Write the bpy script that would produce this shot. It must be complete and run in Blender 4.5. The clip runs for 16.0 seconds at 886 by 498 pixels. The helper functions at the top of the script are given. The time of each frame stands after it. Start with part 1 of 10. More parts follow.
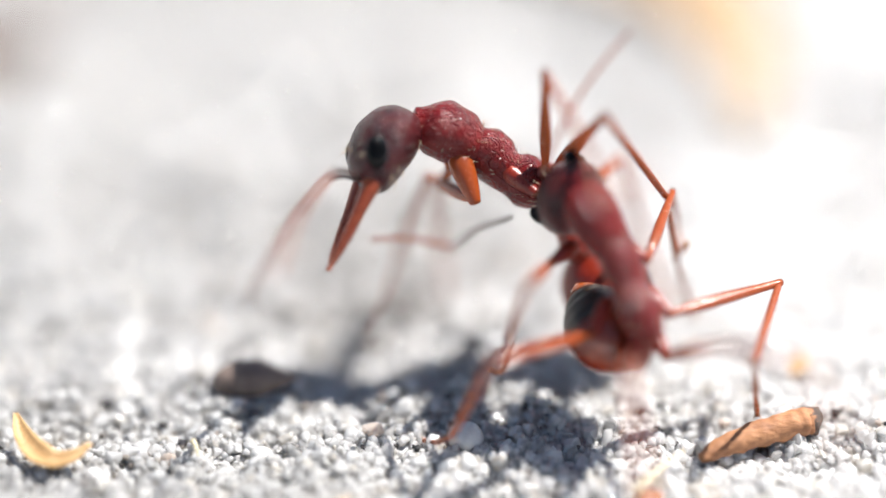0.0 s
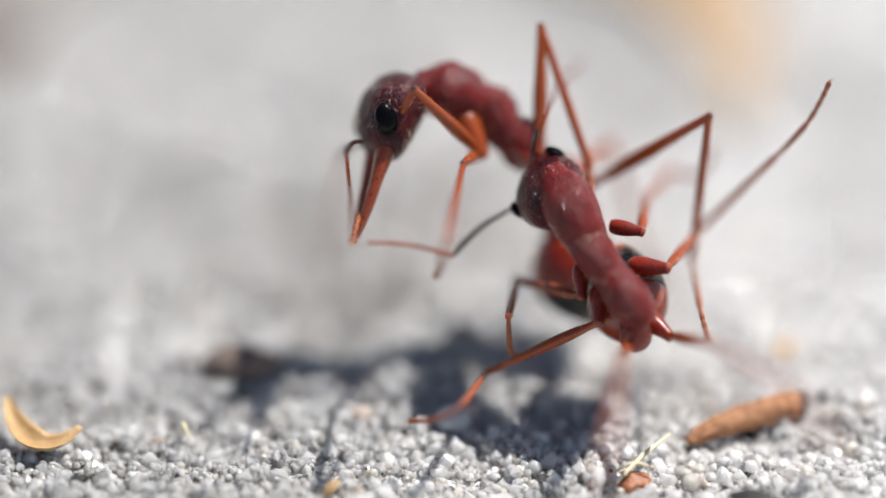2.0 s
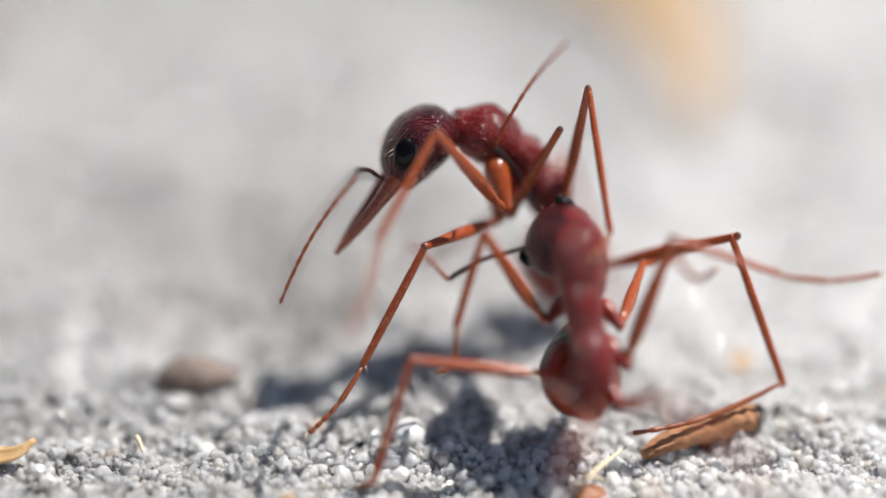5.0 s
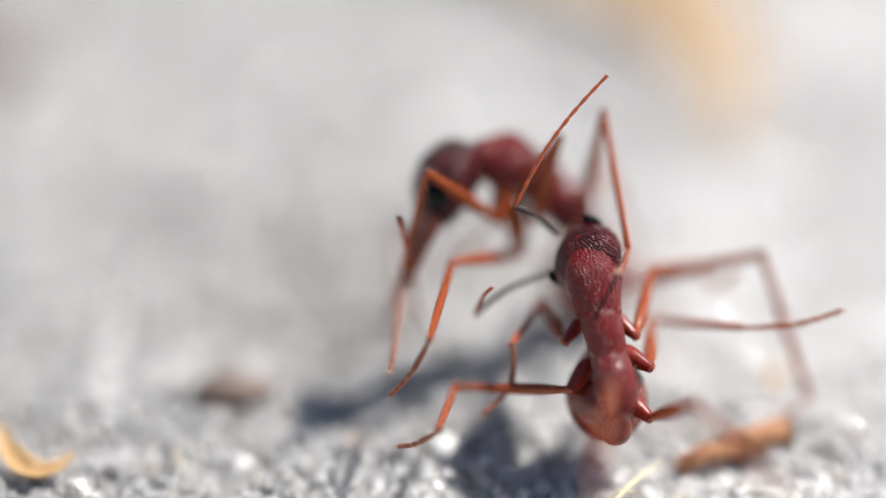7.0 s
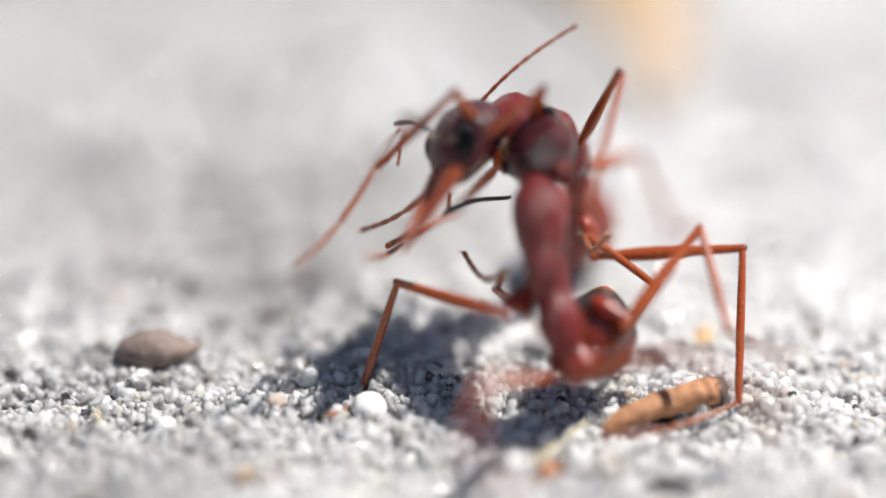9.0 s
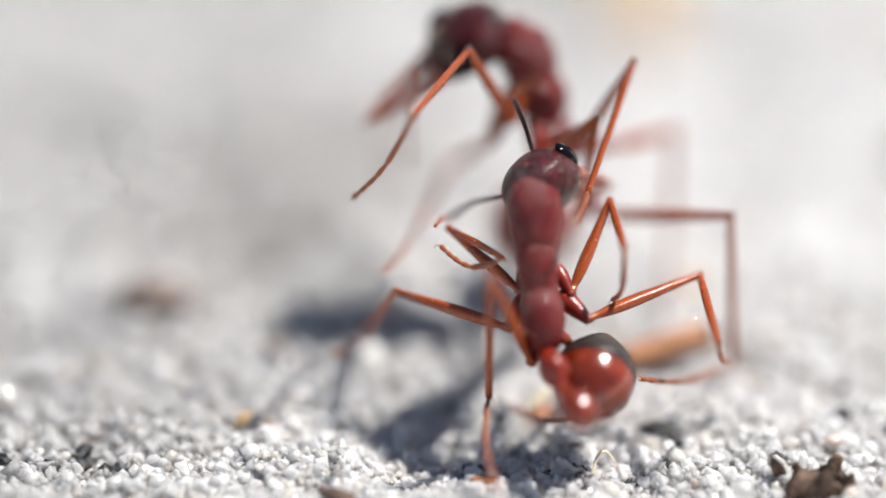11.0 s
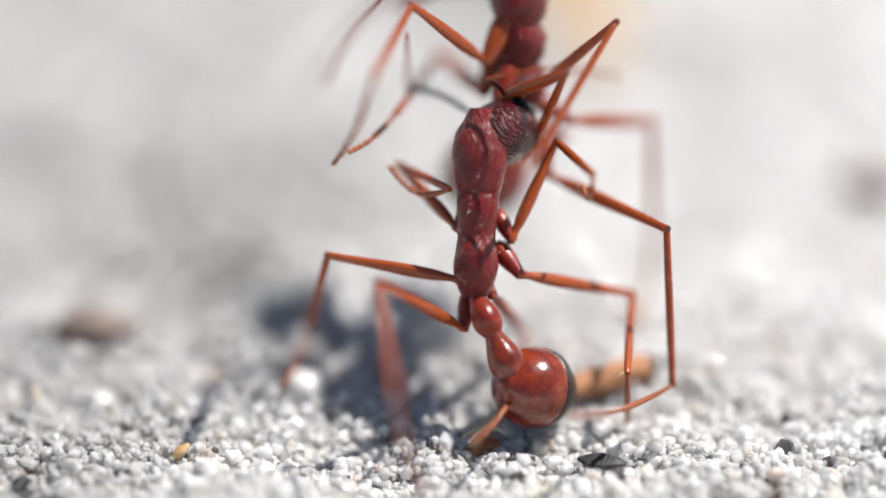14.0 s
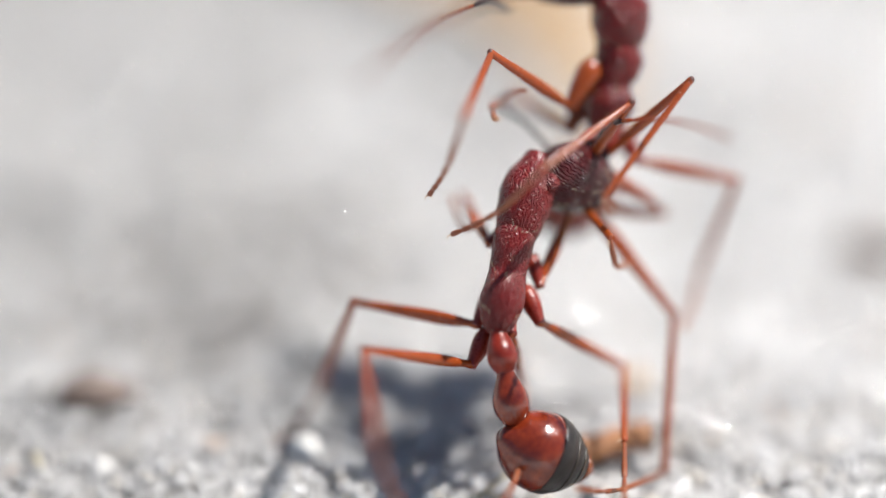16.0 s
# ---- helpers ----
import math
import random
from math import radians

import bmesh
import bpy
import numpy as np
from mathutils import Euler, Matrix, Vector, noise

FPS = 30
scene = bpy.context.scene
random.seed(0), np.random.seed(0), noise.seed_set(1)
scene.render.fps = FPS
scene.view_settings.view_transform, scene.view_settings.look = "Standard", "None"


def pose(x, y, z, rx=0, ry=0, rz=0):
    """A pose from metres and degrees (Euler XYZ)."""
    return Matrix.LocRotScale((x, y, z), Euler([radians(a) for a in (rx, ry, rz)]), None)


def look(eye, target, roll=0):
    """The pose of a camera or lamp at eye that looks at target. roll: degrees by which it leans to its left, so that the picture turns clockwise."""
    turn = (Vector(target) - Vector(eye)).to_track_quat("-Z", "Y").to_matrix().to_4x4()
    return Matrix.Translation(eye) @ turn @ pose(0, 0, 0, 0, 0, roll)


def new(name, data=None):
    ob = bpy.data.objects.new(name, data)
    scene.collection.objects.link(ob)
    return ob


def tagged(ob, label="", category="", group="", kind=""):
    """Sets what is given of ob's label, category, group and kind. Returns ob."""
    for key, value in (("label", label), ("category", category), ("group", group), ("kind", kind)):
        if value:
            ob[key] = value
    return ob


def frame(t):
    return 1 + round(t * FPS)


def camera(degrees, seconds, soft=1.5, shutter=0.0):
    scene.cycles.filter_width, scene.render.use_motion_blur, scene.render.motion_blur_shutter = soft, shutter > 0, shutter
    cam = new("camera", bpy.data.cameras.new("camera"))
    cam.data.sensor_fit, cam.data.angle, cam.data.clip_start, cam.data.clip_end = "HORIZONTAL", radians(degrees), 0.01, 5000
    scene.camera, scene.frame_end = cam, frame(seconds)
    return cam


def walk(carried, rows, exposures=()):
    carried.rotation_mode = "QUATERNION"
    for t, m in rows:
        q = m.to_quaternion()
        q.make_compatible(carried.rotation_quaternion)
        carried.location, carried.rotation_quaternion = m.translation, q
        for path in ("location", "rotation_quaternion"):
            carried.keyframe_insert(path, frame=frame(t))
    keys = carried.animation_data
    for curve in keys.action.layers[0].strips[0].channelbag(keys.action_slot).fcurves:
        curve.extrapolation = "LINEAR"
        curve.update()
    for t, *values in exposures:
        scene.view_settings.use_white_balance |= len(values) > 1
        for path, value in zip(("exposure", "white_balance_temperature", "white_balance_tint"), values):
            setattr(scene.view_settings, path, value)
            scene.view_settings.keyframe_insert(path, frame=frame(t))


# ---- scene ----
# A macro view of two fighting ants on white quartz sand. True size: lengths below are mostly in millimetres (MM).
MM = 0.001
cam = camera(5.2491, 16.0, soft=1.5)
cam.data.dof.use_dof = True
cam.data.dof.focus_distance = 0.45
cam.data.dof.aperture_fstop = 5.6
cam.data.dof.aperture_blades = 0
walk(cam, [
    (0, pose(-0.00147, -0.37555, 0.24619, 58)),
    (0.5, pose(-0.00256, -0.37752, 0.24701, 58)),
    (1, pose(-0.00174, -0.37759, 0.24730, 58)),
    (1.5, pose(-0.00079, -0.37822, 0.24749, 58)),
    (2, pose(-0.00092, -0.37826, 0.24702, 58)),
    (2.5, pose(-0.00164, -0.37883, 0.24572, 58)),
    (3, pose(-0.00168, -0.37611, 0.24633, 58)),
    (3.5, pose(0.00000, -0.37745, 0.24514, 58)),
    (4, pose(0.00071, -0.37677, 0.24400, 58)),
    (4.2, pose(0.00095, -0.37608, 0.24653, 58)),
    (6.5, pose(0.00127, -0.37942, 0.24723, 58)),
    (7, pose(-0.00048, -0.37951, 0.24939, 58)),
    (7.5, pose(0.00111, -0.37710, 0.24610, 58)),
    (8, pose(0.00118, -0.37523, 0.24472, 58)),
    (8.5, pose(0.00256, -0.37477, 0.24402, 58)),
    (10.8, pose(0.00341, -0.38317, 0.24710, 58)),
    (11, pose(0.00329, -0.38437, 0.24718, 58)),
    (11.5, pose(0.00340, -0.38594, 0.24745, 58)),
    (12, pose(0.00377, -0.38499, 0.24618, 58)),
    (12.5, pose(0.00393, -0.38528, 0.24573, 58)),
    (13, pose(0.00481, -0.38460, 0.24641, 58)),
    (13.5, pose(0.00469, -0.38383, 0.24566, 58)),
    (14, pose(0.00610, -0.38057, 0.24650, 58)),
    (14.5, pose(0.00631, -0.37960, 0.24742, 58)),
    (15, pose(0.00723, -0.37914, 0.24737, 58)),
    (15.5, pose(0.00663, -0.37970, 0.24830, 58)),
    (16, pose(0.00609, -0.37980, 0.24973, 58)),
], exposures=[
    (0, 0.93),
    (0.5, 0.78),
    (1, 0.53),
    (1.5, 0.57),
    (2, 0.42),
    (2.5, 0.41),
    (3, 0.60),
    (3.5, 0.31),
    (4, 0.36),
    (4.2, 0.38),
    (6.5, 0.43),
    (7, 0.50),
    (7.5, 0.66),
    (8, 0.56),
    (8.5, 0.58),
    (11, 0.57),
    (11.5, 0.57),
    (12, 0.57),
    (12.5, 0.57),
    (13, 0.54),
    (13.5, 0.55),
    (14, 0.55),
    (14.5, 0.52),
    (15, 0.54),
    (15.5, 0.53),
    (16, 0.51),
])

# ---- light: high hard sun from the right, clear sky ----
SUN_ELEVATION, SUN_AZIMUTH = 61.0, 24.0
world = bpy.data.worlds.new("sky")
scene.world = world
world.use_nodes = True
wn = world.node_tree
sky = wn.nodes.new("ShaderNodeTexSky")
sky.sky_type, sky.sun_disc = "NISHITA", False
sky.sun_elevation, sky.sun_rotation = radians(SUN_ELEVATION), radians(90 - SUN_AZIMUTH)
wn.links.new(sky.outputs[0], wn.nodes["Background"].inputs[0])
wn.nodes["Background"].inputs[1].default_value = 0.06
sun_data = bpy.data.lights.new("sun", "SUN")
sun_data.energy, sun_data.angle, sun_data.color = 5.0, radians(0.6), (1.0, 0.971, 0.936)
sun = new("sun", sun_data)
sun_way = Vector((math.cos(radians(SUN_ELEVATION)) * math.cos(radians(SUN_AZIMUTH)), math.cos(radians(SUN_ELEVATION)) * math.sin(radians(SUN_AZIMUTH)), math.sin(radians(SUN_ELEVATION))))
sun.matrix_world = look(sun_way * 0.5, (0, 0, 0))


# ---- materials ----
def material(name, base, rough=0.5, tint=None, grain=3.0, fine=14.0, bump=0.0, bump_scale=18.0, coat=0.0, spread=(0.35, 0.65),
             island=None, glass=0.0, uneven_tone=None, through_light=0.0, translucent=0.0, glow_depth=(0.0009, 0.0003, 0.00012), sss=0.0, sheen=0.0, stretch=(1, 1, 1), spec=0.5, wave=False, swirl=14.0, clear=0.0):
    """Procedural surface. grain, fine, bump_scale: features per millimetre; bump: relief in millimetres."""
    m = bpy.data.materials.new(name)
    m.use_nodes = True
    nt = m.node_tree
    bsdf = nt.nodes["Principled BSDF"]
    link = nt.links.new
    co = nt.nodes.new("ShaderNodeTexCoord")
    mp = nt.nodes.new("ShaderNodeMapping")
    mp.inputs["Scale"].default_value = stretch
    link(co.outputs["Object"], mp.inputs["Vector"])

    def noise_node(scale, detail):
        n = nt.nodes.new("ShaderNodeTexNoise")
        n.inputs["Scale"].default_value, n.inputs["Detail"].default_value = scale * 1000, detail
        link(mp.outputs[0], n.inputs["Vector"])
        return n

    big, small = noise_node(grain, 3), noise_node(fine, 2)
    mix = nt.nodes.new("ShaderNodeMath")
    mix.operation, mix.use_clamp = "MULTIPLY_ADD", True
    mix.inputs[1].default_value, mix.inputs[2].default_value = 0.35, 0.0
    link(small.outputs[0], mix.inputs[0])
    both = nt.nodes.new("ShaderNodeMath")
    both.operation = "MULTIPLY_ADD"
    both.inputs[1].default_value = 0.65
    link(big.outputs[0], both.inputs[0])
    link(mix.outputs[0], both.inputs[2])
    ramp = nt.nodes.new("ShaderNodeValToRGB")
    ramp.color_ramp.elements[0].position, ramp.color_ramp.elements[1].position = spread
    ramp.color_ramp.elements[0].color = (*base, 1)
    ramp.color_ramp.elements[1].color = (*(tint or [min(1, c * 1.25) for c in base]), 1)
    link(both.outputs[0], ramp.inputs[0])
    colour = ramp.outputs[0]
    if island:
        geo = nt.nodes.new("ShaderNodeNewGeometry")
        ir = nt.nodes.new("ShaderNodeValToRGB")
        ir.color_ramp.interpolation = "CONSTANT"
        while len(ir.color_ramp.elements) < len(island):
            ir.color_ramp.elements.new(0.5)
        for e, (p, c) in zip(ir.color_ramp.elements, island):
            e.position, e.color = p, (*c, 1)
        link(geo.outputs["Random Per Island"], ir.inputs[0])
        mul = nt.nodes.new("ShaderNodeMix")
        mul.data_type, mul.blend_type = "RGBA", "MULTIPLY"
        mul.inputs[0].default_value = 1.0
        link(colour, mul.inputs[6])
        link(ir.outputs[0], mul.inputs[7])
        colour = mul.outputs[2]
        if glass:
            frac = nt.nodes.new("ShaderNodeMath")
            frac.operation = "MULTIPLY"
            frac.inputs[1].default_value = 37.0
            link(geo.outputs["Random Per Island"], frac.inputs[0])
            part_of = nt.nodes.new("ShaderNodeMath")
            part_of.operation = "FRACT"
            link(frac.outputs[0], part_of.inputs[0])
            gr = nt.nodes.new("ShaderNodeMapRange")
            gr.inputs["From Min"].default_value, gr.inputs["From Max"].default_value = 1 - glass, 1.0
            gr.inputs["To Min"].default_value, gr.inputs["To Max"].default_value = 0.05, 0.9
            link(part_of.outputs[0], gr.inputs[0])
            link(gr.outputs[0], bsdf.inputs["Transmission Weight"])
    if uneven_tone:
        # broad random tone patches plus a straight gradient, multiplied into the colour
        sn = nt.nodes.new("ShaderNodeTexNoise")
        sn.inputs["Scale"].default_value, sn.inputs["Detail"].default_value = uneven_tone[0] * 1000, 4
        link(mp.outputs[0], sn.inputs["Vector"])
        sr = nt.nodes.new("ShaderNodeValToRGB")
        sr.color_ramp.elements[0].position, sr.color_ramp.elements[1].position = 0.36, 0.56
        sr.color_ramp.elements[0].color, sr.color_ramp.elements[1].color = (*uneven_tone[1], 1), (1, 1, 1, 1)
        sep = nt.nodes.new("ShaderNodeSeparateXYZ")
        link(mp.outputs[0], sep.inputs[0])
        lean = nt.nodes.new("ShaderNodeMath")  # grades the base colour: paler towards +x and -y
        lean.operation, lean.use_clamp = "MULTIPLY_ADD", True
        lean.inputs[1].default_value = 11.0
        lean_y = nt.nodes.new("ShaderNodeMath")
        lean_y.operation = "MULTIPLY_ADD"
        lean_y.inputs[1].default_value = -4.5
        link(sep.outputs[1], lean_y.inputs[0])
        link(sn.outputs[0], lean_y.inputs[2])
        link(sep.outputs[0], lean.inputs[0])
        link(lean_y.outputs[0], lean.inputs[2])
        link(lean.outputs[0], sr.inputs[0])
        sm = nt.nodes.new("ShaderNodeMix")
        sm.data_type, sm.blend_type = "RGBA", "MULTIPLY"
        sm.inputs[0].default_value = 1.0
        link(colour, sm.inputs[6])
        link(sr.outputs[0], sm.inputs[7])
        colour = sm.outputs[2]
    link(colour, bsdf.inputs["Base Color"])
    rr = nt.nodes.new("ShaderNodeMapRange")
    rr.inputs["To Min"].default_value, rr.inputs["To Max"].default_value = max(0.03, rough - 0.1), min(1, rough + 0.1)
    link(small.outputs[0], rr.inputs[0])
    link(rr.outputs[0], bsdf.inputs["Roughness"])
    bsdf.inputs["Specular IOR Level"].default_value = spec
    bsdf.inputs["Coat Weight"].default_value = coat
    bsdf.inputs["Coat Roughness"].default_value = 0.12
    bsdf.inputs["Transmission Weight"].default_value = through_light
    bsdf.inputs["IOR"].default_value = 1.5
    bsdf.inputs["Sheen Weight"].default_value = sheen
    if sss:
        bsdf.inputs["Subsurface Weight"].default_value = sss
        bsdf.inputs["Subsurface Radius"].default_value = glow_depth
        bsdf.inputs["Subsurface Scale"].default_value = 1.0
    if translucent:
        tr = nt.nodes.new("ShaderNodeBsdfTranslucent")
        link(colour, tr.inputs["Color"])
        ms = nt.nodes.new("ShaderNodeMixShader")
        ms.inputs[0].default_value = translucent
        link(bsdf.outputs[0], ms.inputs[1])
        link(tr.outputs[0], ms.inputs[2])
        shade = ms.outputs[0]
        if clear:  # see-through share of a clear grain
            tp = nt.nodes.new("ShaderNodeBsdfTransparent")
            mc = nt.nodes.new("ShaderNodeMixShader")
            mc.inputs[0].default_value = clear
            link(shade, mc.inputs[1])
            link(tp.outputs[0], mc.inputs[2])
            shade = mc.outputs[0]
        link(shade, nt.nodes["Material Output"].inputs["Surface"])
    if bump:
        if wave:
            src = nt.nodes.new("ShaderNodeTexWave")
            src.wave_type, src.bands_direction = "BANDS", "Y"
            src.inputs["Scale"].default_value = bump_scale * 100
            src.inputs["Distortion"].default_value, src.inputs["Detail"].default_value = swirl, 3.0
            src.inputs["Detail Scale"].default_value = 1.6
            link(mp.outputs[0], src.inputs["Vector"])
            out = src.outputs["Fac"]
        else:
            out = noise_node(bump_scale, 3).outputs[0]
        bp = nt.nodes.new("ShaderNodeBump")
        bp.inputs["Strength"].default_value, bp.inputs["Distance"].default_value = 1.0, bump * MM
        link(out, bp.inputs["Height"])
        link(bp.outputs[0], bsdf.inputs["Normal"])
    return m


HEAD = material("wrinkled_maroon_cuticle", (0.020, 0.003, 0.004), 0.15, (0.078, 0.007, 0.008), 0.9, 9, 0.05, 21, spec=0.3, wave=True, swirl=8.0)
THORAX = material("ridged_dark_red_cuticle", (0.072, 0.0042, 0.0045), 0.2, (0.19, 0.010, 0.008), 0.8, 8, 0.05, 15, spec=0.4, wave=True, spread=(0.2, 0.8))
NODE = material("polished_red_cuticle", (0.13, 0.010, 0.005), 0.3, (0.24, 0.022, 0.008), 1.1, 10, 0.012, 14, sss=0.1)
LEG = material("orange_leg_cuticle", (0.20, 0.036, 0.008), 0.24, (0.32, 0.064, 0.012), 0.8, 9, 0.012, 16, stretch=(0.4, 1, 1), sss=0.15, spec=0.5, spread=(0.2, 0.8))
FOOT = material("bristly_orange_foot_cuticle", (0.15, 0.032, 0.010), 0.38, (0.32, 0.095, 0.03), 1.0, 10, 0.02, 16, stretch=(0.4, 1, 1), sss=0.1)
MANDIBLE = material("orange_mandible_cuticle", (0.15, 0.026, 0.010), 0.3, (0.32, 0.065, 0.018), 0.8, 8, 0.012, 12, stretch=(0.4, 1, 1), sss=0.12, spec=0.6)
SCAPE = material("black_antenna_cuticle", (0.010, 0.006, 0.006), 0.32, (0.035, 0.009, 0.007), 0.9, 9, 0.008, 16)
EYE = material("black_glossy_eye", (0.002, 0.002, 0.002), 0.13, (0.003, 0.003, 0.004), 1.0, 24, spec=0.12)
GASTER_RED = material("shiny_orange_red_gaster", (0.085, 0.009, 0.004), 0.2, (0.25, 0.034, 0.008), 1.1, 7, 0.02, 5, coat=0.4, sss=0.1)
GASTER_BLACK = material("satin_black_gaster_band", (0.010, 0.008, 0.007), 0.34, (0.03, 0.022, 0.018), 1.5, 14, 0.01, 30)
GASTER_EDGE = material("pale_gaster_seam", (0.10, 0.06, 0.03), 0.5, (0.2, 0.13, 0.07), 1.5, 12)
HAIR = material("pale_bristle", (0.42, 0.27, 0.16), 0.25, (0.7, 0.55, 0.4), 2, 10)
KNEE = material("dark_knee_cuticle", (0.04, 0.010, 0.005), 0.3, (0.09, 0.02, 0.008), 1.2, 10)
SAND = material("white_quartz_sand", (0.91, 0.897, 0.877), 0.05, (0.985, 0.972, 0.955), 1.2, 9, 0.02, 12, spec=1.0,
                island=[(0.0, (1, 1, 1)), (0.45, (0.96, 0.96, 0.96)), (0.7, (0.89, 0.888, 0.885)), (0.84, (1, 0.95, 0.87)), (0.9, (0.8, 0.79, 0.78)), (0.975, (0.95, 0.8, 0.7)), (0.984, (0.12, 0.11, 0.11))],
                glass=0.1, coat=0.15, uneven_tone=(0.05, (0.8, 0.795, 0.785)), sss=0.8, glow_depth=(0.0009, 0.0009, 0.0009), translucent=0.3, clear=0.1)
GROUND = material("packed_white_sand", (0.59, 0.588, 0.582), 0.85, (0.74, 0.738, 0.732), 0.5, 3.2, 0.15, 3.0, uneven_tone=(0.05, (0.8, 0.795, 0.785)))
PEBBLE = material("milky_quartz", (0.6, 0.585, 0.55), 0.35, (0.74, 0.725, 0.69), 0.9, 6, 0.04, 5, sss=0.25, spec=0.6, glow_depth=(0.0006, 0.0006, 0.0006))
CRUMB = material("dull_grey_brown_soil", (0.13, 0.11, 0.095), 0.85, (0.24, 0.21, 0.18), 1.0, 7, 0.06, 5)
SEED = material("dull_brown_seed_coat", (0.12, 0.085, 0.068), 0.7, (0.23, 0.17, 0.14), 1.0, 7, 0.06, 5)
TWIG = material("brown_twig_bark", (0.23, 0.098, 0.045), 0.7, (0.5, 0.24, 0.11), 1.6, 7, 0.08, 5, stretch=(0.35, 1, 1), spread=(0.3, 0.7))
TWIG_END = material("dark_twig_end", (0.05, 0.04, 0.035), 0.8, (0.14, 0.11, 0.09), 3, 9, 0.05, 8)
LEAF = material("dry_tan_leaf", (0.34, 0.215, 0.11), 0.65, (0.45, 0.30, 0.165), 0.25, 2.5, 0.05, 2, stretch=(0.4, 1, 1))
CHIP = material("tan_dry_flake", (0.40, 0.24, 0.10), 0.5, (0.56, 0.38, 0.19), 0.8, 6, 0.03, 5)
STRAW = material("pale_dry_straw", (0.6, 0.5, 0.3), 0.5, (0.75, 0.68, 0.48), 0.8, 6, 0.02, 8, stretch=(0.3, 1, 1))
BARK = material("dark_brown_bark", (0.035, 0.022, 0.017), 0.75, (0.19, 0.115, 0.075), 1.2, 6, 0.1, 5)
CHAR = material("black_charred_bit", (0.008, 0.008, 0.008), 0.55, (0.03, 0.03, 0.03), 2, 9, 0.08, 6)
RUST = material("rust_brown_husk", (0.22, 0.075, 0.03), 0.5, (0.38, 0.15, 0.06), 1.2, 7, 0.05, 6)


# ---- mesh helpers ----
def part(name, bm, mat_, parent=None, label="", smooth=True):
    me = bpy.data.meshes.new(name)
    bm.normal_update()
    bm.to_mesh(me)
    bm.free()
    me.materials.append(mat_)
    for p in me.polygons:
        p.use_smooth = smooth
    ob = new(name, me)
    ob.parent = parent
    return tagged(ob, label) if label else ob


def spline(rows, steps):
    """Smooth rows of numbers (Catmull-Rom), steps pieces between two rows."""
    rows = [np.array(r, float) for r in rows]
    ext = [2 * rows[0] - rows[1]] + rows + [2 * rows[-1] - rows[-2]]
    out = []
    for i in range(1, len(ext) - 2):
        p0, p1, p2, p3 = ext[i - 1:i + 3]
        for k in range(steps):
            q = k / steps
            out.append(0.5 * (2 * p1 + (p2 - p0) * q + (2 * p0 - 5 * p1 + 4 * p2 - p3) * q * q + (3 * p1 - p0 - 3 * p2 + p3) * q ** 3))
    out.append(rows[-1])
    return out


def loft(rows, n=14, steps=4, wobble=0.0, seed=0, scale=1.0, bm=None):
    """A closed body along x. rows: (x, y, z, half width, half height) in millimetres."""
    bm = bm or bmesh.new()
    rings = []
    for k, (x, y, z, a, b) in enumerate(spline(rows, steps)):
        ring = []
        for i in range(n):
            g = 2 * math.pi * i / n
            h = 1.0
            if wobble:
                h += wobble * noise.noise((x * 1.7 + seed * 9.1, math.cos(g) * 1.3 + seed, math.sin(g) * 1.3))
            ring.append(bm.verts.new(Vector((x, y + max(a, 0.004) * h * math.cos(g), z + max(b, 0.004) * h * math.sin(g))) * MM * scale))
        rings.append(ring)
    for a, b in zip(rings, rings[1:]):
        for i in range(n):
            bm.faces.new((a[i], a[(i + 1) % n], b[(i + 1) % n], b[i]))
    bm.faces.new(rings[0][::-1])
    bm.faces.new(rings[-1])
    return bm


def tube(points, radii, n=10, steps=4, scale=1.0, bm=None, wobble=0.0, seed=0):
    """A round tube through points (mm) with the radii given."""
    bm = bm or bmesh.new()
    pts = spline([(*p, r) for p, r in zip(points, radii)], steps)
    rings = []
    for k, p in enumerate(pts):
        d = Vector(pts[min(k + 1, len(pts) - 1)][:3] - pts[max(k - 1, 0)][:3]).normalized()
        side = d.cross(Vector((0, 0, 1)) if abs(d.z) < 0.9 else Vector((1, 0, 0))).normalized()
        top = side.cross(d)
        ring = []
        for i in range(n):
            g = 2 * math.pi * i / n
            h = 1 + (wobble * noise.noise((k * 0.35 + seed * 7, math.cos(g) + seed, math.sin(g))) if wobble else 0)
            ring.append(bm.verts.new((Vector(p[:3]) + (side * math.cos(g) + top * math.sin(g)) * max(p[3], 0.003) * h) * MM * scale))
        rings.append(ring)
    for a, b in zip(rings, rings[1:]):
        for i in range(n):
            bm.faces.new((a[i], a[(i + 1) % n], b[(i + 1) % n], b[i]))
    bm.faces.new(rings[0][::-1])
    bm.faces.new(rings[-1])
    return bm


def ball(center, radii, bm=None, sub=3, scale=1.0, wobble=0.0, seed=0):
    bm = bm or bmesh.new()
    made = bmesh.ops.create_icosphere(bm, subdivisions=sub, radius=1.0)["verts"]
    for v in made:
        h = 1 + (wobble * noise.noise(v.co * 1.6 + Vector((seed * 5.3, seed, 0))) if wobble else 0)
        v.co = Vector((center[0] + v.co.x * radii[0] * h, center[1] + v.co.y * radii[1] * h, center[2] + v.co.z * radii[2] * h)) * MM * scale
    return bm


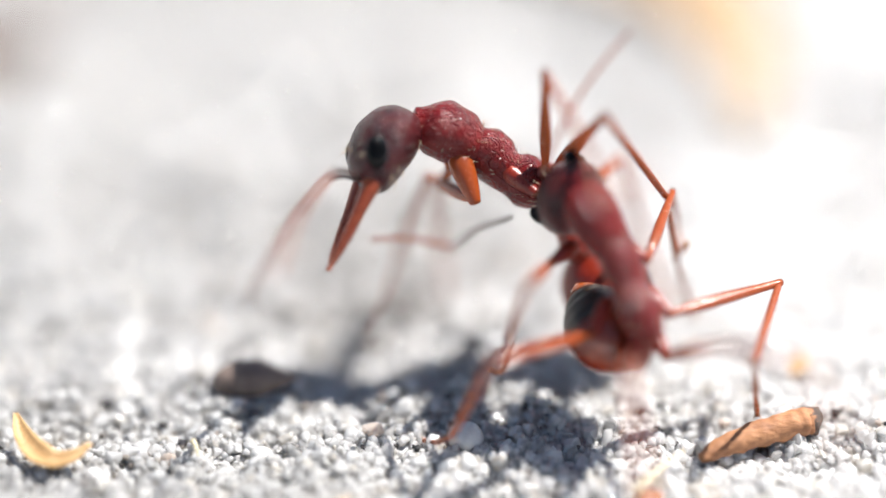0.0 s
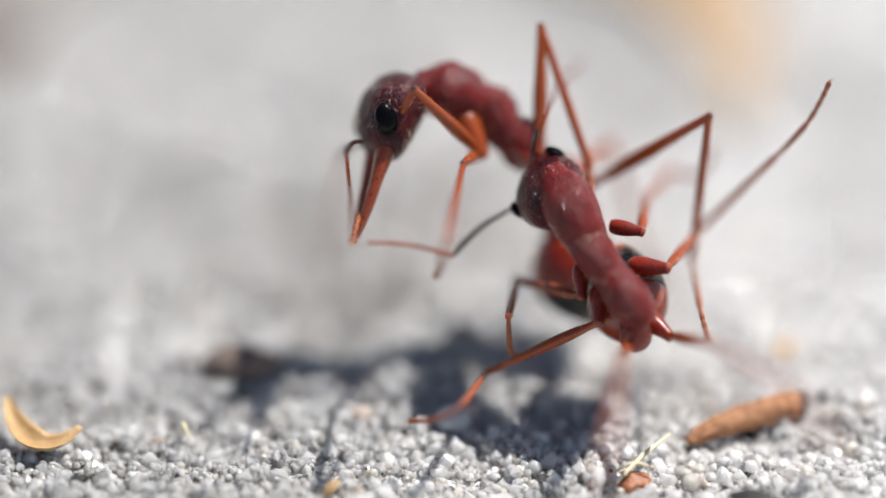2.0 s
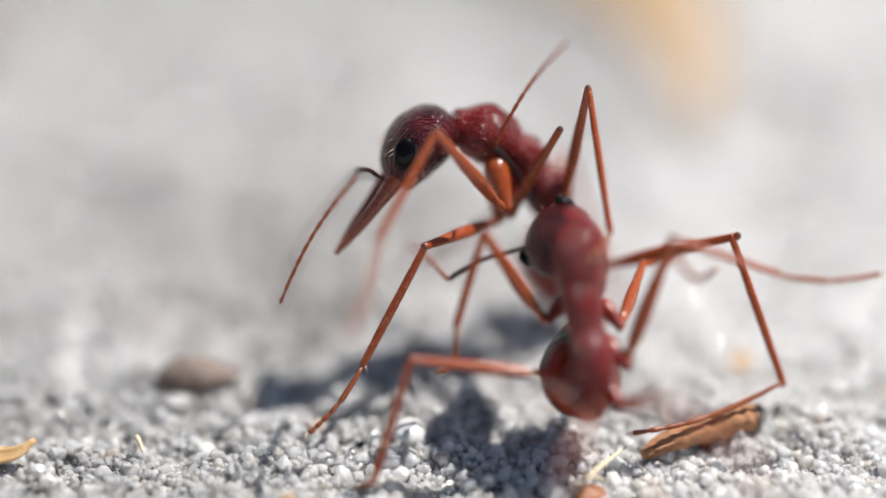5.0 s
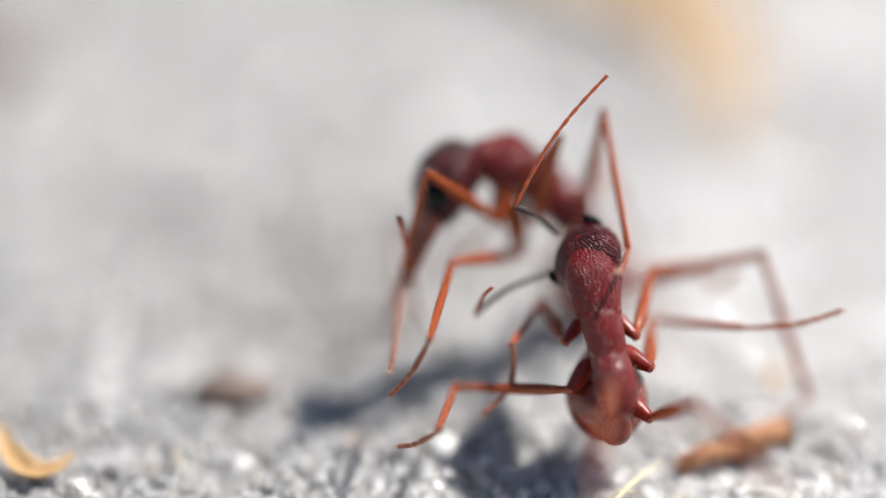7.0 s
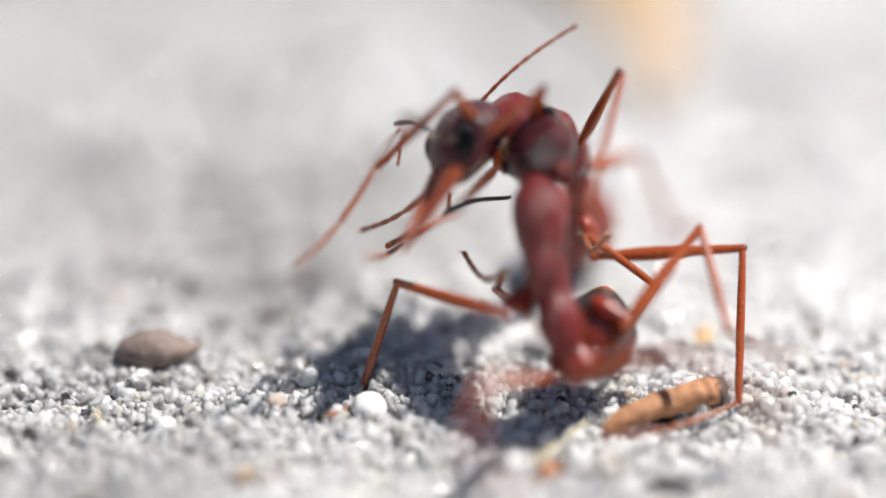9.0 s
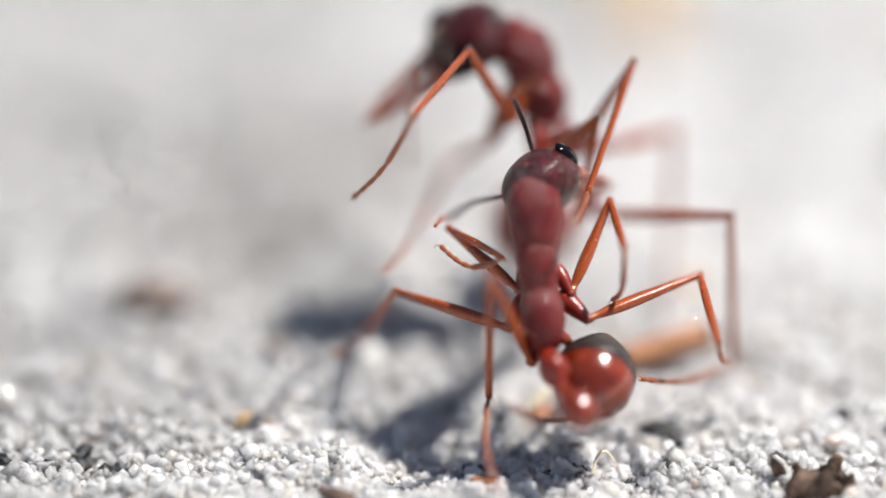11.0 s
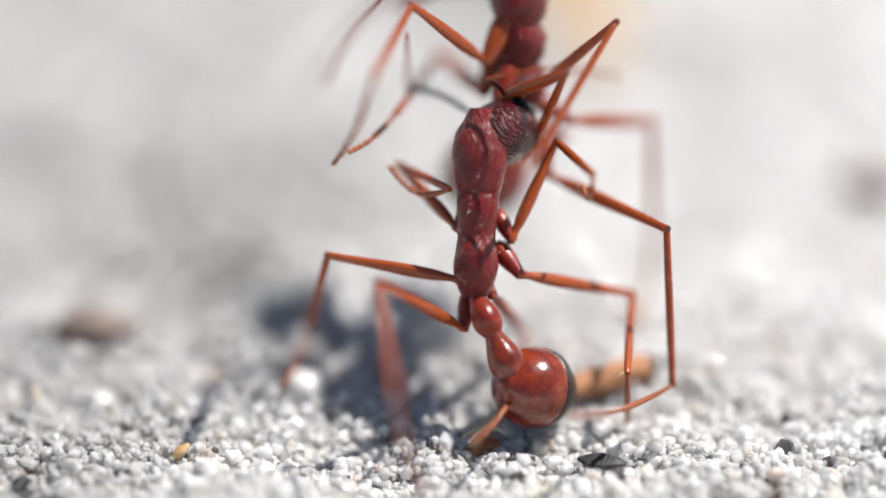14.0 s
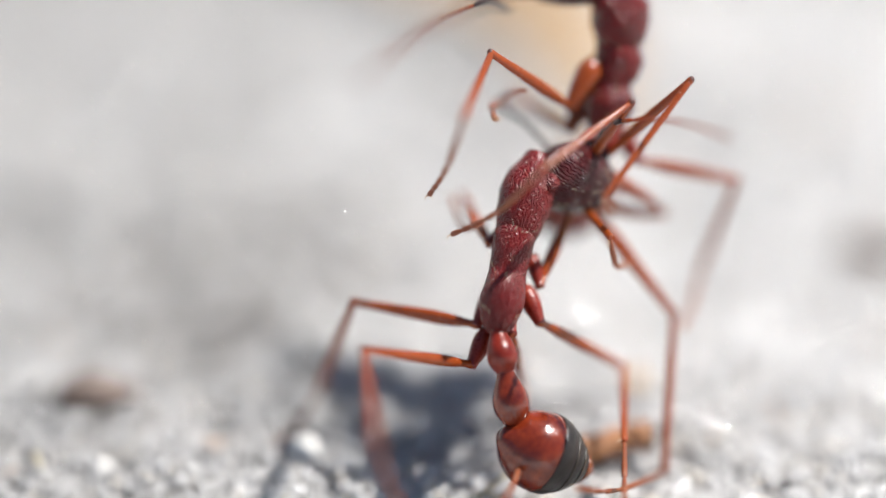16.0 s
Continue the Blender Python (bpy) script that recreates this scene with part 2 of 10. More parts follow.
# ---- ground ----
def height(x, y):
    """Lie of the sand in millimetres."""
    h = 0.75 * noise.noise((x / 8.0, y / 8.0, 3.1)) + 0.55 * noise.noise((x / 2.6, y / 2.6, 7.7)) + 0.3 * noise.noise((x / 1.1, y / 1.1, 2.2)) - 0.35
    h += 0.35 * max(0.0, noise.noise((x / 1.7, y / 1.7, 12.4))) ** 0.7
    back = min(max((y - 9) / 12, 0.0), 1.0)
    h -= 1.3 * math.exp(-((x - 3.6) / 2.9) ** 2 - ((y + 6.2) / 3.6) ** 2)  # a hollow, and a low bank beside it
    h += 0.8 * math.exp(-((x + 3.2) / 3.6) ** 2 - ((y + 7.0) / 1.9) ** 2)
    h += 1.1 * math.exp(-((x + 1.0) / 4.5) ** 2 - ((y - 8.5) / 3.8) ** 2)  # a low rise behind
    return h + back * 0.45 * noise.noise((x / 8.5, y / 8.5, 1.3))


def make_ground():
    bm = bmesh.new()
    # one sheet: fine in the middle, wide cells out to the horizon
    line = [k * 1.0 for k in range(-60, 61)]
    far = [70, 85, 110, 160, 260, 500, 1200, 4000, 20000, 200000, 2000000]
    xs = [-v for v in far[::-1]] + line + far
    grid = [[bm.verts.new(Vector((x, y, (height(x, y) if max(abs(x), abs(y)) < 300 else 0) - 0.12)) * MM) for x in xs] for y in xs]
    for j in range(len(xs) - 1):
        for i in range(len(xs) - 1):
            bm.faces.new((grid[j][i], grid[j][i + 1], grid[j + 1][i + 1], grid[j + 1][i]))
    return tagged(part("ground", bm, GROUND), "pale packed white quartz sand ground", "ground", kind="structure")


def make_sand():
    """Loose quartz grains over the part of the ground that comes into view."""
    rng = np.random.default_rng(11)
    shapes = {}
    for points, count in ((9, 12), (16, 24)):
        shapes[points] = []
        for k in range(count):  # a crystal: the hull of a few points on a lopsided ball
            d = rng.normal(size=(points, 3))
            d = d / np.linalg.norm(d, axis=1)[:, None] * rng.uniform(0.85, 1.1, (points, 1)) * rng.uniform(0.75, 1.3, 3)
            bm = bmesh.new()
            for v in d:
                bm.verts.new(v)
            bmesh.ops.convex_hull(bm, input=bm.verts[:])
            loose = [v for v in bm.verts if not v.link_faces]
            bmesh.ops.delete(bm, geom=loose, context="VERTS")
            bmesh.ops.recalc_face_normals(bm, faces=bm.faces[:])
            bm.verts.index_update()
            shapes[points].append((np.array([v.co[:] for v in bm.verts]), np.array([[q.index for q in p.verts] for p in bm.faces])))
            bm.free()
    def scatter(name, fields, sizes, odds, least, lift, mat_, label):
        verts, faces, round_ones, base = [], [], [], 0
        for x0, x1, y0, y1, pitch, sub in fields:
            for gy in np.arange(y0, y1, pitch):
                for gx in np.arange(x0, x1, pitch):
                    x, y = gx + rng.uniform(-1.5, 1.5) * pitch, gy + rng.uniform(-1.5, 1.5) * pitch
                    size = max(pitch if pitch < least * 3 else 0, least) * rng.choice(sizes, p=odds) * rng.uniform(0.85, 1.15)
                    v, f = shapes[sub][rng.integers(len(shapes[sub]))]
                    q = rng.normal(size=4)
                    w, a, b, c = q / np.linalg.norm(q)
                    turn = np.array([[1 - 2 * (b * b + c * c), 2 * (a * b - c * w), 2 * (a * c + b * w)], [2 * (a * b + c * w), 1 - 2 * (a * a + c * c), 2 * (b * c - a * w)], [2 * (a * c - b * w), 2 * (b * c + a * w), 1 - 2 * (a * a + b * b)]])
                    verts.append((v @ turn.T * size + (x, y, height(x, y) + rng.uniform(-0.12, 0.12) + 0.25 * size + lift)) * MM)
                    faces.append(f + base)
                    round_ones.append(np.full(len(f), rng.random() < 0.35))
                    base += len(v)
        verts, faces = np.concatenate(verts), np.concatenate(faces)
        me = bpy.data.meshes.new(name)
        me.vertices.add(len(verts))
        me.vertices.foreach_set("co", verts.ravel())
        me.loops.add(faces.size)
        me.loops.foreach_set("vertex_index", faces.ravel())
        me.polygons.add(len(faces))
        me.polygons.foreach_set("loop_start", np.arange(0, faces.size, 3))
        me.polygons.foreach_set("use_smooth", np.concatenate(round_ones))
        me.update(calc_edges=True)
        me.materials.append(mat_)
        return tagged(new(name, me), label, "sand", kind="stuff")

    scatter("sand_grains", ((-26, 30, -17, 7, 0.235, 16), (-28, 33, 7, 24, 0.32, 9), (-32, 37, 24, 62, 0.55, 9)), [0.34, 0.56, 0.78, 1.05, 1.45], [0.26, 0.3, 0.26, 0.13, 0.05], 0.32, 0.0, SAND, "loose glassy white and grey quartz sand grains")


make_ground()
make_sand()


# ---- ants ----
LEG_LENGTHS = {
    'B_FL': (5.33, 5.80, 6.26),
    'B_FR': (5.00, 6.29, 4.00),
    'B_ML': (5.00, 6.24, 6.72),
    'B_HL': (5.89, 7.02, 3.50),
    'B_MR': (7.00, 7.40, 7.80),
    'B_HR': (5.00, 5.28, 4.26),
    'A_FL': (5.00, 4.50, 3.50),
    'A_ML': (6.29, 5.95, 3.66),
    'A_HL': (6.20, 7.40, 6.40),
    'A_FR': (5.06, 4.50, 3.50),
    'A_MR': (6.15, 5.34, 4.75),
    'A_HR': (6.20, 6.00, 5.55),
    'B_aL': (3.44, 7.60),
    'A_aL': (4.00, 4.05),
    'A_aR': (4.00, 7.60),
    'B_aR': (3.44, 7.60),
}


def make_ant(key, s, base, label):
    """An ant in parts; forward is +x and the back +z in each body part, and limbs run along +x from their upper joint."""
    ant = tagged(new("ant"), label, "ant")
    ant.empty_display_size = 0.002
    ant.location = Vector(base) * MM
    p = {}
    hs = s * (0.93 if key == "A" else 1.0)
    head = p["head"] = part("head", loft([(-0.3, 0, 0.62, 0.5, 0.45), (-0.1, 0, 0.7, 1.0, 0.85), (0.4, 0, 0.78, 1.5, 1.2), (1.2, 0, 0.82, 1.74, 1.42), (2.0, 0, 0.8, 1.72, 1.4), (2.8, 0, 0.68, 1.5, 1.2), (3.35, 0, 0.55, 1.2, 0.9), (3.6, 0, 0.5, 0.85, 0.55)], 24, 5, 0.03, 9, hs), HEAD, ant, "wrinkled dark maroon head")
    part("neck", loft([(-0.5, 0, 0.05, 0.4, 0.42), (0.0, 0, 0.2, 0.5, 0.5), (0.5, 0, 0.5, 0.5, 0.5)], 12, 3, scale=hs), THORAX, head)
    for side in (1, -1):
        eye = part("eye", ball((0, 0, 0), (0.76, 0.34, 0.54), scale=hs), EYE, head, "large glossy black eye")
        eye.matrix_basis = pose(2.35 * hs * MM, side * 1.47 * hs * MM, 1.2 * hs * MM, 0, 40, side * -8)
        jaw = loft([(0, 0, 0, 0.5, 0.45), (0.5, 0.02, -0.02, 0.48, 0.42), (1.5, 0.08, -0.05, 0.34, 0.3), (2.8, 0.05, -0.1, 0.24, 0.24), (4.0, -0.15, -0.12, 0.17, 0.17), (4.6, -0.42, -0.12, 0.06, 0.07)], 10, 4, scale=hs)
        for k in range(7):  # inner teeth
            x = 1.3 + k * 0.42
            tube([(x, -0.1, -0.05), (x + 0.1, -0.42 + 0.02 * k, -0.08)], [0.1, 0.015], 5, 1, hs, jaw)
        if side < 0:
            for v in jaw.verts:
                v.co.y = -v.co.y
            bmesh.ops.reverse_faces(jaw, faces=jaw.faces[:])
        mandible = part("mandible", jaw, MANDIBLE, head, "long toothed orange mandible")
        mandible.matrix_basis = pose(3.2 * hs * MM, side * 0.72 * hs * MM, 0.5 * hs * MM, 0, 8, side * -6)
    part("clypeus", ball((3.35, 0, 0.45), (0.42, 0.8, 0.42), scale=hs, sub=2), SCAPE, head, "dark mouth plate")
    hairs = bmesh.new()
    rng = random.Random(5)
    for k in range(120):
        x, g = rng.uniform(0.0, 2.7), rng.uniform(-3.1, 3.1)
        a = Vector((x, 1.5 * math.sin(g), 1.26 * math.cos(g)))
        if x < 0.5:
            a = Vector((a.x, a.y * 0.75, a.z * 0.75))
        tube([a + Vector((0, 0, 0.75)), a * 1.13 + Vector((0.12, 0, 0.75))], [0.016, 0.007], 4, 1, hs, hairs)
    part("hairs", hairs, HAIR, head, "fine pale hairs")
    g = {"A": 1.0, "B": 1.16}[key]
    k = {"A": 3.7, "B": 3.2}[key] / 3.3
    rows = [(-0.6 * k, 0, -0.1, 0.58, 0.62), (0.0, 0, -0.1, 0.74, 0.8), (0.75 * k, 0, 0.06, 1.0, 1.06), (1.7 * k, 0, 0.16, 1.15, 1.14), (2.5 * k, 0, 0.1, 1.08, 1.02), (3.05 * k, 0, 0.06, 0.76, 0.72), (3.5 * k, 0, 0.12, 0.52, 0.5)]
    p["prothorax"] = part("prothorax", loft([(x, y, z * g + 0.12 * (g > 1.1), a * g, c * g) for x, y, z, a, c in rows], 20, 5, {"A": 0.05, "B": 0.12}[key], 1, s), THORAX, ant, "ridged dark red front thorax")
    k = {"A": 4.2, "B": 3.6}[key] / 3.9
    rows = [(-0.2 * k, 0, -0.15, 0.42, 0.42), (0.15 * k, 0, -0.05, 0.68, 0.7), (0.9 * k, 0, 0.0, 0.93, 0.97), (1.75 * k, 0, -0.02, 0.87, 0.93), (2.2 * k, 0, -0.1, 0.8, 0.84), (2.9 * k, 0, 0.0, 0.84, 0.96), (3.6 * k, 0, 0.02, 0.88, 0.98), (4.2 * k, 0, -0.04, 0.78, 0.8), (4.5 * k, 0, -0.06, 0.5, 0.5)]
    p["mesosoma"] = part("mesosoma", loft([(x, y, z * g + 0.08 * (g > 1.1), a * g, c * g) for x, y, z, a, c in rows], 20, 5, {"A": 0.06, "B": 0.13}[key], 2, s), THORAX, ant, "ridged dark red rear thorax")
    for nm, ln, wd in (("prothorax", 3.0 * k, 1.05 * g), ("mesosoma", 4.0 * k, 0.9 * g)):
        hairs = bmesh.new()
        rng = random.Random(len(nm))
        for q in range({"A": 26, "B": 80}[key]):
            x, w = rng.uniform(0.1, ln), rng.uniform(-2.0, 2.0)
            a = Vector((x, 0.92 * wd * math.sin(w), 0.98 * wd * math.cos(w)))
            tube([a * 0.96, a + Vector((0.1, 0.2 * math.sin(w), 0.2 * math.cos(w)))], [0.012, 0.005], 4, 1, s, hairs)
        part("hairs", hairs, HAIR, p[nm], "fine pale hairs")
    p["petiole"] = part("petiole", loft([(-0.35, 0, 0, 0.3, 0.3), (0.2, 0, 0, 0.34, 0.34), (0.8, 0, 0.12, 0.56, 0.66), (1.4, 0, 0.1, 0.64, 0.72), (1.85, 0, 0, 0.4, 0.4), (2.1, 0, 0, 0.28, 0.28)], 16, 4, 0.03, 3, s), NODE, ant, "rounded red waist node")
    p["postpetiole"] = part("postpetiole", loft([(-0.2, 0, 0, 0.3, 0.3), (0.35, 0, 0, 0.5, 0.5), (1.1, 0, 0.05, 0.76, 0.76), (1.7, 0, 0.02, 0.72, 0.72), (2.2, 0, 0, 0.46, 0.46)], 18, 4, 0.02, 4, s), GASTER_RED if key == "A" else NODE, ant, "bulbous red second waist node")
    profile = [(-0.25, 0.35), (0.0, 0.7), (0.5, 1.35), (1.2, 1.82), (2.0, 1.98), (2.8, 1.86), (3.5, 1.5), (4.1, 1.0), (4.6, 0.55), (5.0, 0.12)]

    def girth(x):
        return float(np.interp(x, [a for a, b in profile], [b for a, b in profile]))

    sg = s * 0.87 if key == "A" else s
    gaster = p["gaster"] = part("gaster", loft([(x, 0, 0, girth(x), girth(x)) for x in (-0.25, 0.0, 0.5, 1.2, 2.0, 2.4)], 24, 5, scale=sg), GASTER_RED if key == "A" else NODE, ant, "shiny orange-red gaster base" if key == "A" else "dark red gaster base")
    for x0, x1, mat_, nm, lb in ((2.3, 3.3, GASTER_BLACK, "gaster_band", "satin black gaster band"), (3.25, 3.95, GASTER_BLACK, "gaster_band", "satin black gaster band"), (3.9, 4.45, GASTER_BLACK, "gaster_band", "satin black gaster band"), (4.4, 5.0, LEG, "gaster_tip", "amber gaster tip")):
        m = (x0 + x1) / 2
        part(nm, loft([(x0, 0, 0, girth(x0) + 0.05, girth(x0) + 0.05), (m, 0, 0, girth(m) + 0.05, girth(m) + 0.05), (x1 - 0.06, 0, 0, girth(x1) + 0.05, girth(x1) + 0.05), (x1, 0, 0, girth(x1) - 0.02, girth(x1) - 0.02)], 24, 4, scale=sg), mat_, gaster, lb)
        if nm == "gaster_band":
            part("gaster_seam", loft([(x1 - 0.03, 0, 0, girth(x1) + 0.01, girth(x1) + 0.01), (x1 + 0.04, 0, 0, girth(x1) + 0.03, girth(x1) + 0.03), (x1 + 0.07, 0, 0, girth(x1) - 0.03, girth(x1) - 0.03)], 24, 2, scale=sg), GASTER_EDGE, gaster, "thin pale seam between bands")
    for leg in ("FL", "FR", "ML", "MR", "HL", "HR"):
        lf, lt, la = LEG_LENGTHS[key + "_" + leg]
        cw, cl_ = ((0.58, 1.35) if key == "B" else (0.38, 0.8)) if leg[0] == "F" else (0.48, 1.0)
        p[leg + "_coxa"] = part("coxa", loft([(-0.12 * cl_, 0, 0, 0.26, 0.26), (0.15 * cl_, 0, 0, cw * 0.62, cw * 0.62), (0.9 * cl_, 0, 0, cw * 0.95, cw * 0.95), (1.5 * cl_, 0, 0, cw, cw), (1.9 * cl_, 0, 0, 0.3, 0.3)], 12, 3), LEG if leg[0] == "F" and key == "B" else NODE, ant, "stout orange coxa")
        p[leg + "_femur"] = part("femur", loft([(-0.15, 0, 0, 0.16, 0.18), (0.12, 0, 0, 0.22, 0.24), (0.45, 0, 0, 0.17, 0.18), (lf * 0.2, 0, 0, 0.24, 0.3), (lf * 0.42, 0, 0, 0.27, 0.34), (lf * 0.75, 0, 0, 0.2, 0.25), (lf * 0.95, 0, 0, 0.17, 0.2), (lf + 0.08, 0, 0, 0.17, 0.19), (lf + 0.17, 0, 0, 0.06, 0.06)], 12, 3, 0.04, 5), LEG, ant, "glossy orange-red femur")
        part("knee_joint", ball((lf + 0.07, 0, 0.02), (0.16, 0.165, 0.19), None, 2), KNEE, p[leg + "_femur"], "dark brown knee joint")
        fh = bmesh.new()
        rng = random.Random(ord(leg[0]) * 3 + ord(leg[1]))
        for q in range(34):
            x, g = lf * rng.uniform(0.12, 1), rng.uniform(0, 6.28)
            a = Vector((x, 0.2 * math.cos(g), 0.25 * math.sin(g)))
            tube([a, a + Vector((0.12, 0.13 * math.cos(g), 0.13 * math.sin(g)))], [0.009, 0.003], 4, 1, 1, fh)
        part("bristles", fh, HAIR, p[leg + "_femur"], "fine pale bristles")
        tib = loft([(-0.12, 0, 0, 0.1, 0.1), (0.1, 0, 0, 0.13, 0.14), (0.5, 0, 0, 0.15, 0.18), (lt * 0.5, 0, 0, 0.17, 0.21), (lt * 0.85, 0, 0, 0.15, 0.19), (lt, 0, 0, 0.15, 0.17), (lt + 0.08, 0, 0, 0.06, 0.06)], 10, 3, 0.04, 6)
        tibia = p[leg + "_tibia"] = part("tibia", tib, LEG, ant, "orange-red tibia")
        br = bmesh.new()
        rng = random.Random(ord(leg[0]) + ord(leg[1]))
        tube([(lt - 0.05, 0, -0.1), (lt + 0.35, 0.08, -0.42)], [0.035, 0.008], 5, 1, 1, br)
        tube([(lt - 0.05, 0.05, -0.08), (lt + 0.25, 0.25, -0.36)], [0.03, 0.008], 5, 1, 1, br)
        for q in range(40):
            x, g = lt * rng.uniform(0.1, 1), rng.uniform(0, 6.28)
            a = Vector((x, 0.15 * math.cos(g), 0.17 * math.sin(g)))
            tube([a, a + Vector((0.13, 0.11 * math.cos(g), 0.11 * math.sin(g)))], [0.009, 0.003], 4, 1, 1, br)
        part("spur", br, HAIR, tibia, "fine spurs and bristles")
        # foot: a long first joint, then four short ones and two claws
        bend = (0.22 if key == "A" and leg[0] == "F" else 0.06) * la
        joints = [0.0, 0.5, 0.66, 0.79, 0.89, 1.0]
        pts, rad = [], []
        for a, c in zip(joints, joints[1:]):
            w = 0.15 if a == 0 else 0.135
            for q, k in ((0.02, 0.6), (0.35, 0.85), (0.92, 1.0)):
                x = a + q * (c - a)
                pts.append((x * la, 0, -bend * math.sin(math.pi * x)))
                rad.append(w * k)
        ft = tube(pts + [(la, 0, 0)], rad + [0.05], 8, 2)
        tarsus = p[leg + "_tarsus"] = part("tarsus", ft, FOOT, ant, "slender jointed orange foot")
        cl = bmesh.new()
        for side in (1, -1):
            tube([(la, 0, 0), (la + 0.16, side * 0.13, 0.02), (la + 0.24, side * 0.2, -0.12)], [0.05, 0.035, 0.008], 6, 2, 1, cl)
        for q in range(22):
            x, g = la * rng.uniform(0.05, 0.98), rng.uniform(0, 6.28)
            a = Vector((x, 0.09 * math.cos(g), -bend * math.sin(math.pi * x / la) + 0.09 * math.sin(g)))
            tube([a, a + Vector((0.1, 0.1 * math.cos(g), 0.1 * math.sin(g)))], [0.009, 0.003], 4, 1, 1, cl)
        part("claw", cl, HAIR, tarsus, "small claws and bristles")
    for a in ("aL", "aR"):
        ls, lf = LEG_LENGTHS[key + "_" + a]
        p[a + "_scape"] = part("scape", tube([(-0.05, 0, 0), (0.3, 0, 0), (ls * 0.5, 0, 0.06 * ls), (ls * 0.85, 0, 0.03 * ls), (ls, 0, 0)], [0.08, 0.1, 0.115, 0.14, 0.11], 10, 4), SCAPE, ant, "black first antenna joint")
        pts, rad = [], []
        for q in range(11):
            for h, k in ((0.03, 0.62), (0.4, 0.9), (0.93, 1.0)):
                x = (q + h) / 11
                pts.append((x * lf, 0, 0.05 * lf * math.sin(math.pi * x)))
                rad.append((0.11 - 0.002 * q) * k)
        fl = tube(pts, rad, 8, 2)
        p[a + "_flagellum"] = part("flagellum", fl, LEG, ant, "beaded orange-brown antenna whip")
    return p


near_ant = make_ant("A", 1.12, (6, -2, 0), "dark red bull ant reared up, biting the other ant")
far_ant = make_ant("B", 1.05, (2, 6, 0), "dark red bull ant with long orange jaws, held from behind")

# ---- litter on the sand ----
def lump(name, rows, at, turn, mat_, label, category, wob=0.15, seed=1, group="", n=14):
    """A solid crumb, seed or flake: a body along x, laid at (x, y, z) mm."""
    ob = part(name, loft(rows, n, 4, wob, seed), mat_)
    ob.matrix_basis = pose(at[0] * MM, at[1] * MM, (at[2] + height(at[0], at[1])) * MM, *turn)
    return tagged(ob, label, category, group)


def sheet(name, spine, widths, curl, thick, mat_, label, category, rib=0.0, m=9):
    """A curled dry leaf or flake: strips across a spine (mm), with a thickness."""
    rows = spline([(*p, w, c) for p, w, c in zip(spine, widths, curl)], 5)
    bm = bmesh.new()
    layers = []
    for side in (1, -1):
        grid = []
        for k, row in enumerate(rows):
            p = Vector(row[:3])
            d = Vector(rows[min(k + 1, len(rows) - 1)][:3] - rows[max(k - 1, 0)][:3]).normalized()
            across = d.cross(Vector((0, 0, 1))).normalized()
            line = []
            for i in range(m):
                q = 2 * i / (m - 1) - 1
                z = row[4] * q * q + rib * abs(q) + 0.1 * row[3] * noise.noise((k * 0.3, q * 1.5, 4.4)) + side * thick / 2 * (1 - 0.6 * q * q)
                line.append(bm.verts.new((p + across * q * max(row[3], 0.02) + Vector((0, 0, z))) * MM))
            grid.append(line)
        layers.append(grid)
    top, low = layers
    for k in range(len(rows) - 1):
        for i in range(m - 1):
            bm.faces.new((top[k][i], top[k][i + 1], top[k + 1][i + 1], top[k + 1][i]))
            bm.faces.new((low[k][i], low[k + 1][i], low[k + 1][i + 1], low[k][i + 1]))
        for i in (0, m - 1):
            bm.faces.new((top[k][i], top[k + 1][i], low[k + 1][i], low[k][i]))
    for k in (0, len(rows) - 1):
        for i in range(m - 1):
            bm.faces.new((top[k][i], top[k][i + 1], low[k][i + 1], low[k][i]))
    bmesh.ops.recalc_face_normals(bm, faces=bm.faces[:])
    return tagged(part(name, bm, mat_), label, category)


def make_twig():
    twig = tagged(new("twig"), "short curved orange-brown twig with a dark broken end, lying on sand", "twig")
    z = 0.25
    pts = [(10.5, 0.0, z - 0.2), (11.5, 0.6, z), (12.7, 1.15, z + 0.2), (14.0, 1.7, z + 0.3), (15.2, 2.2, z + 0.35), (15.75, 2.45, z + 0.35)]
    part("stem", tube(pts, [0.24, 0.48, 0.6, 0.66, 0.68, 0.6], 16, 8, wobble=0.26, seed=3), TWIG, twig)
    part("broken_end", tube([(15.5, 2.34, z + 0.35), (15.85, 2.5, z + 0.35), (16.1, 2.6, z + 0.3)], [0.58, 0.64, 0.34], 12, 3, wobble=0.4, seed=5), TWIG_END, twig, "dark frayed twig end")
    part("bark_flap", tube([(11.0, -0.15, z + 0.1), (12.2, 0.55, z + 0.2), (13.6, 1.1, z + 0.35)], [0.05, 0.14, 0.06], 8, 4, wobble=0.4, seed=8), TWIG, twig, "lifted strip of bark")


make_twig()
lump("seed", [(-2.05, 0, 0, 0.1, 0.1), (-1.7, 0, 0.1, 0.6, 0.5), (-0.7, 0, 0.2, 1.05, 0.85), (0.4, 0, 0.15, 1.0, 0.8), (1.3, 0, 0.05, 0.55, 0.45), (2.0, 0, 0.1, 0.15, 0.12), (2.15, 0, 0.12, 0.04, 0.04)], (-10.35, 5.9, 0.55), (0, 0, 8), SEED, "dull grey-brown pointed seed lying on sand", "seed", 0.12, 2, n=20)
leaf_line = [(x, y, height(x, y) + z) for x, y, z in ((13.5, 29.3, 0.25), (13.5, 32, 0.4), (13.3, 36, 0.5), (11.6, 41, 0.6), (8.0, 46, 0.6), (1.0, 51, 0.5))]
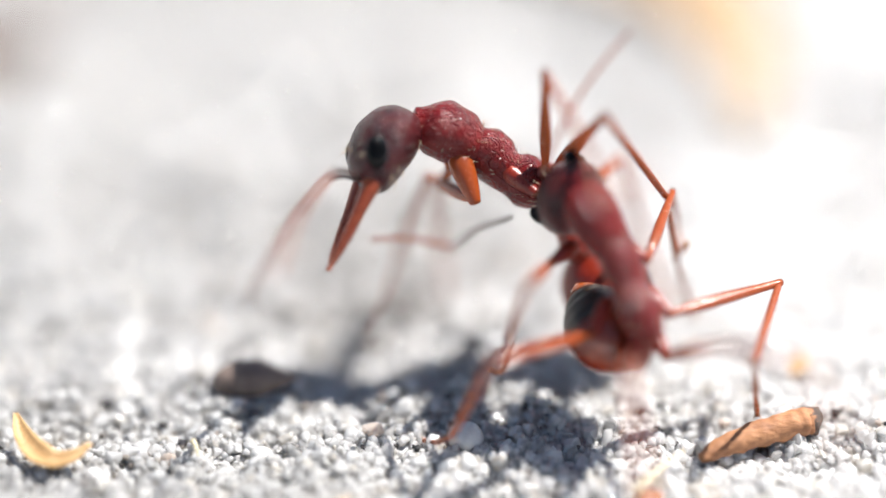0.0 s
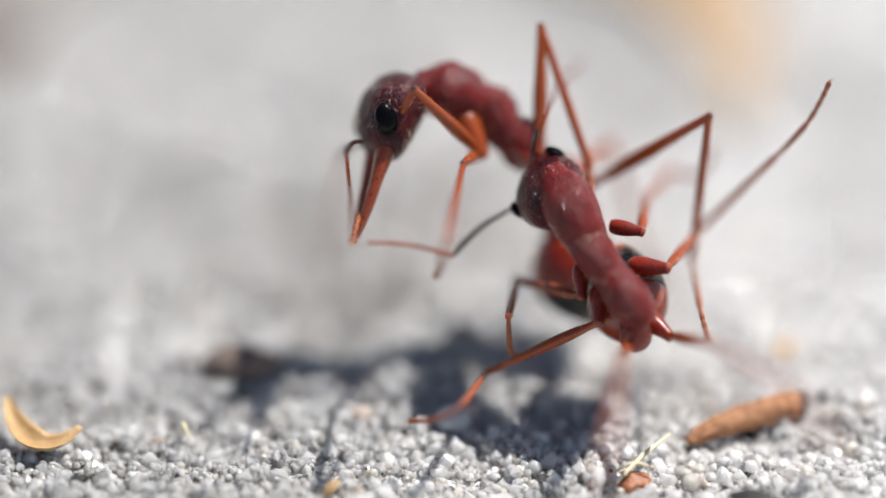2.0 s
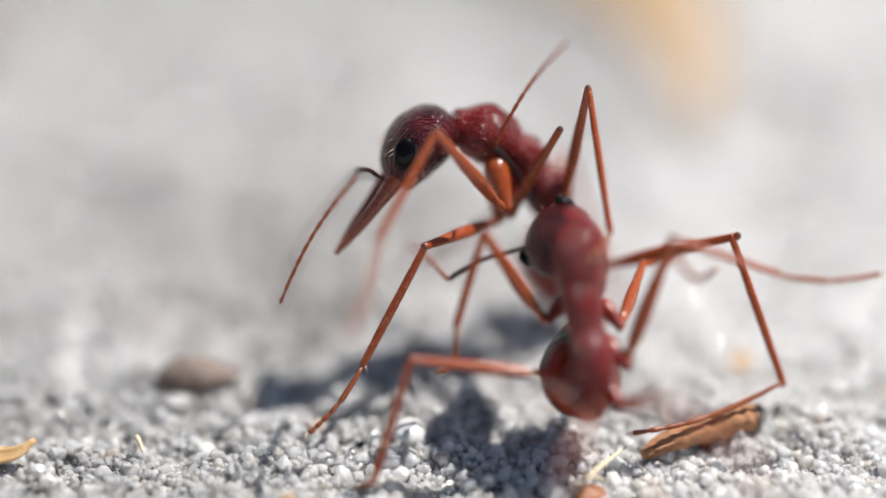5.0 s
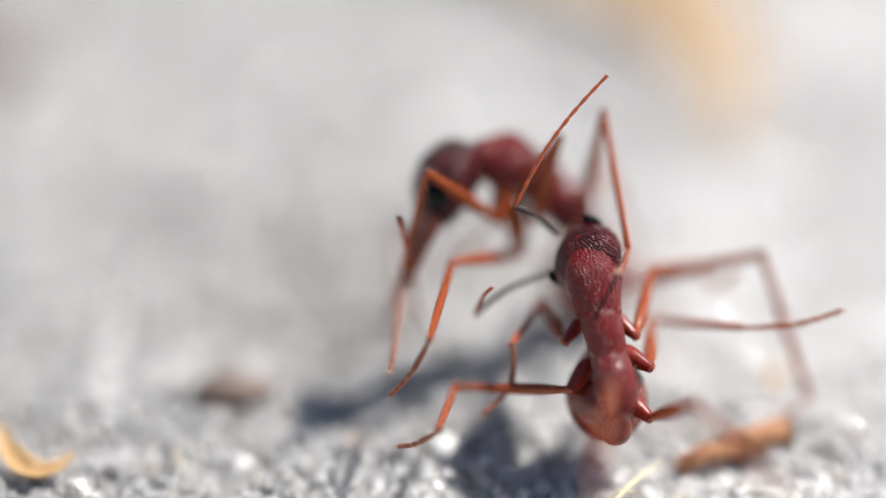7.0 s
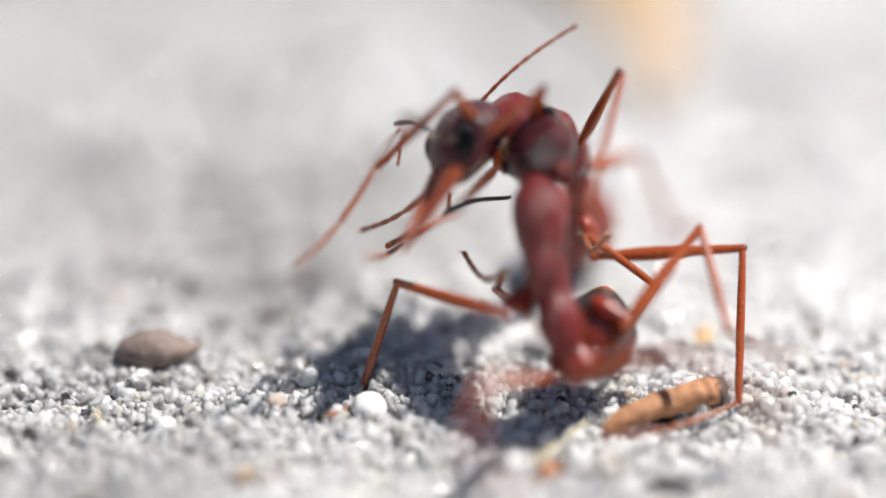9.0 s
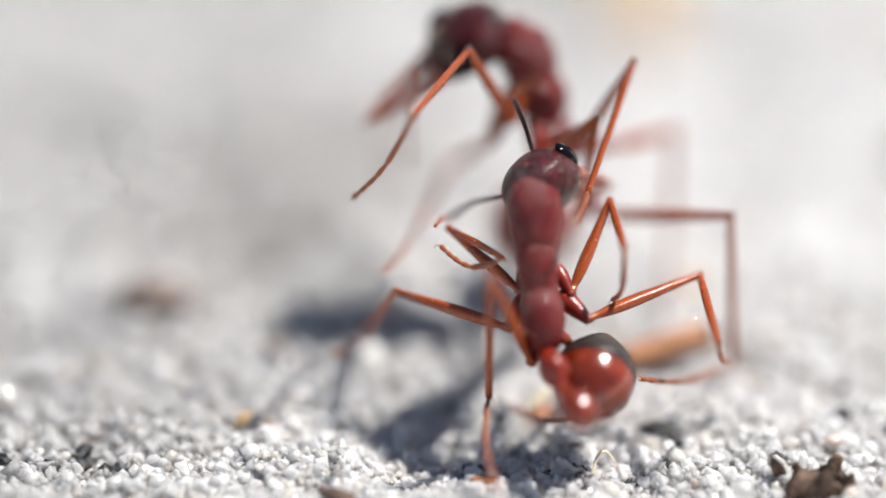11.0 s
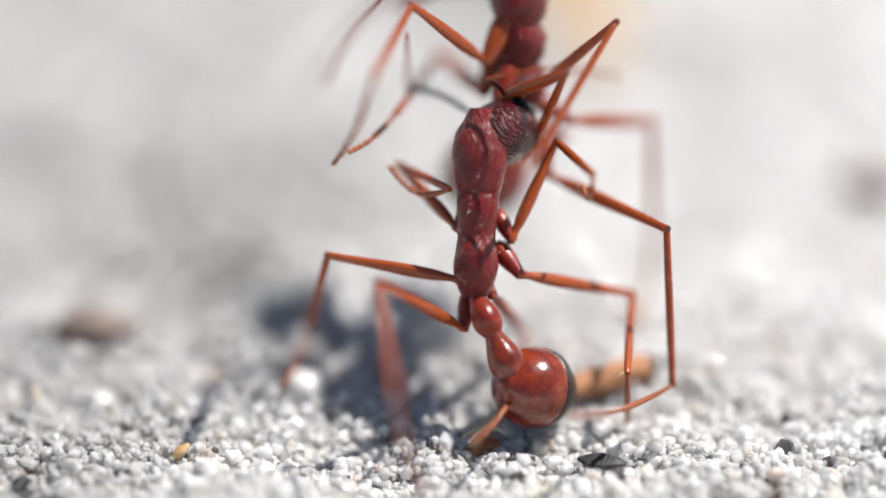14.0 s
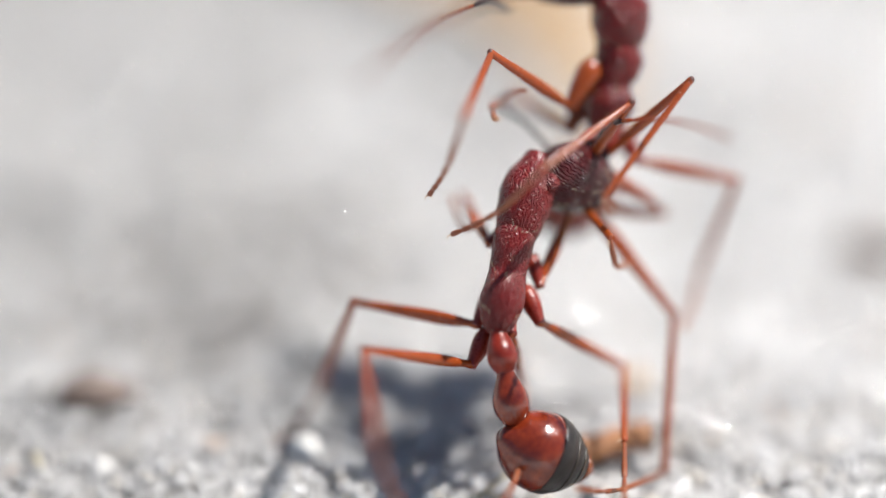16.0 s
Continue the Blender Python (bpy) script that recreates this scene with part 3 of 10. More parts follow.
leaf = sheet("large_dry_leaf", leaf_line, [0.5, 1.2, 1.8, 2.6, 3.0, 1.8], [0.05, 0.15, 0.25, 0.4, 0.4, 0.2], 0.3, LEAF, "large curled pale tan dry leaf on sand", "leaf", m=13)
part("midrib", tube([(x, y, z + 0.22) for x, y, z in leaf_line], [0.06, 0.12, 0.16, 0.2, 0.22, 0.2], 8, 5, wobble=0.2), STRAW, leaf, "pale raised midrib")
sheet("curled_leaf_flake", [(-21.4, 2.3, 1.0), (-20.9, 0.6, 0.45), (-19.9, -0.8, 0.25), (-18.7, -0.7, 0.35), (-17.8, 0.0, 0.8)], [0.12, 0.5, 0.75, 0.45, 0.12], [0.1, 0.45, 0.5, 0.3, 0.1], 0.14, CHIP, "curled yellow leaf flake with raised tips", "leaf flake")
for pts, rad, nm in (([(7.3, -3.6, 0.35), (8.4, -2.0, 0.6), (9.7, -0.4, 0.75)], [0.07, 0.12, 0.06], 1), ([(7.0, -2.9, 0.2), (7.9, -2.6, 0.55), (8.9, -2.6, 0.3)], [0.05, 0.07, 0.04], 2), ([(10.2, -8.9, 0.2), (10.5, -8.2, 0.75), (10.9, -7.9, 0.8), (11.3, -8.1, 0.3)], [0.06, 0.07, 0.07, 0.04], 3), ([(23.7, -10.4, 0.3), (24.1, -8.9, 0.9), (24.3, -7.9, 0.8)], [0.05, 0.09, 0.05], 4), ([(-13.2, 1.2, 0.2), (-13.05, 0.4, 0.7), (-12.8, -0.2, 0.3)], [0.05, 0.13, 0.05], 5)):
    tagged(part("straw", tube(pts, rad, 8, 6, wobble=0.25, seed=nm), STRAW), "thin bent pale dry straw on sand", "straw", "straws on the sand")
lump("rust_husk", [(-0.9, 0, 0, 0.1, 0.08), (-0.4, 0, 0.05, 0.5, 0.3), (0.3, 0, 0.1, 0.55, 0.3), (0.9, 0, 0, 0.2, 0.1)], (7.9, -3.0, 0.3), (20, -10, 35), RUST, "rust-brown broken husk beside a straw", "husk", 0.9, 4)
lump("rust_husk", [(-1.1, 0, 0, 0.1, 0.08), (-0.4, 0, 0.05, 0.4, 0.22), (0.4, 0, 0.1, 0.4, 0.24), (1.0, 0, 0, 0.1, 0.1)], (5.6, -9.7, 0.3), (10, 0, -25), RUST, "rust-brown husk half sunk in sand", "husk", 0.5, 6)
lump("dark_flake", [(-1.15, 0, 0, 0.1, 0.06), (-0.5, 0, 0.08, 0.4, 0.09), (0.5, 0, 0.1, 0.34, 0.1), (1.15, 0, 0, 0.15, 0.08)], (13.5, -4.3, 0.3), (12, 0, -12), CHAR, "flat grey-black flake on sand", "flake", 0.4, 7)
lump("brown_flake", [(-1.4, 0, 0, 0.1, 0.1), (-0.5, 0, 0.1, 0.45, 0.25), (0.6, 0, 0.05, 0.4, 0.22), (1.4, 0, 0, 0.1, 0.1)], (-1.3, -11.3, 0.2), (0, 8, -30), BARK, "brown bark flake half sunk in sand", "flake", 0.5, 9)
lump("orange_flake", [(-0.55, 0, 0, 0.08, 0.05), (0, 0, 0.1, 0.3, 0.2), (0.55, 0, 0.15, 0.1, 0.08)], (-6.1, -4.1, 0.4), (0, -25, 30), CHIP, "small orange flake on sand", "flake", 0.4, 10)


def make_char(at, size, seed):
    bm = ball((0, 0, 0), (0.62 * size, 0.5 * size, 0.42 * size), None, 3, 1, 1.3, seed)
    ob = part("charred_crumb", bm, CHAR)
    ob.location = Vector((at[0], at[1], height(*at) + 0.3)) * MM
    tagged(ob, "ragged black charred crumb on sand", "crumb", "black crumbs on the sand")


for k, (x, y, z) in enumerate(((-13.75, -6.6, 1.15), (-17.3, -7.4, 0.55), (-17.9, -3.2, 0.5), (27.2, -2.7, 0.55), (16.9, 3.4, 0.35), (-2.7, 0.9, 0.3), (19.2, 2.2, 0.3))):
    make_char((x, y), z, 20 + k)


def make_bark(at):
    bark = tagged(new("bark_fragment"), "splintered dark brown bark fragment with sand on it", "bark")
    bark.location = Vector((at[0], at[1], height(*at))) * MM
    rng = random.Random(3)
    part("bark_slab", loft([(-1.8, 0, 0.1, 0.2, 0.15), (-1.3, 0, 0.3, 0.7, 0.6), (-0.5, 0.1, 0.35, 0.85, 0.75), (0.5, 0, 0.25, 0.8, 0.6), (1.4, -0.1, 0.15, 0.6, 0.4), (1.9, -0.1, 0.05, 0.15, 0.12)], 18, 5, 0.55, 14), BARK, bark, "rough dark bark slab")
    for k in range(26):
        x, y = rng.uniform(-1.7, 1.7), rng.uniform(-1.0, 1.0)
        lean_x, lean_y = rng.uniform(-0.7, 0.7), rng.uniform(-0.5, 0.3)
        tall = rng.uniform(0.9, 2.2) * (1.15 - 0.25 * abs(x + 0.9))
        a, w = Vector((x, y, -0.25)), rng.uniform(0.17, 0.38)
        d = Vector((lean_x, lean_y, 1)) * tall
        bm = tube([a, a + d * 0.45, a + d * 0.85, a + d], [w, w * 1.1, w * 0.8, w * 0.35], 7, 3, wobble=0.9, seed=k)
        for v in bm.verts:  # splinters are flat strips
            v.co.y = a.y * MM + (v.co.y - a.y * MM) * 0.55
        part("splinter", bm, BARK, bark, smooth=k % 2 == 0)


make_bark((20.9, -9.6))
for k, (x, y, r_) in enumerate(((-0.4, 1.7, 0.85), (8.0, -8.8, 0.4), (-9.9, 1.0, 0.5), (-15.2, -2.6, 0.45), (17.5, -5.2, 0.45))):
    lump("quartz_pebble", [(-r_, 0, 0, 0.2 * r_, 0.2 * r_), (-0.75 * r_, 0, 0, 0.7 * r_, 0.6 * r_), (0, 0, 0.05, 1.05 * r_, 0.8 * r_), (0.7 * r_, 0, 0, 0.75 * r_, 0.6 * r_), (0.98 * r_, 0, 0, 0.2 * r_, 0.2 * r_)], (x, y, 0.35 * r_), (10 * k, 8, 40 * k), PEBBLE, "rounded milky quartz grain larger than the sand", "pebble", 0.22, 90 + k, "larger quartz grains", 16)
def make_specks(count, cx, cy, sx, sy, small, large, seed, label):
    """Loose dark specks, too many to count, scattered round a spot."""
    rng = random.Random(seed)
    bm = bmesh.new()
    for k in range(count):
        x, y, r_ = rng.gauss(cx, sx), rng.gauss(cy, sy), rng.uniform(small, large)
        made = bmesh.ops.create_icosphere(bm, subdivisions=1, radius=r_ * MM)["verts"]
        at = Vector((x, y, height(x, y) + 0.12 + 0.3 * r_)) * MM
        for v in made:
            v.co = v.co * rng.uniform(0.6, 1.3) + at
    return tagged(part("soil_specks", bm, CRUMB, smooth=False), label, "soil", kind="stuff")


make_specks(240, -5.2, 15.5, 5.0, 4.6, 0.1, 0.32, 7, "grey-brown soil specks scattered over the sand")
make_specks(420, 2.0, -3.0, 12.0, 5.0, 0.05, 0.15, 8, "tiny dark specks between the sand grains")
make_specks(220, -17.0, 1.0, 4.0, 4.0, 0.06, 0.2, 9, "dark specks among the sand grains")
rng_ = random.Random(41)
for k in range(18):
    x, y, r_ = rng_.gauss(-4.6, 3.2), rng_.gauss(15.5, 4.2), rng_.uniform(0.25, 0.65)
    lump("soil_crumb", [(-r_, 0, 0, 0.1, 0.1), (-0.5 * r_, 0, 0.05, 0.7 * r_, 0.5 * r_), (0.5 * r_, 0, 0.05, 0.6 * r_, 0.45 * r_), (r_, 0, 0, 0.1, 0.1)], (x, y, 0.3), (0, 0, rng_.uniform(0, 180)), CRUMB, "small dull grey-brown crumb on sand", "crumb", 0.5, 30 + k, "soil crumbs on the sand", 9)
for k, (x, y, r_) in enumerate(((26.6, 19.6, 1.3), (27.6, 18.4, 0.8), (-24.0, 36.5, 3.2), (-27.5, 33.0, 2.4), (-21, 44, 2.0), (20.5, 8.0, 0.4))):
    lump("dark_litter", [(-r_, 0, 0, 0.1, 0.1), (-0.5 * r_, 0, 0.1, 0.6 * r_, 0.35 * r_), (0.5 * r_, 0, 0.1, 0.5 * r_, 0.3 * r_), (r_, 0, 0, 0.1, 0.1)], (x, y, 0.4), (0, 0, 20 * k), BARK, "dark blurred piece of plant litter on sand", "litter", 0.4, 60 + k, "dark litter")
lump("yellow_flake", [(-0.8, 0, 0, 0.1, 0.05), (0, 0, 0.1, 0.5, 0.15), (0.8, 0, 0.1, 0.1, 0.08)], (15.2, 7.9, 0.35), (0, -10, 60), CHIP, "small yellow flake on sand", "flake", 0.4, 77)


# ---- movement ----
def route(rows):
    """Poses from seconds, millimetres and degrees."""
    return [(t, pose(x * MM, y * MM, z * MM, a, b, c)) for t, x, y, z, a, b, c in rows]



def motions():
    walk(far_ant['head'], route([
        (0, -4.68, 3.21, 12.47, 41.5, 34.8, -131), (0.5, -4.93, 2.82, 11.86, 47.4, 22.9, -121.6), (1, -4.38, 3.43, 12.83, 38.2, 33.8, -135.4), (1.5, -2.9, 3.41, 12.8, 6.7, 40.8, -151.7),
        (2, -3.96, 3.75, 13.34, 49.3, 37.3, -121.3), (2.5, -5.46, 2.93, 12.03, 59.1, 37.1, -109.7), (3, -1.81, 3.26, 12.55, 26.5, 35.4, -153.7), (3.5, -0.92, 3.33, 12.66, 26.5, 35.4, -153.6),
        (4, -0.13, 3.21, 12.47, 26.5, 35.4, -153.7), (6.5, -0.57, 2.9, 11.98, 29.6, 39.9, -148.5), (7, -0.72, 2.79, 11.8, 35.5, 45.9, -139.9), (7.5, -0.74, 2.67, 11.61, 39.4, 36.9, -134),
        (8, -0.8, 2.42, 11.22, 38.4, 48, -136), (8.5, 3.21, 2.37, 11.13, 45.3, 23.3, -124.2), (10.8, 4.16, 1.95, 13.93, -5.1, 28, -160.6), (11, 4.25, 1.92, 14.19, -5.6, 26.7, -161.7),
        (11.5, 4.03, 2.37, 14.82, -6.1, 25.3, -162.8), (12, 4.54, 2.68, 15.25, -7.5, 20.8, -166.3), (12.5, 4.89, 2.82, 15.39, -7.8, 19.3, -167.4), (13, 6.04, 3.41, 16.27, -9, 13.5, -171.4),
        (13.5, 6.44, 4.16, 17.39, -18.1, 32.9, 154.7), (14, 7.17, 4.43, 17.82, -17.2, 31.4, 147.3), (14.5, 6.58, 4.64, 18.26, -14.3, 28, 144.3), (15, 8.03, 4.56, 18.22, -11.2, 24.5, 141.8),
        (15.5, 9.42, 4.72, 18.58, -8.8, 16.8, 149.2), (16, 12.07, 5.45, 19.83, -9.8, 7.3, 167.3),
    ]))
    walk(far_ant['prothorax'], route([
        (0, -1.69, 2.98, 11.35, 20.3, -20.4, 175.8), (0.5, -1.91, 2.27, 10.97, 22.2, -16.2, 169.6), (1, -1.44, 3.61, 11.57, 18, -23.1, -176.5), (1.5, -0.02, 4.31, 11.73, 16.8, -19.6, -162.8),
        (2, -0.97, 4.16, 12.26, 17.8, -19.7, -172.1), (2.5, -2.45, 3.56, 11.15, 18.3, -16, -168.3), (3, 1.1, 3.83, 11.36, 16.7, -21.9, -168.9), (3.5, 1.93, 4.02, 11.37, 15.7, -23.8, -166.3),
        (4, 2.76, 3.5, 11.14, 17.1, -24.6, -174.2), (6.5, 1.98, 3.66, 10.21, 10.8, -33.6, -163.3), (7, 1.77, 3.77, 10.04, 9.5, -33.4, -158.6), (7.5, 2.05, 3.59, 10.33, 15.1, -23.6, -161.8),
        (8, 2.06, 3.24, 10.02, 16.1, -22, -164.1), (8.5, 5.54, 4.25, 9.99, 16.5, -20.9, -141.1), (10.8, 5.89, 0.53, 11.65, 22.6, -45.5, 140.5), (11, 5.88, 0.46, 11.85, 24.3, -46.9, 138.1),
        (11.5, 5.73, 0.93, 12.53, 23, -45.9, 139.9), (12, 5.83, 1.13, 12.77, 30.7, -51, 129.6), (12.5, 6.21, 1.27, 12.92, 30.1, -50.6, 130.4), (13, 6.98, 1.79, 13.68, 38.1, -54.1, 120.3),
        (13.5, 7.65, 2.59, 14.87, 32.4, -51.8, 127.5), (14, 7.7, 2.75, 15.14, 48.7, -56.8, 107.5), (14.5, 7.23, 2.98, 15.6, 45.4, -56.1, 111.5), (15, 8.29, 3.05, 15.42, 55, -61.3, 100),
        (15.5, 9.35, 3.03, 15.87, 65.5, -58, 87.6), (16, 12.33, 3.76, 17.13, 56.2, -57.7, 98.6),
    ]))
    walk(far_ant['mesosoma'], route([
        (0, 1.15, 2.21, 9.27, 23.2, -35.3, 164.8), (0.5, 1, 1.77, 8.9, 20.6, -35.1, 170.3), (1, 1.31, 2.38, 9.6, 28, -33.2, 155.9), (1.5, 2.17, 3.35, 9.04, 26.8, -48.4, 156.4),
        (2, 1.43, 2.74, 9.98, 31.8, -39.2, 149.4), (2.5, 0.36, 2.37, 9.25, 27.3, -31.9, 157.1), (3, 3.38, 3.18, 8.65, 21.8, -48.8, 164), (3.5, 3.95, 3.18, 8.51, 25.5, -52.6, 157.5),
        (4, 4.66, 2.69, 8.19, 25.5, -55.1, 156.8), (6.5, 4.45, 3.66, 7.58, 12.8, -46.7, 179.8), (7, 4.2, 3.77, 7.38, 12.4, -47.6, -179.9), (7.5, 4.25, 3.57, 7.48, 10.9, -52.3, 179.5),
        (8, 4.42, 3.82, 7.37, 4.5, -47.5, -166), (8.5, 7.05, 5.81, 7.12, -22.5, -52.8, -134.2), (10.8, 6.63, -0.33, 8.23, 24.6, -71.7, 130.9), (11, 6.59, -0.73, 8.53, 33, -67.3, 121.1),
        (11.5, 6.38, -0.41, 9.25, 37.3, -65.6, 115.9), (12, 6.72, -0.72, 9.81, 37.4, -55.2, 115.8), (12.5, 6.92, -0.6, 9.92, 41.5, -56.2, 110.8), (13, 7.63, -0.09, 10.67, 43, -56.5, 109),
        (13.5, 8.31, 0.71, 11.87, 42.6, -56.5, 109.5), (14, 7.71, 1.76, 11.68, 59.4, -74, 90.7), (14.5, 7.41, 1.97, 12.15, 51.5, -73.4, 99.7), (15, 8.3, 1.84, 12.03, 59.5, -70.4, 90.2),
        (15.5, 9.29, 1.32, 12.7, 60.8, -61.7, 88), (16, 11.58, 1.89, 14.14, 77.3, -56.1, 68.3),
    ]))
    walk(far_ant['petiole'], route([
        (0, 1.15, 2.21, 9.27, 5.1, 58.4, -3), (0.5, 1, 1.77, 8.9, 8.2, 57.6, 0.1), (1, 1.31, 2.38, 9.6, -3.5, 62.2, -10.9), (1.5, 2.17, 3.35, 9.04, -37.1, 63.8, -45),
        (2, 1.43, 2.74, 9.98, -21.4, 67.8, -28.8), (2.5, 0.36, 2.37, 9.25, -21.8, 62.5, -28.8), (3, 3.38, 3.18, 8.65, 60.2, 62.6, 57.1), (3.5, 3.95, 3.18, 8.51, 60.2, 62.6, 57.1),
        (4, 4.66, 2.69, 8.19, 60.2, 62.6, 57.1), (6.5, 4.45, 3.66, 7.58, 60.2, 62.6, 57.1), (7, 4.2, 3.77, 7.38, 60.2, 62.6, 57.1), (7.5, 4.25, 3.57, 7.48, 60.2, 62.6, 57.1),
        (8, 4.42, 3.82, 7.37, 60.2, 62.6, 57.1), (8.5, 7.05, 5.81, 7.12, 60.2, 62.6, 57.1), (10.8, 6.63, -0.33, 8.23, 110, 62.2, 112.3), (11, 6.59, -0.73, 8.53, 110, 62.2, 112.3),
        (11.5, 6.38, -0.41, 9.25, 110, 62.2, 112.3), (12, 6.72, -0.72, 9.81, 110, 62.2, 112.3), (12.5, 6.92, -0.6, 9.92, 110, 62.2, 112.3), (13, 7.63, -0.09, 10.67, 110, 62.2, 112.3),
        (13.5, 8.31, 0.71, 11.87, 110, 62.2, 112.3), (14, 7.71, 1.76, 11.68, 118.6, 60.1, 122.2), (14.5, 7.41, 1.97, 12.15, 118.6, 60.1, 122.2), (15, 8.3, 1.84, 12.03, 118.6, 60.1, 122.2),
        (15.5, 9.29, 1.32, 12.7, 118.6, 60.1, 122.2), (16, 11.58, 1.89, 14.14, 118.6, 60.1, 122.2),
    ]))
    walk(far_ant['postpetiole'], route([
        (0, 2.09, 2.16, 7.74, 5.1, 58.4, -3), (0.5, 1.97, 1.77, 7.38, 8.2, 57.6, 0.1), (1, 2.13, 2.22, 8.01, -3.5, 62.2, -10.9), (1.5, 2.73, 2.79, 7.43, -37.1, 63.8, -45),
        (2, 2.03, 2.41, 8.31, -21.4, 67.8, -28.8), (2.5, 1.09, 1.97, 7.65, -21.8, 62.5, -28.8), (3, 3.83, 3.87, 7.05, 60.2, 62.6, 57.1), (3.5, 4.4, 3.88, 6.91, 60.2, 62.6, 57.1),
        (4, 5.11, 3.39, 6.58, 60.2, 62.6, 57.1), (6.5, 4.9, 4.35, 5.98, 60.2, 62.6, 57.1), (7, 4.65, 4.47, 5.78, 60.2, 62.6, 57.1), (7.5, 4.7, 4.27, 5.88, 60.2, 62.6, 57.1),
        (8, 4.87, 4.52, 5.76, 60.2, 62.6, 57.1), (8.5, 7.5, 6.51, 5.52, 60.2, 62.6, 57.1), (10.8, 6.31, 0.45, 6.64, 110, 62.2, 112.3), (11, 6.27, 0.05, 6.93, 110, 62.2, 112.3),
        (11.5, 6.06, 0.37, 7.65, 110, 62.2, 112.3), (12, 6.4, 0.06, 8.21, 110, 62.2, 112.3), (12.5, 6.6, 0.18, 8.33, 110, 62.2, 112.3), (13, 7.31, 0.69, 9.08, 110, 62.2, 112.3),
        (13.5, 7.99, 1.49, 10.27, 110, 62.2, 112.3), (14, 7.23, 2.52, 10.12, 118.6, 60.1, 122.2), (14.5, 6.93, 2.73, 10.59, 118.6, 60.1, 122.2), (15, 7.82, 2.6, 10.46, 118.6, 60.1, 122.2),
        (15.5, 8.81, 2.09, 11.13, 118.6, 60.1, 122.2), (16, 11.1, 2.65, 12.58, 118.6, 60.1, 122.2),
    ]))
    walk(far_ant['gaster'], route([
        (0, 3.03, 2.11, 6.2, 5.1, 58.4, -3), (0.5, 2.93, 1.77, 5.86, 8.2, 57.6, 0.1), (1, 2.96, 2.06, 6.41, -3.5, 62.2, -10.9), (1.5, 3.29, 2.23, 5.81, -37.1, 63.8, -45),
        (2, 2.62, 2.09, 6.65, -21.4, 67.8, -28.8), (2.5, 1.82, 1.57, 6.06, -21.8, 62.5, -28.8), (3, 4.28, 4.57, 5.44, 60.2, 62.6, 57.1), (3.5, 4.85, 4.58, 5.3, 60.2, 62.6, 57.1),
        (4, 5.56, 4.08, 4.98, 106.9, 41.8, 114.5), (6.5, 5.35, 5.05, 4.38, 106.9, 41.8, 114.5), (7, 5.1, 5.16, 4.18, 106.9, 41.8, 114.5), (7.5, 5.15, 4.96, 4.28, 106.9, 41.8, 114.5),
        (8, 5.32, 5.22, 4.16, 106.9, 41.8, 114.5), (8.5, 7.95, 7.2, 3.91, 106.9, 41.8, 114.5), (10.8, 5.99, 1.23, 5.04, 110, 62.2, 112.3), (11, 5.95, 0.83, 5.34, 110, 62.2, 112.3),
        (11.5, 5.74, 1.15, 6.05, 110, 62.2, 112.3), (12, 6.08, 0.84, 6.62, 110, 62.2, 112.3), (12.5, 6.28, 0.96, 6.73, 110, 62.2, 112.3), (13, 6.99, 1.47, 7.48, 110, 62.2, 112.3),
        (13.5, 7.67, 2.27, 8.68, 110, 62.2, 112.3), (14, 6.75, 3.28, 8.55, 118.6, 60.1, 122.2), (14.5, 6.45, 3.49, 9.02, 118.6, 60.1, 122.2), (15, 7.34, 3.36, 8.9, 118.6, 60.1, 122.2),
        (15.5, 8.33, 2.85, 9.57, 118.6, 60.1, 122.2), (16, 10.62, 3.42, 11.01, 118.6, 60.1, 122.2),
    ]))
    walk(near_ant['mesosoma'], route([
        (0, 2.07, 2.27, 6.46, -19.2, -43.2, 118.2), (0.5, 2.34, 2.02, 6.18, -22.2, -40.6, 123), (1, 2.37, 2.08, 6.4, -22.7, -40.2, 123.8), (1.5, 2.41, 1.94, 6.28, -25.7, -39.5, 128.6),
        (2, 2.41, 2.08, 6.62, -29.5, -35.9, 135.2), (2.5, 1.95, 1.28, 5.46, -28.6, -37.5, 133.6), (3, 2.64, 1, 5.51, -24.5, -39.5, 126.7), (3.5, 2.5, 0.42, 5.07, -15.6, -45, 112.8),
        (4, 2.4, 0.02, 4.94, -8.6, -46, 102.5), (6.5, 2.11, -0.57, 5.3, -12.2, -43.8, 107.7), (7, 1.82, -0.86, 5.08, -11.5, -43.7, 106.7), (7.5, 1.78, -0.2, 4.49, -9.8, -45.2, 104.1),
        (8, 1.57, 0.59, 4.12, -11.5, -45.9, 106.6), (8.5, 2.71, 2.26, 4.18, -12.4, -44.8, 108.1), (10.8, 2.08, -4.41, 5.85, -6.7, -50.6, 99.6), (11, 2.03, -4.74, 5.83, -5.9, -51.2, 98.4),
        (11.5, 2.3, -4.61, 5.96, -8.1, -51, 101.6), (12, 2.52, -3.76, 5.36, -12.3, -50.6, 107.7), (12.5, 2.16, -3.56, 5.23, -5.4, -51.9, 97.7), (13, 2.38, -2.83, 5.56, -5.1, -51.9, 97.3),
        (13.5, 2.27, -0.92, 6.27, 1.8, -51.8, 87.4), (14, 1.57, 1.75, 6.4, 2.6, -54.6, 86.4), (14.5, 1.39, 0.53, 6.69, 1.4, -51.9, 88), (15, 1.12, 2.12, 6.23, 5.2, -46.8, 82.4),
        (15.5, 1.18, 1.53, 7.18, 7.5, -43.4, 79.2), (16, 2.6, 1.41, 8.48, 10.1, -42, 75.4),
    ]))
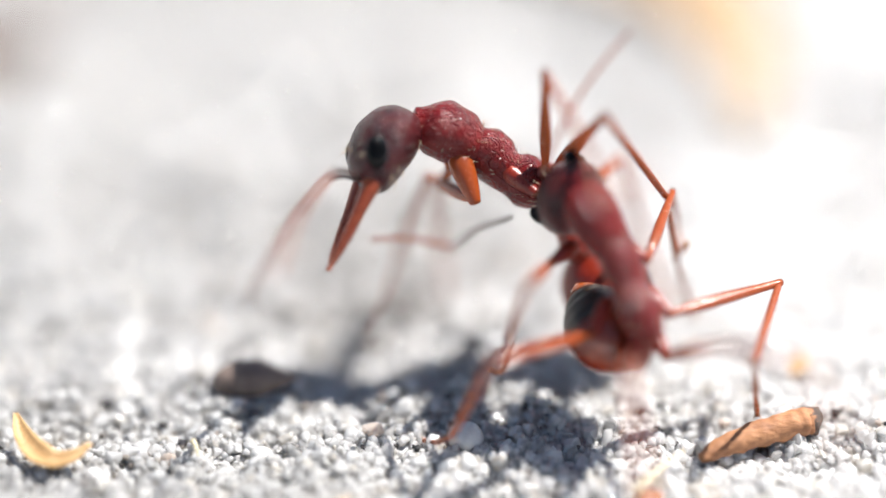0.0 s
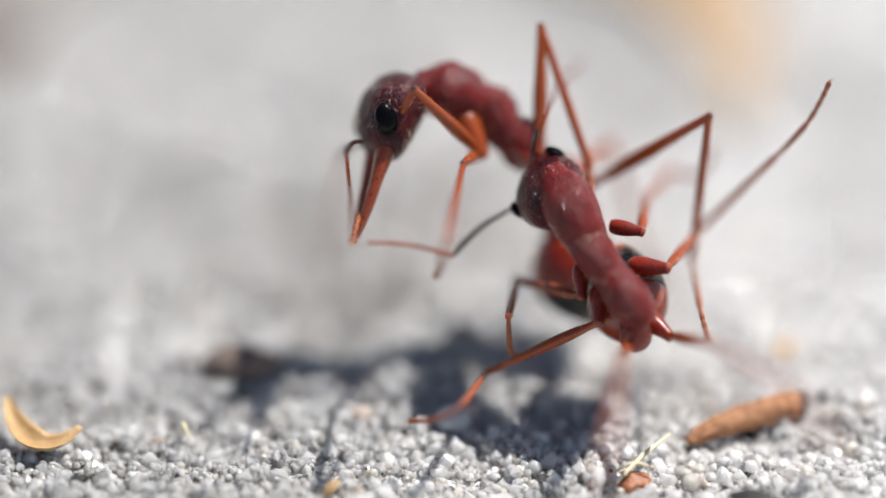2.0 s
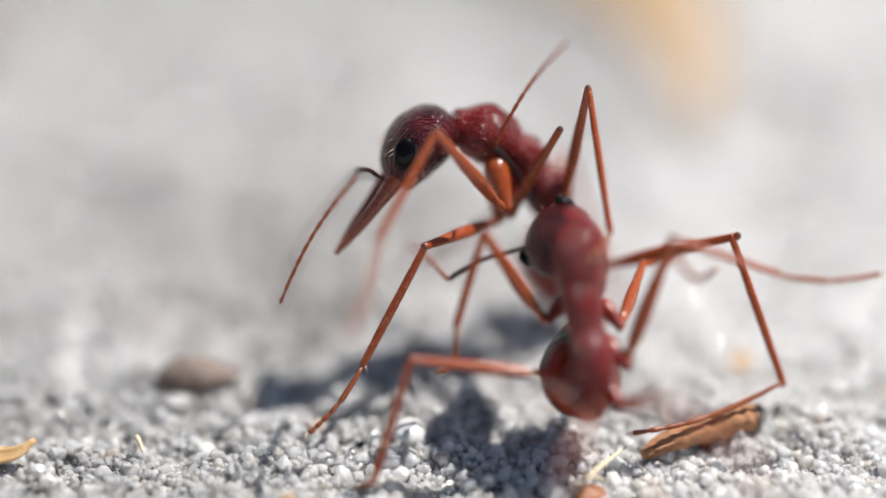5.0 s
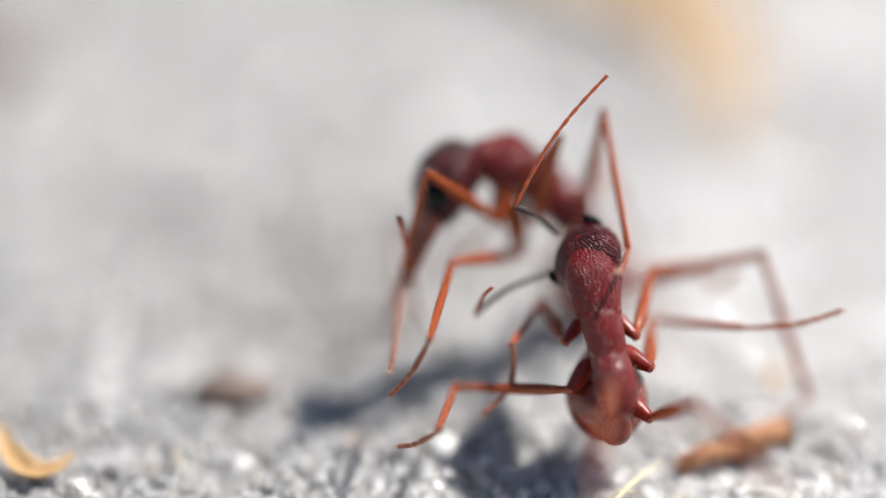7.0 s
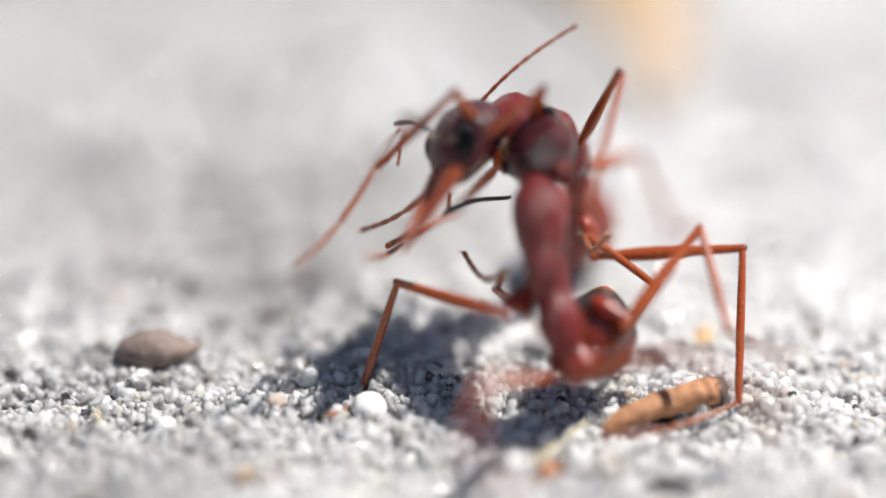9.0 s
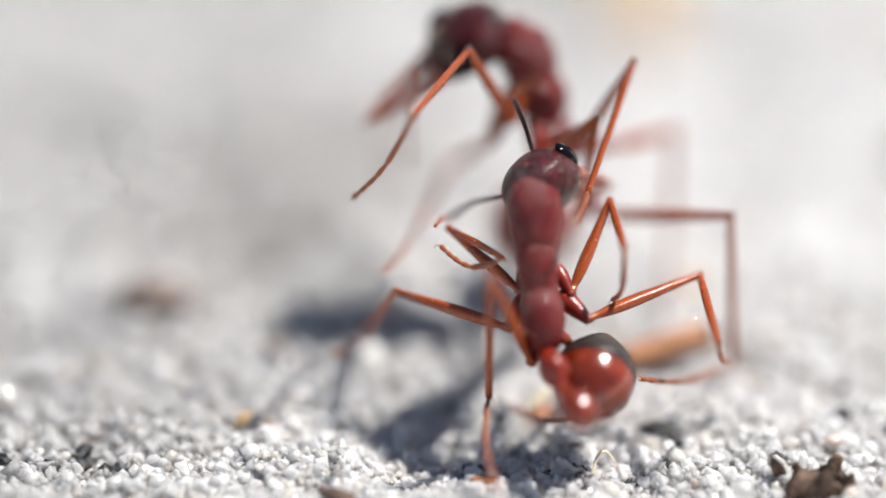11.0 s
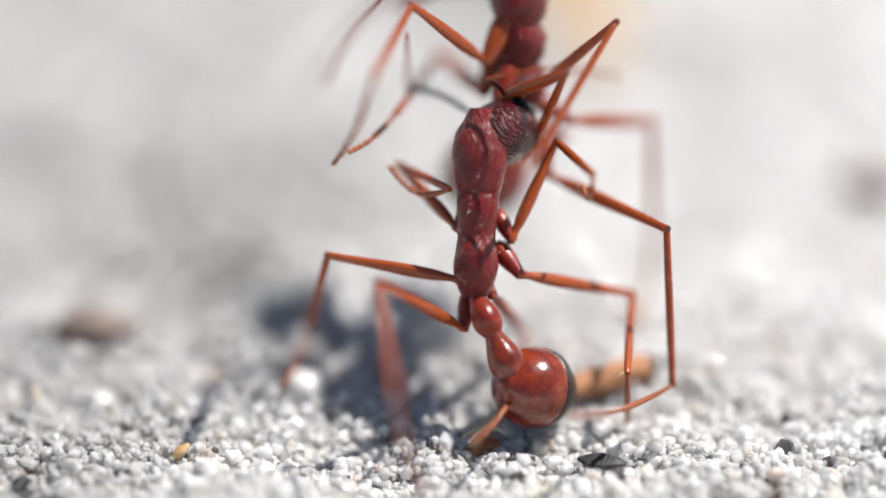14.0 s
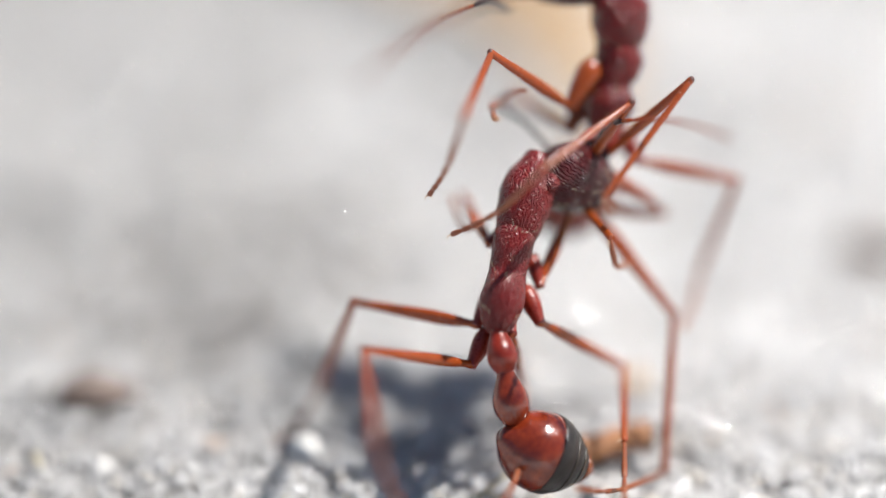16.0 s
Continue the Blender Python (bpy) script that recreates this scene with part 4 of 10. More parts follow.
    walk(near_ant['prothorax'], route([
        (0, 0.62, 4.96, 9.34, -26.1, -34.3, 129.3), (0.5, 0.6, 4.69, 8.92, -26, -35, 129.2), (1, 0.59, 4.74, 9.11, -24.1, -36, 125.9), (1.5, 0.39, 4.47, 8.95, -20.9, -37.6, 120.9),
        (2, -0.01, 4.48, 9.08, -22.3, -36.5, 123), (2.5, -0.35, 3.7, 8.02, -24.8, -35.1, 127.1), (3, 0.71, 3.6, 8.19, -18.2, -36.7, 116.7), (3.5, 1.35, 3.15, 8.04, -15.7, -40, 113),
        (4, 1.77, 2.87, 7.96, -9.9, -40.3, 104.3), (6.5, 1.19, 2.32, 8.21, -6.3, -39.1, 99.1), (7, 0.94, 2.05, 7.98, -9.8, -37, 104.1), (7.5, 1.05, 2.68, 7.48, -10.3, -39.5, 104.9),
        (8, 0.73, 3.4, 7.14, -11.5, -42.1, 106.7), (8.5, 1.77, 5.11, 7.17, -7.8, -42.6, 101.3), (10.8, 1.64, -1.78, 9.1, -3.4, -50.4, 94.8), (11, 1.64, -2.14, 9.1, -3, -51.2, 94.3),
        (11.5, 1.76, -2.02, 9.22, -5.6, -51, 98), (12, 1.71, -1.2, 8.61, -4.7, -51.2, 96.7), (12.5, 1.81, -0.98, 8.54, -3, -51.9, 94.4), (13, 2.05, -0.25, 8.88, -1.1, -51.6, 91.6),
        (13.5, 2.39, 1.68, 9.59, 0.4, -51.1, 89.4), (14, 1.73, 4.19, 9.84, 2.8, -54.7, 86.1), (14.5, 1.48, 3.12, 10, -1.9, -51.3, 92.7), (15, 1.5, 4.98, 9.31, 3.3, -43.3, 85.2),
        (15.5, 1.75, 4.54, 10.08, 4.1, -42, 84.1), (16, 3.4, 4.42, 11.3, 13.8, -38.8, 70),
    ]))
    walk(near_ant['head'], route([
        (0, -0.47, 6.53, 10.53, -53.3, 14.2, 105.3), (0.5, -0.61, 6.18, 10.04, -53.3, 14.2, 105.3), (1, -0.45, 6.26, 10.24, -53.3, 14.2, 105.3), (1.5, -0.41, 6.14, 10.12, -53.3, 14.2, 105.3),
        (2, -0.81, 6.15, 10.22, -53.3, 14.2, 105.3), (2.5, -1.4, 5.59, 9.39, -53.3, 14.2, 105.3), (3, 0.11, 5.31, 9.39, -53.3, 14.2, 105.3), (3.5, 0.88, 5.03, 9.38, -53.3, 14.2, 105.3),
        (4, 1.7, 4.65, 9.22, -53.3, 14.2, 105.3), (6.5, 1.64, 4.13, 9.58, -53.3, 14.2, 105.3), (7, 1.36, 3.93, 9.47, -53.3, 14.2, 105.3), (7.5, 1.06, 4.85, 9.28, -53.3, 14.2, 105.3),
        (8, 0.6, 5.92, 9.33, -53.3, 14.2, 105.3), (8.5, 2.65, 8.08, 10.18, -53.3, 14.2, 105.3), (10.8, 1.54, -0.47, 11.46, -49.7, 21.4, 61.8), (11, 1.57, -0.93, 11.4, -49.7, 21.4, 61.8),
        (11.5, 1.7, -0.72, 11.66, -49.7, 21.4, 61.8), (12, 1.53, 0.3, 11.33, -49.7, 21.4, 61.8), (12.5, 1.69, 0.64, 11.42, -49.7, 21.4, 61.8), (13, 2.44, 1.38, 11.76, -49.7, 21.4, 61.8),
        (13.5, 3.25, 2.97, 11.99, -49.7, 21.4, 61.8), (14, 2.41, 5.1, 11.98, -49.7, 21.4, 61.8), (14.5, 2.01, 4.43, 12.53, -54.8, 24.8, 55.5), (15, 2.71, 6.45, 11.68, -64.5, 29.7, 44.3),
        (15.5, 3.13, 6.34, 12.62, -68.7, 31.3, 39.7), (16, 5.28, 5.93, 13.47, -68.7, 31.3, 39.7),
    ]))
    walk(near_ant['petiole'], route([
        (0, 2.07, 2.27, 6.46, -89.6, 57.3, 138.8), (0.5, 2.34, 2.02, 6.18, -84.2, 56.4, 143.8), (1, 2.37, 2.08, 6.4, -81.5, 53.2, 140.8), (1.5, 2.41, 1.94, 6.28, -100.7, 51.6, 113.5),
        (2, 2.41, 2.08, 6.62, -120.5, 57.1, 111.6), (2.5, 1.95, 1.28, 5.46, -102.9, 52.1, 113), (3, 2.64, 1, 5.51, -95.8, 51.1, 116.5), (3.5, 2.5, 0.42, 5.07, -125.6, 57.4, 109.2),
        (4, 2.4, 0.02, 4.94, -129.6, 61.4, 112.4), (6.5, 2.11, -0.57, 5.3, -136.3, 62.2, 109.5), (7, 1.82, -0.86, 5.08, -144.7, 63, 105.9), (7.5, 1.78, -0.2, 4.49, 111.1, 52.7, 71.2),
        (8, 1.57, 0.59, 4.12, 81.5, 46.2, 65.3), (8.5, 2.71, 2.26, 4.18, 104.7, 52.4, 67.7), (10.8, 2.08, -4.41, 5.85, 33.3, 44, -39), (11, 2.01, -4.74, 5.83, 11.1, 23.3, -70.3),
        (11.5, 2.29, -4.6, 5.98, 10.8, 23.4, -70.3), (12, 2.5, -3.76, 5.37, 11.1, 23.4, -70.3), (12.5, 2.16, -3.56, 5.23, 32.8, 43.5, -39.8), (13, 2.38, -2.83, 5.56, 32.5, 43.3, -40.3),
        (13.5, 2.27, -0.92, 6.27, 26.6, 42.7, -50.1), (14, 1.57, 1.75, 6.4, 24.6, 45.4, -53.5), (14.5, 1.39, 0.53, 6.69, 25.3, 46.8, -52.4), (15, 1.12, 2.12, 6.23, 23.1, 50.1, -56.2),
        (15.5, 1.18, 1.53, 7.18, 21.2, 51.8, -59.3), (16, 2.6, 1.41, 8.48, 13.1, 55.1, -71.5),
    ]))
    walk(near_ant['postpetiole'], route([
        (0, 1.22, 3.01, 4.7, -24.3, 4.2, 115.8), (0.5, 1.4, 2.7, 4.44, -30.1, 9.6, 120.6), (1, 1.4, 2.87, 4.72, -25.8, 2.8, 118.7), (1.5, 1.9, 3.13, 4.64, -7.2, -23, 99.7),
        (2, 1.99, 3.13, 4.86, -6.6, -18.8, 98.7), (2.5, 1.45, 2.47, 3.81, -6.9, -23.3, 99.4), (3, 2.05, 2.18, 3.89, -8.8, -19.6, 101.7), (3.5, 2.13, 1.48, 3.31, -6.2, -16.2, 98),
        (4, 2.02, 0.95, 3.1, -7.9, -8.8, 99.4), (6.5, 1.78, 0.35, 3.45, -7.1, -7.1, 98.2), (7, 1.56, 0.05, 3.22, -5.7, -7.2, 96.6), (7.5, 2.2, 1, 2.83, 5.9, -20.9, 82.1),
        (8, 2.18, 1.91, 2.61, 7.9, -24.2, 79.2), (8.5, 3.19, 3.44, 2.52, 7.9, -16, 79.8), (9.65, 3.22, -0.96, 3.46, 45.1, 11.9, 30.5), (10.8, 3.25, -5.35, 4.4, 52.9, 57.6, -12.5),
        (11, 2.78, -6.89, 4.85, 18.7, 8.4, -60.3), (11.5, 3.06, -6.75, 4.99, 17.6, 8.5, -60.3), (12, 3.27, -5.91, 4.38, 17.3, 8.5, -60.3), (12.5, 3.32, -4.53, 3.78, 53.2, 57.8, -12.1),
        (13, 3.55, -3.81, 4.12, 48.8, 56.1, -17.9), (13.5, 3.26, -2.11, 4.85, 41.8, 57.8, -29.7), (14, 2.45, 0.56, 4.9, 35.5, 57.7, -39.2), (14.5, 2.25, -0.62, 5.16, 36.9, 58.8, -37.4),
        (15, 1.87, 1, 4.62, 32.5, 60.4, -44.5), (15.5, 1.84, 0.42, 5.54, 30.5, 62.4, -47.9), (16, 2.99, 0.26, 6.76, 19.8, 66.3, -63.6),
    ]))
    walk(near_ant['gaster'], route([
        (0, 1.07, 3.5, 4.28, -22.1, -24.6, 121.8), (0.5, 1.07, 3.18, 3.88, -19.2, -25, 117.3), (1, 1.1, 3.38, 4.32, -19.2, -25, 117.3), (1.5, 1.8, 3.51, 4.65, -5, -33.5, 97.1),
        (2, 1.93, 3.52, 4.77, -5.8, -34.4, 98.3), (2.5, 1.47, 2.86, 3.83, -11.6, -32.6, 106.6), (3, 1.9, 2.58, 3.88, -4.4, -30.2, 96.2), (3.5, 2.02, 1.85, 3.22, -2.2, -30.3, 93.1),
        (4, 1.92, 1.32, 2.87, -4.4, -30.1, 96.2), (6.5, 1.74, 0.72, 3.22, -7, -27.4, 99.8), (7, 1.59, 0.43, 2.99, -9.3, -27.2, 102.9), (7.5, 2.34, 1.37, 2.85, 0, -29, 90),
        (8, 2.39, 2.3, 2.7, 0, -30.1, 90), (8.5, 3.26, 3.83, 2.55, 7.9, -21.9, 79.4), (10.8, 4.13, -6.18, 2.27, 7.9, -39.4, 78.6), (11, 3.88, -6.8, 3.67, 8.2, -14.2, 78.2),
        (11.5, 4.17, -6.66, 3.81, 7.8, -14.3, 78.2), (12, 4.38, -5.82, 3.2, 8.1, -14.3, 78.2), (12.5, 4.11, -5.36, 1.76, 11.3, -35, 73.8), (13, 4.41, -4.83, 1.95, 16.1, -29.9, 66.9),
        (13.5, 3.81, -3.33, 3.23, 30.4, 9.9, 59.2), (14, 3.09, -0.86, 3, 49.7, 27.8, 47.4), (14.5, 2.76, -1.88, 3.19, 50, 25.5, 33.6), (15, 2.37, -0.44, 2.07, 49.5, 24.2, 23.3),
        (15.5, 2.19, -0.93, 2.96, 50.3, 27, 16.3), (16, 2.93, -1.09, 4.03, 50.8, 30.5, 10.3),
    ]))
    walk(far_ant['FL_coxa'], route([
        (0, -2, 0.9, 9.87, 13.4, -44.4, 118.3), (0.5, -1.89, 0.81, 10.15, 14.8, -34.6, 133.4), (1, -1.6, 1.45, 10.32, 14.1, -42.4, 122.4), (1.5, -1.04, 1.81, 10.37, 4.7, -47.1, 98.4),
        (2, -1.05, 1.89, 10.91, 14.6, -41.8, 124.7), (2.5, -2.68, 1.18, 9.69, 13.9, -43, 121.3), (3, 0.3, 1.28, 9.74, 7.9, -47.8, 103.9), (3.5, 0.93, 1.21, 9.47, 4.4, -49.5, 97.2),
        (4, 2.15, 1.02, 9.49, 10.1, -47.5, 108.4), (6.5, 1.55, 0.72, 9.11, 10.5, -46.7, 109.8), (7, 0.08, 1.38, 9.23, -9.4, -44.7, 71.4), (7.5, 1.24, 0.85, 8.7, 7.1, -48.2, 102.2),
        (8, 1.04, 0.83, 8.8, 4.8, -46.7, 98.6), (8.5, 3.61, 1.75, 9.36, -12.8, -38.1, 57.8), (10.8, 4.76, -0.94, 10.81, -6, -47, 79.3), (11, 4.51, -1.02, 10.98, -9.8, -46.2, 71.4),
        (11.5, 4.24, -0.73, 11.38, -10.5, -47.1, 70.5), (12, 4.46, -0.52, 11.64, -11.1, -47.1, 69.3), (12.5, 5.02, -0.2, 12.07, -9.3, -46.6, 72.7), (13, 5.63, 0.11, 12.5, -12.2, -46.9, 66.8),
        (13.5, 6.3, 0.79, 13.51, -10.9, -48, 70.4), (14, 6.11, 1.35, 14.41, -14.9, -41.9, 54.5), (14.5, 5.78, 1.5, 14.74, -14, -44.1, 59.6), (15, 6.97, 1.45, 14.54, -14.2, -44.2, 59.2),
        (15.5, 7.7, 1.72, 15.29, -15.8, -38.3, 47.1), (16, 10.07, 1.74, 15.41, -16.8, -43.1, 49.7),
    ]))
    walk(far_ant['FL_femur'], route([
        (0, -2, 0.9, 9.87, 56.1, 16.4, 115.6), (0.25, -1.94, 0.85, 10.01, 32.7, -34.9, 120.8), (0.5, -1.89, 0.81, 10.15, -51.3, -66.7, -166.3), (0.75, -1.75, 1.13, 10.23, -27.1, -56.5, -158.2),
        (1, -1.6, 1.45, 10.32, -5.5, -48.6, -145.9), (1.25, -1.32, 1.63, 10.34, -5.9, -25.3, -151.6), (1.5, -1.04, 1.81, 10.37, -8.6, -2.1, -156.9), (1.75, -1.04, 1.85, 10.64, -15.7, -26.5, -161.4),
        (2, -1.05, 1.89, 10.91, -22.8, -51.3, -163.1), (2.25, -1.87, 1.53, 10.3, -14.2, -42, -148.3), (2.5, -2.68, 1.18, 9.69, -3.9, -34.5, -133.7), (3, 0.3, 1.28, 9.74, -24.2, -39.7, -150.4),
        (3.5, 0.93, 1.21, 9.47, -18.7, -73.8, 170.5), (3.75, 1.54, 1.11, 9.48, -17.5, -65, -162.5), (4, 2.15, 1.02, 9.49, -9.4, -57.2, -141.5), (4.62, 1.99, 0.27, 9.81, 22.9, -57.3, -161.8),
        (5.25, 1.84, -0.49, 10.14, 51.5, -51.8, -178.1), (5.88, 1.69, -1.25, 10.46, 73.5, -42.8, 172.8), (6.5, 1.53, -2, 10.79, 90.9, -32.2, 169.2), (6.75, 0.81, -0.31, 10.01, 44.5, -45.3, -176.3),
        (7, 0.08, 1.38, 9.23, -10.1, -44.8, -151.9), (7.5, 1.24, 0.85, 8.7, -17.4, -37.5, 179.7), (8, 1.04, 0.83, 8.8, 2, -37.7, -176.1), (8.5, 3.61, 1.75, 9.36, -25.1, -55, -173.5),
        (9.07, 3.9, 1.08, 9.72, -22.3, -63.1, -159.2), (9.65, 4.18, 0.41, 10.09, -24.7, -71.4, -140.2), (10.23, 4.47, -0.27, 10.45, -41.8, -78.4, -106.8), (10.8, 4.76, -0.94, 10.81, -86.2, -80, -46.3),
        (11, 4.51, -1.02, 10.98, 30.7, -62.6, -145.7), (11.5, 4.24, -0.73, 11.38, 7.2, -70.3, -133.1), (12, 4.46, -0.52, 11.64, 15.9, -67.2, -136.1), (12.5, 5.02, -0.2, 12.07, 16.3, -67.1, -136.1),
        (13, 5.63, 0.11, 12.5, 12.7, -73, -141.9), (13.5, 6.3, 0.79, 13.51, 28.9, -68.7, -147.5), (14, 6.11, 1.35, 14.41, 56, -46.3, -159.7), (14.5, 5.78, 1.5, 14.74, 9.6, -62.7, -135.2),
        (15, 6.97, 1.45, 14.54, 66, -48.6, -167.9), (15.5, 7.7, 1.72, 15.29, -33.4, -75, -102.2), (15.75, 8.88, 1.73, 15.35, 40.1, -63.7, -156.3), (16, 10.07, 1.74, 15.41, 67.7, -42.9, -162.9),
    ]))
    walk(far_ant['FL_tibia'], route([
        (0, -4.21, 5.51, 8.37, -83.9, 68, 129.2), (0.25, -4.18, 4.61, 13.06, -57.2, 61.4, 124.5), (0.5, -3.94, 0.31, 15.04, -33.8, 56.3, 115.6), (0.75, -4.48, 0.04, 14.68, -44.5, 69.6, 135.9),
        (1, -4.52, -0.53, 14.32, -34.2, 83.5, 175.9), (1.25, -5.56, -0.66, 12.62, -119.8, 83.3, 86.2), (1.5, -5.94, -0.28, 10.57, -144, 75.3, 57.9), (1.75, -5.56, 0.33, 13.02, -68.8, 75.9, 123.1),
        (2, -4.23, 0.92, 15.06, -32.5, 63.1, 149.2), (2.25, -5.24, -0.54, 13.87, -38.2, 73.1, 165.1), (2.5, -5.72, -2, 12.71, -28.2, 83.2, -164), (3, -3.27, -0.74, 13.15, -58.4, 68.2, 137.1),
        (3.5, -0.54, 1.46, 14.58, -7.6, 47.3, 146.9), (3.75, -0.6, 0.44, 14.31, -7.3, 46.7, 176.3), (4, -0.1, -0.78, 13.97, -7.4, 46, -154.7), (4.62, -0.74, -0.64, 14.3, 18.3, 40.5, -132.1),
        (5.25, -1.46, -0.6, 14.33, 37.5, 29.2, -116.1), (5.88, -2.2, -0.75, 14.08, 51.4, 14.6, -106), (6.5, -2.9, -1.16, 13.63, 62.1, -1.6, -99.9), (6.75, -2.94, -0.55, 13.8, 53.4, 44.7, -106.6),
        (7, -3.25, -0.4, 12.99, -40.2, 78.9, 161.2), (7.5, -2.98, 0.88, 11.94, -46.3, 70.9, 124.3), (8, -3.16, 0.55, 12.06, 9.5, 80.6, -165.6), (8.5, 0.57, 1.4, 13.73, -31.6, 62.4, 137),
        (9.07, 1.65, 0.22, 14.48, -8.5, 48.7, 173.5), (9.65, 2.88, -0.69, 15.14, -2.2, 30.7, -165.1), (10.23, 4.16, -1.29, 15.67, -3.5, 12, -148.4), (10.8, 5.4, -1.61, 16.06, -10.1, -5.5, -131.5),
        (11, 2.49, -2.41, 15.71, 13.6, 4.4, -116.8), (11.5, 3.01, -2.04, 16.39, 2.4, 4.7, -126.1), (12, 2.97, -1.95, 16.55, 6.1, 2.9, -121.1), (12.5, 3.52, -1.64, 16.97, 6.3, 0, -121),
        (13, 4.4, -0.85, 17.59, 3.7, 6.1, -129.3), (13.5, 4.67, -0.25, 18.47, 10.1, -4.3, -121), (14, 2.65, 0.08, 18.26, 35.3, 6.9, -107.9), (14.5, 4.05, -0.21, 19.48, 4.4, -2.9, -126.9),
        (15, 3.52, 0.71, 18.54, 37.2, -0.7, -109.1), (15.5, 7.41, 0.37, 20.43, -8.5, -14.8, -132.5), (15.75, 6.72, 0.78, 20.13, 16.2, -3.6, -119.5), (16, 6.34, 0.59, 19.03, 42.7, 1, -103),
    ]))
    walk(far_ant['FL_tarsus'], route([
        (0, -5.59, 7.19, 2.99, 8, 3.9, -103.8), (0.25, -5.75, 6.89, 7.97, 4.7, -8.7, -96.8), (0.5, -5.33, 3.21, 10.22, -0.4, -20.7, -88.6), (0.75, -5.93, 1.45, 9.25, 1.7, 7.7, -92.2),
        (1, -5.17, -0.48, 8.56, 2.2, 36.2, -95.3), (1.25, -5.51, 0.02, 6.86, 0, 27.1, -87.3), (1.5, -5.16, 0.96, 4.96, -3.3, 18.4, -79.5), (1.75, -6.34, 1.51, 7.4, -1.4, 9.8, -87.8),
        (2, -6.48, 2.26, 9.89, 1.7, 1.6, -96.3), (2.25, -6.86, -0.11, 8.32, 0.2, 7.5, -91.8), (2.5, -6.38, -2.19, 6.96, -0.8, 13.5, -87.3), (3, -4.84, 0.72, 7.76, 1.2, 21.1, -93.8),
        (3.5, -3.83, 3.6, 10.32, 4.2, -1.4, -105.5), (3.75, -4.58, 0.7, 10.09, 3.5, -8, -102.6), (4, -3.75, -2.5, 9.8, 2.5, -14.5, -99.5), (4.62, -3.7, -3.91, 10.53, 4.9, 5.1, -102.6),
        (5.25, -3.68, -5.15, 11.5, 6.5, 24.9, -105.1), (5.88, -3.74, -6.15, 12.62, 7.2, 44.6, -107.6), (6.5, -3.9, -6.87, 13.79, 6.5, 64.4, -111.1), (6.75, -4.12, -4.5, 9.71, 5.9, 40.1, -102.9),
        (7, -4.31, -0.04, 7.3, 1.9, 16.1, -96.2), (7.5, -4.05, 2.44, 6.47, 2.2, 24, -96.4), (8, -4.08, 0.31, 6.35, 2.3, 5.7, -98.1), (8.5, -1.39, 3.23, 8.59, 7.5, 16.1, -115.6),
        (9.07, -2.15, 0.65, 10.12, 19.2, 26.2, -130.6), (9.65, -1.95, -1.97, 12.18, 28.6, 38.7, -144.8), (10.23, -0.67, -4.27, 14.46, 35.3, 52.8, -159.2), (10.8, 1.58, -5.94, 16.61, 36.4, 67.6, -177.5),
        (11, -0.12, -7.57, 15.27, 21.3, 59.6, 151.8), (11.5, -0.4, -6.71, 15.92, 18.1, 54.2, 147.2), (12, -0.02, -6.91, 16.26, 20.1, 53, 156.8), (12.5, 0.53, -6.61, 16.98, 19.3, 53.3, 153.2),
        (13, 0.75, -5.31, 16.98, 16.8, 51.3, 145.3), (13.5, 1.69, -5.2, 18.9, 12.4, 44.5, 133.5), (14, 0.89, -5.4, 17.57, 18.7, 65.5, 136.6), (14.5, 0.58, -4.84, 19.77, 17.6, 49.3, 151),
        (15, 1.63, -4.77, 18.61, 19, 59.9, 143.7), (15.5, 3.62, -3.76, 21.92, 15.7, 34.4, 155.8), (15.75, 3.87, -4.26, 20.49, 17.7, 48.9, 142.5), (16, 5.03, -5.05, 18.93, 13.3, 63.3, 124.2),
    ]))
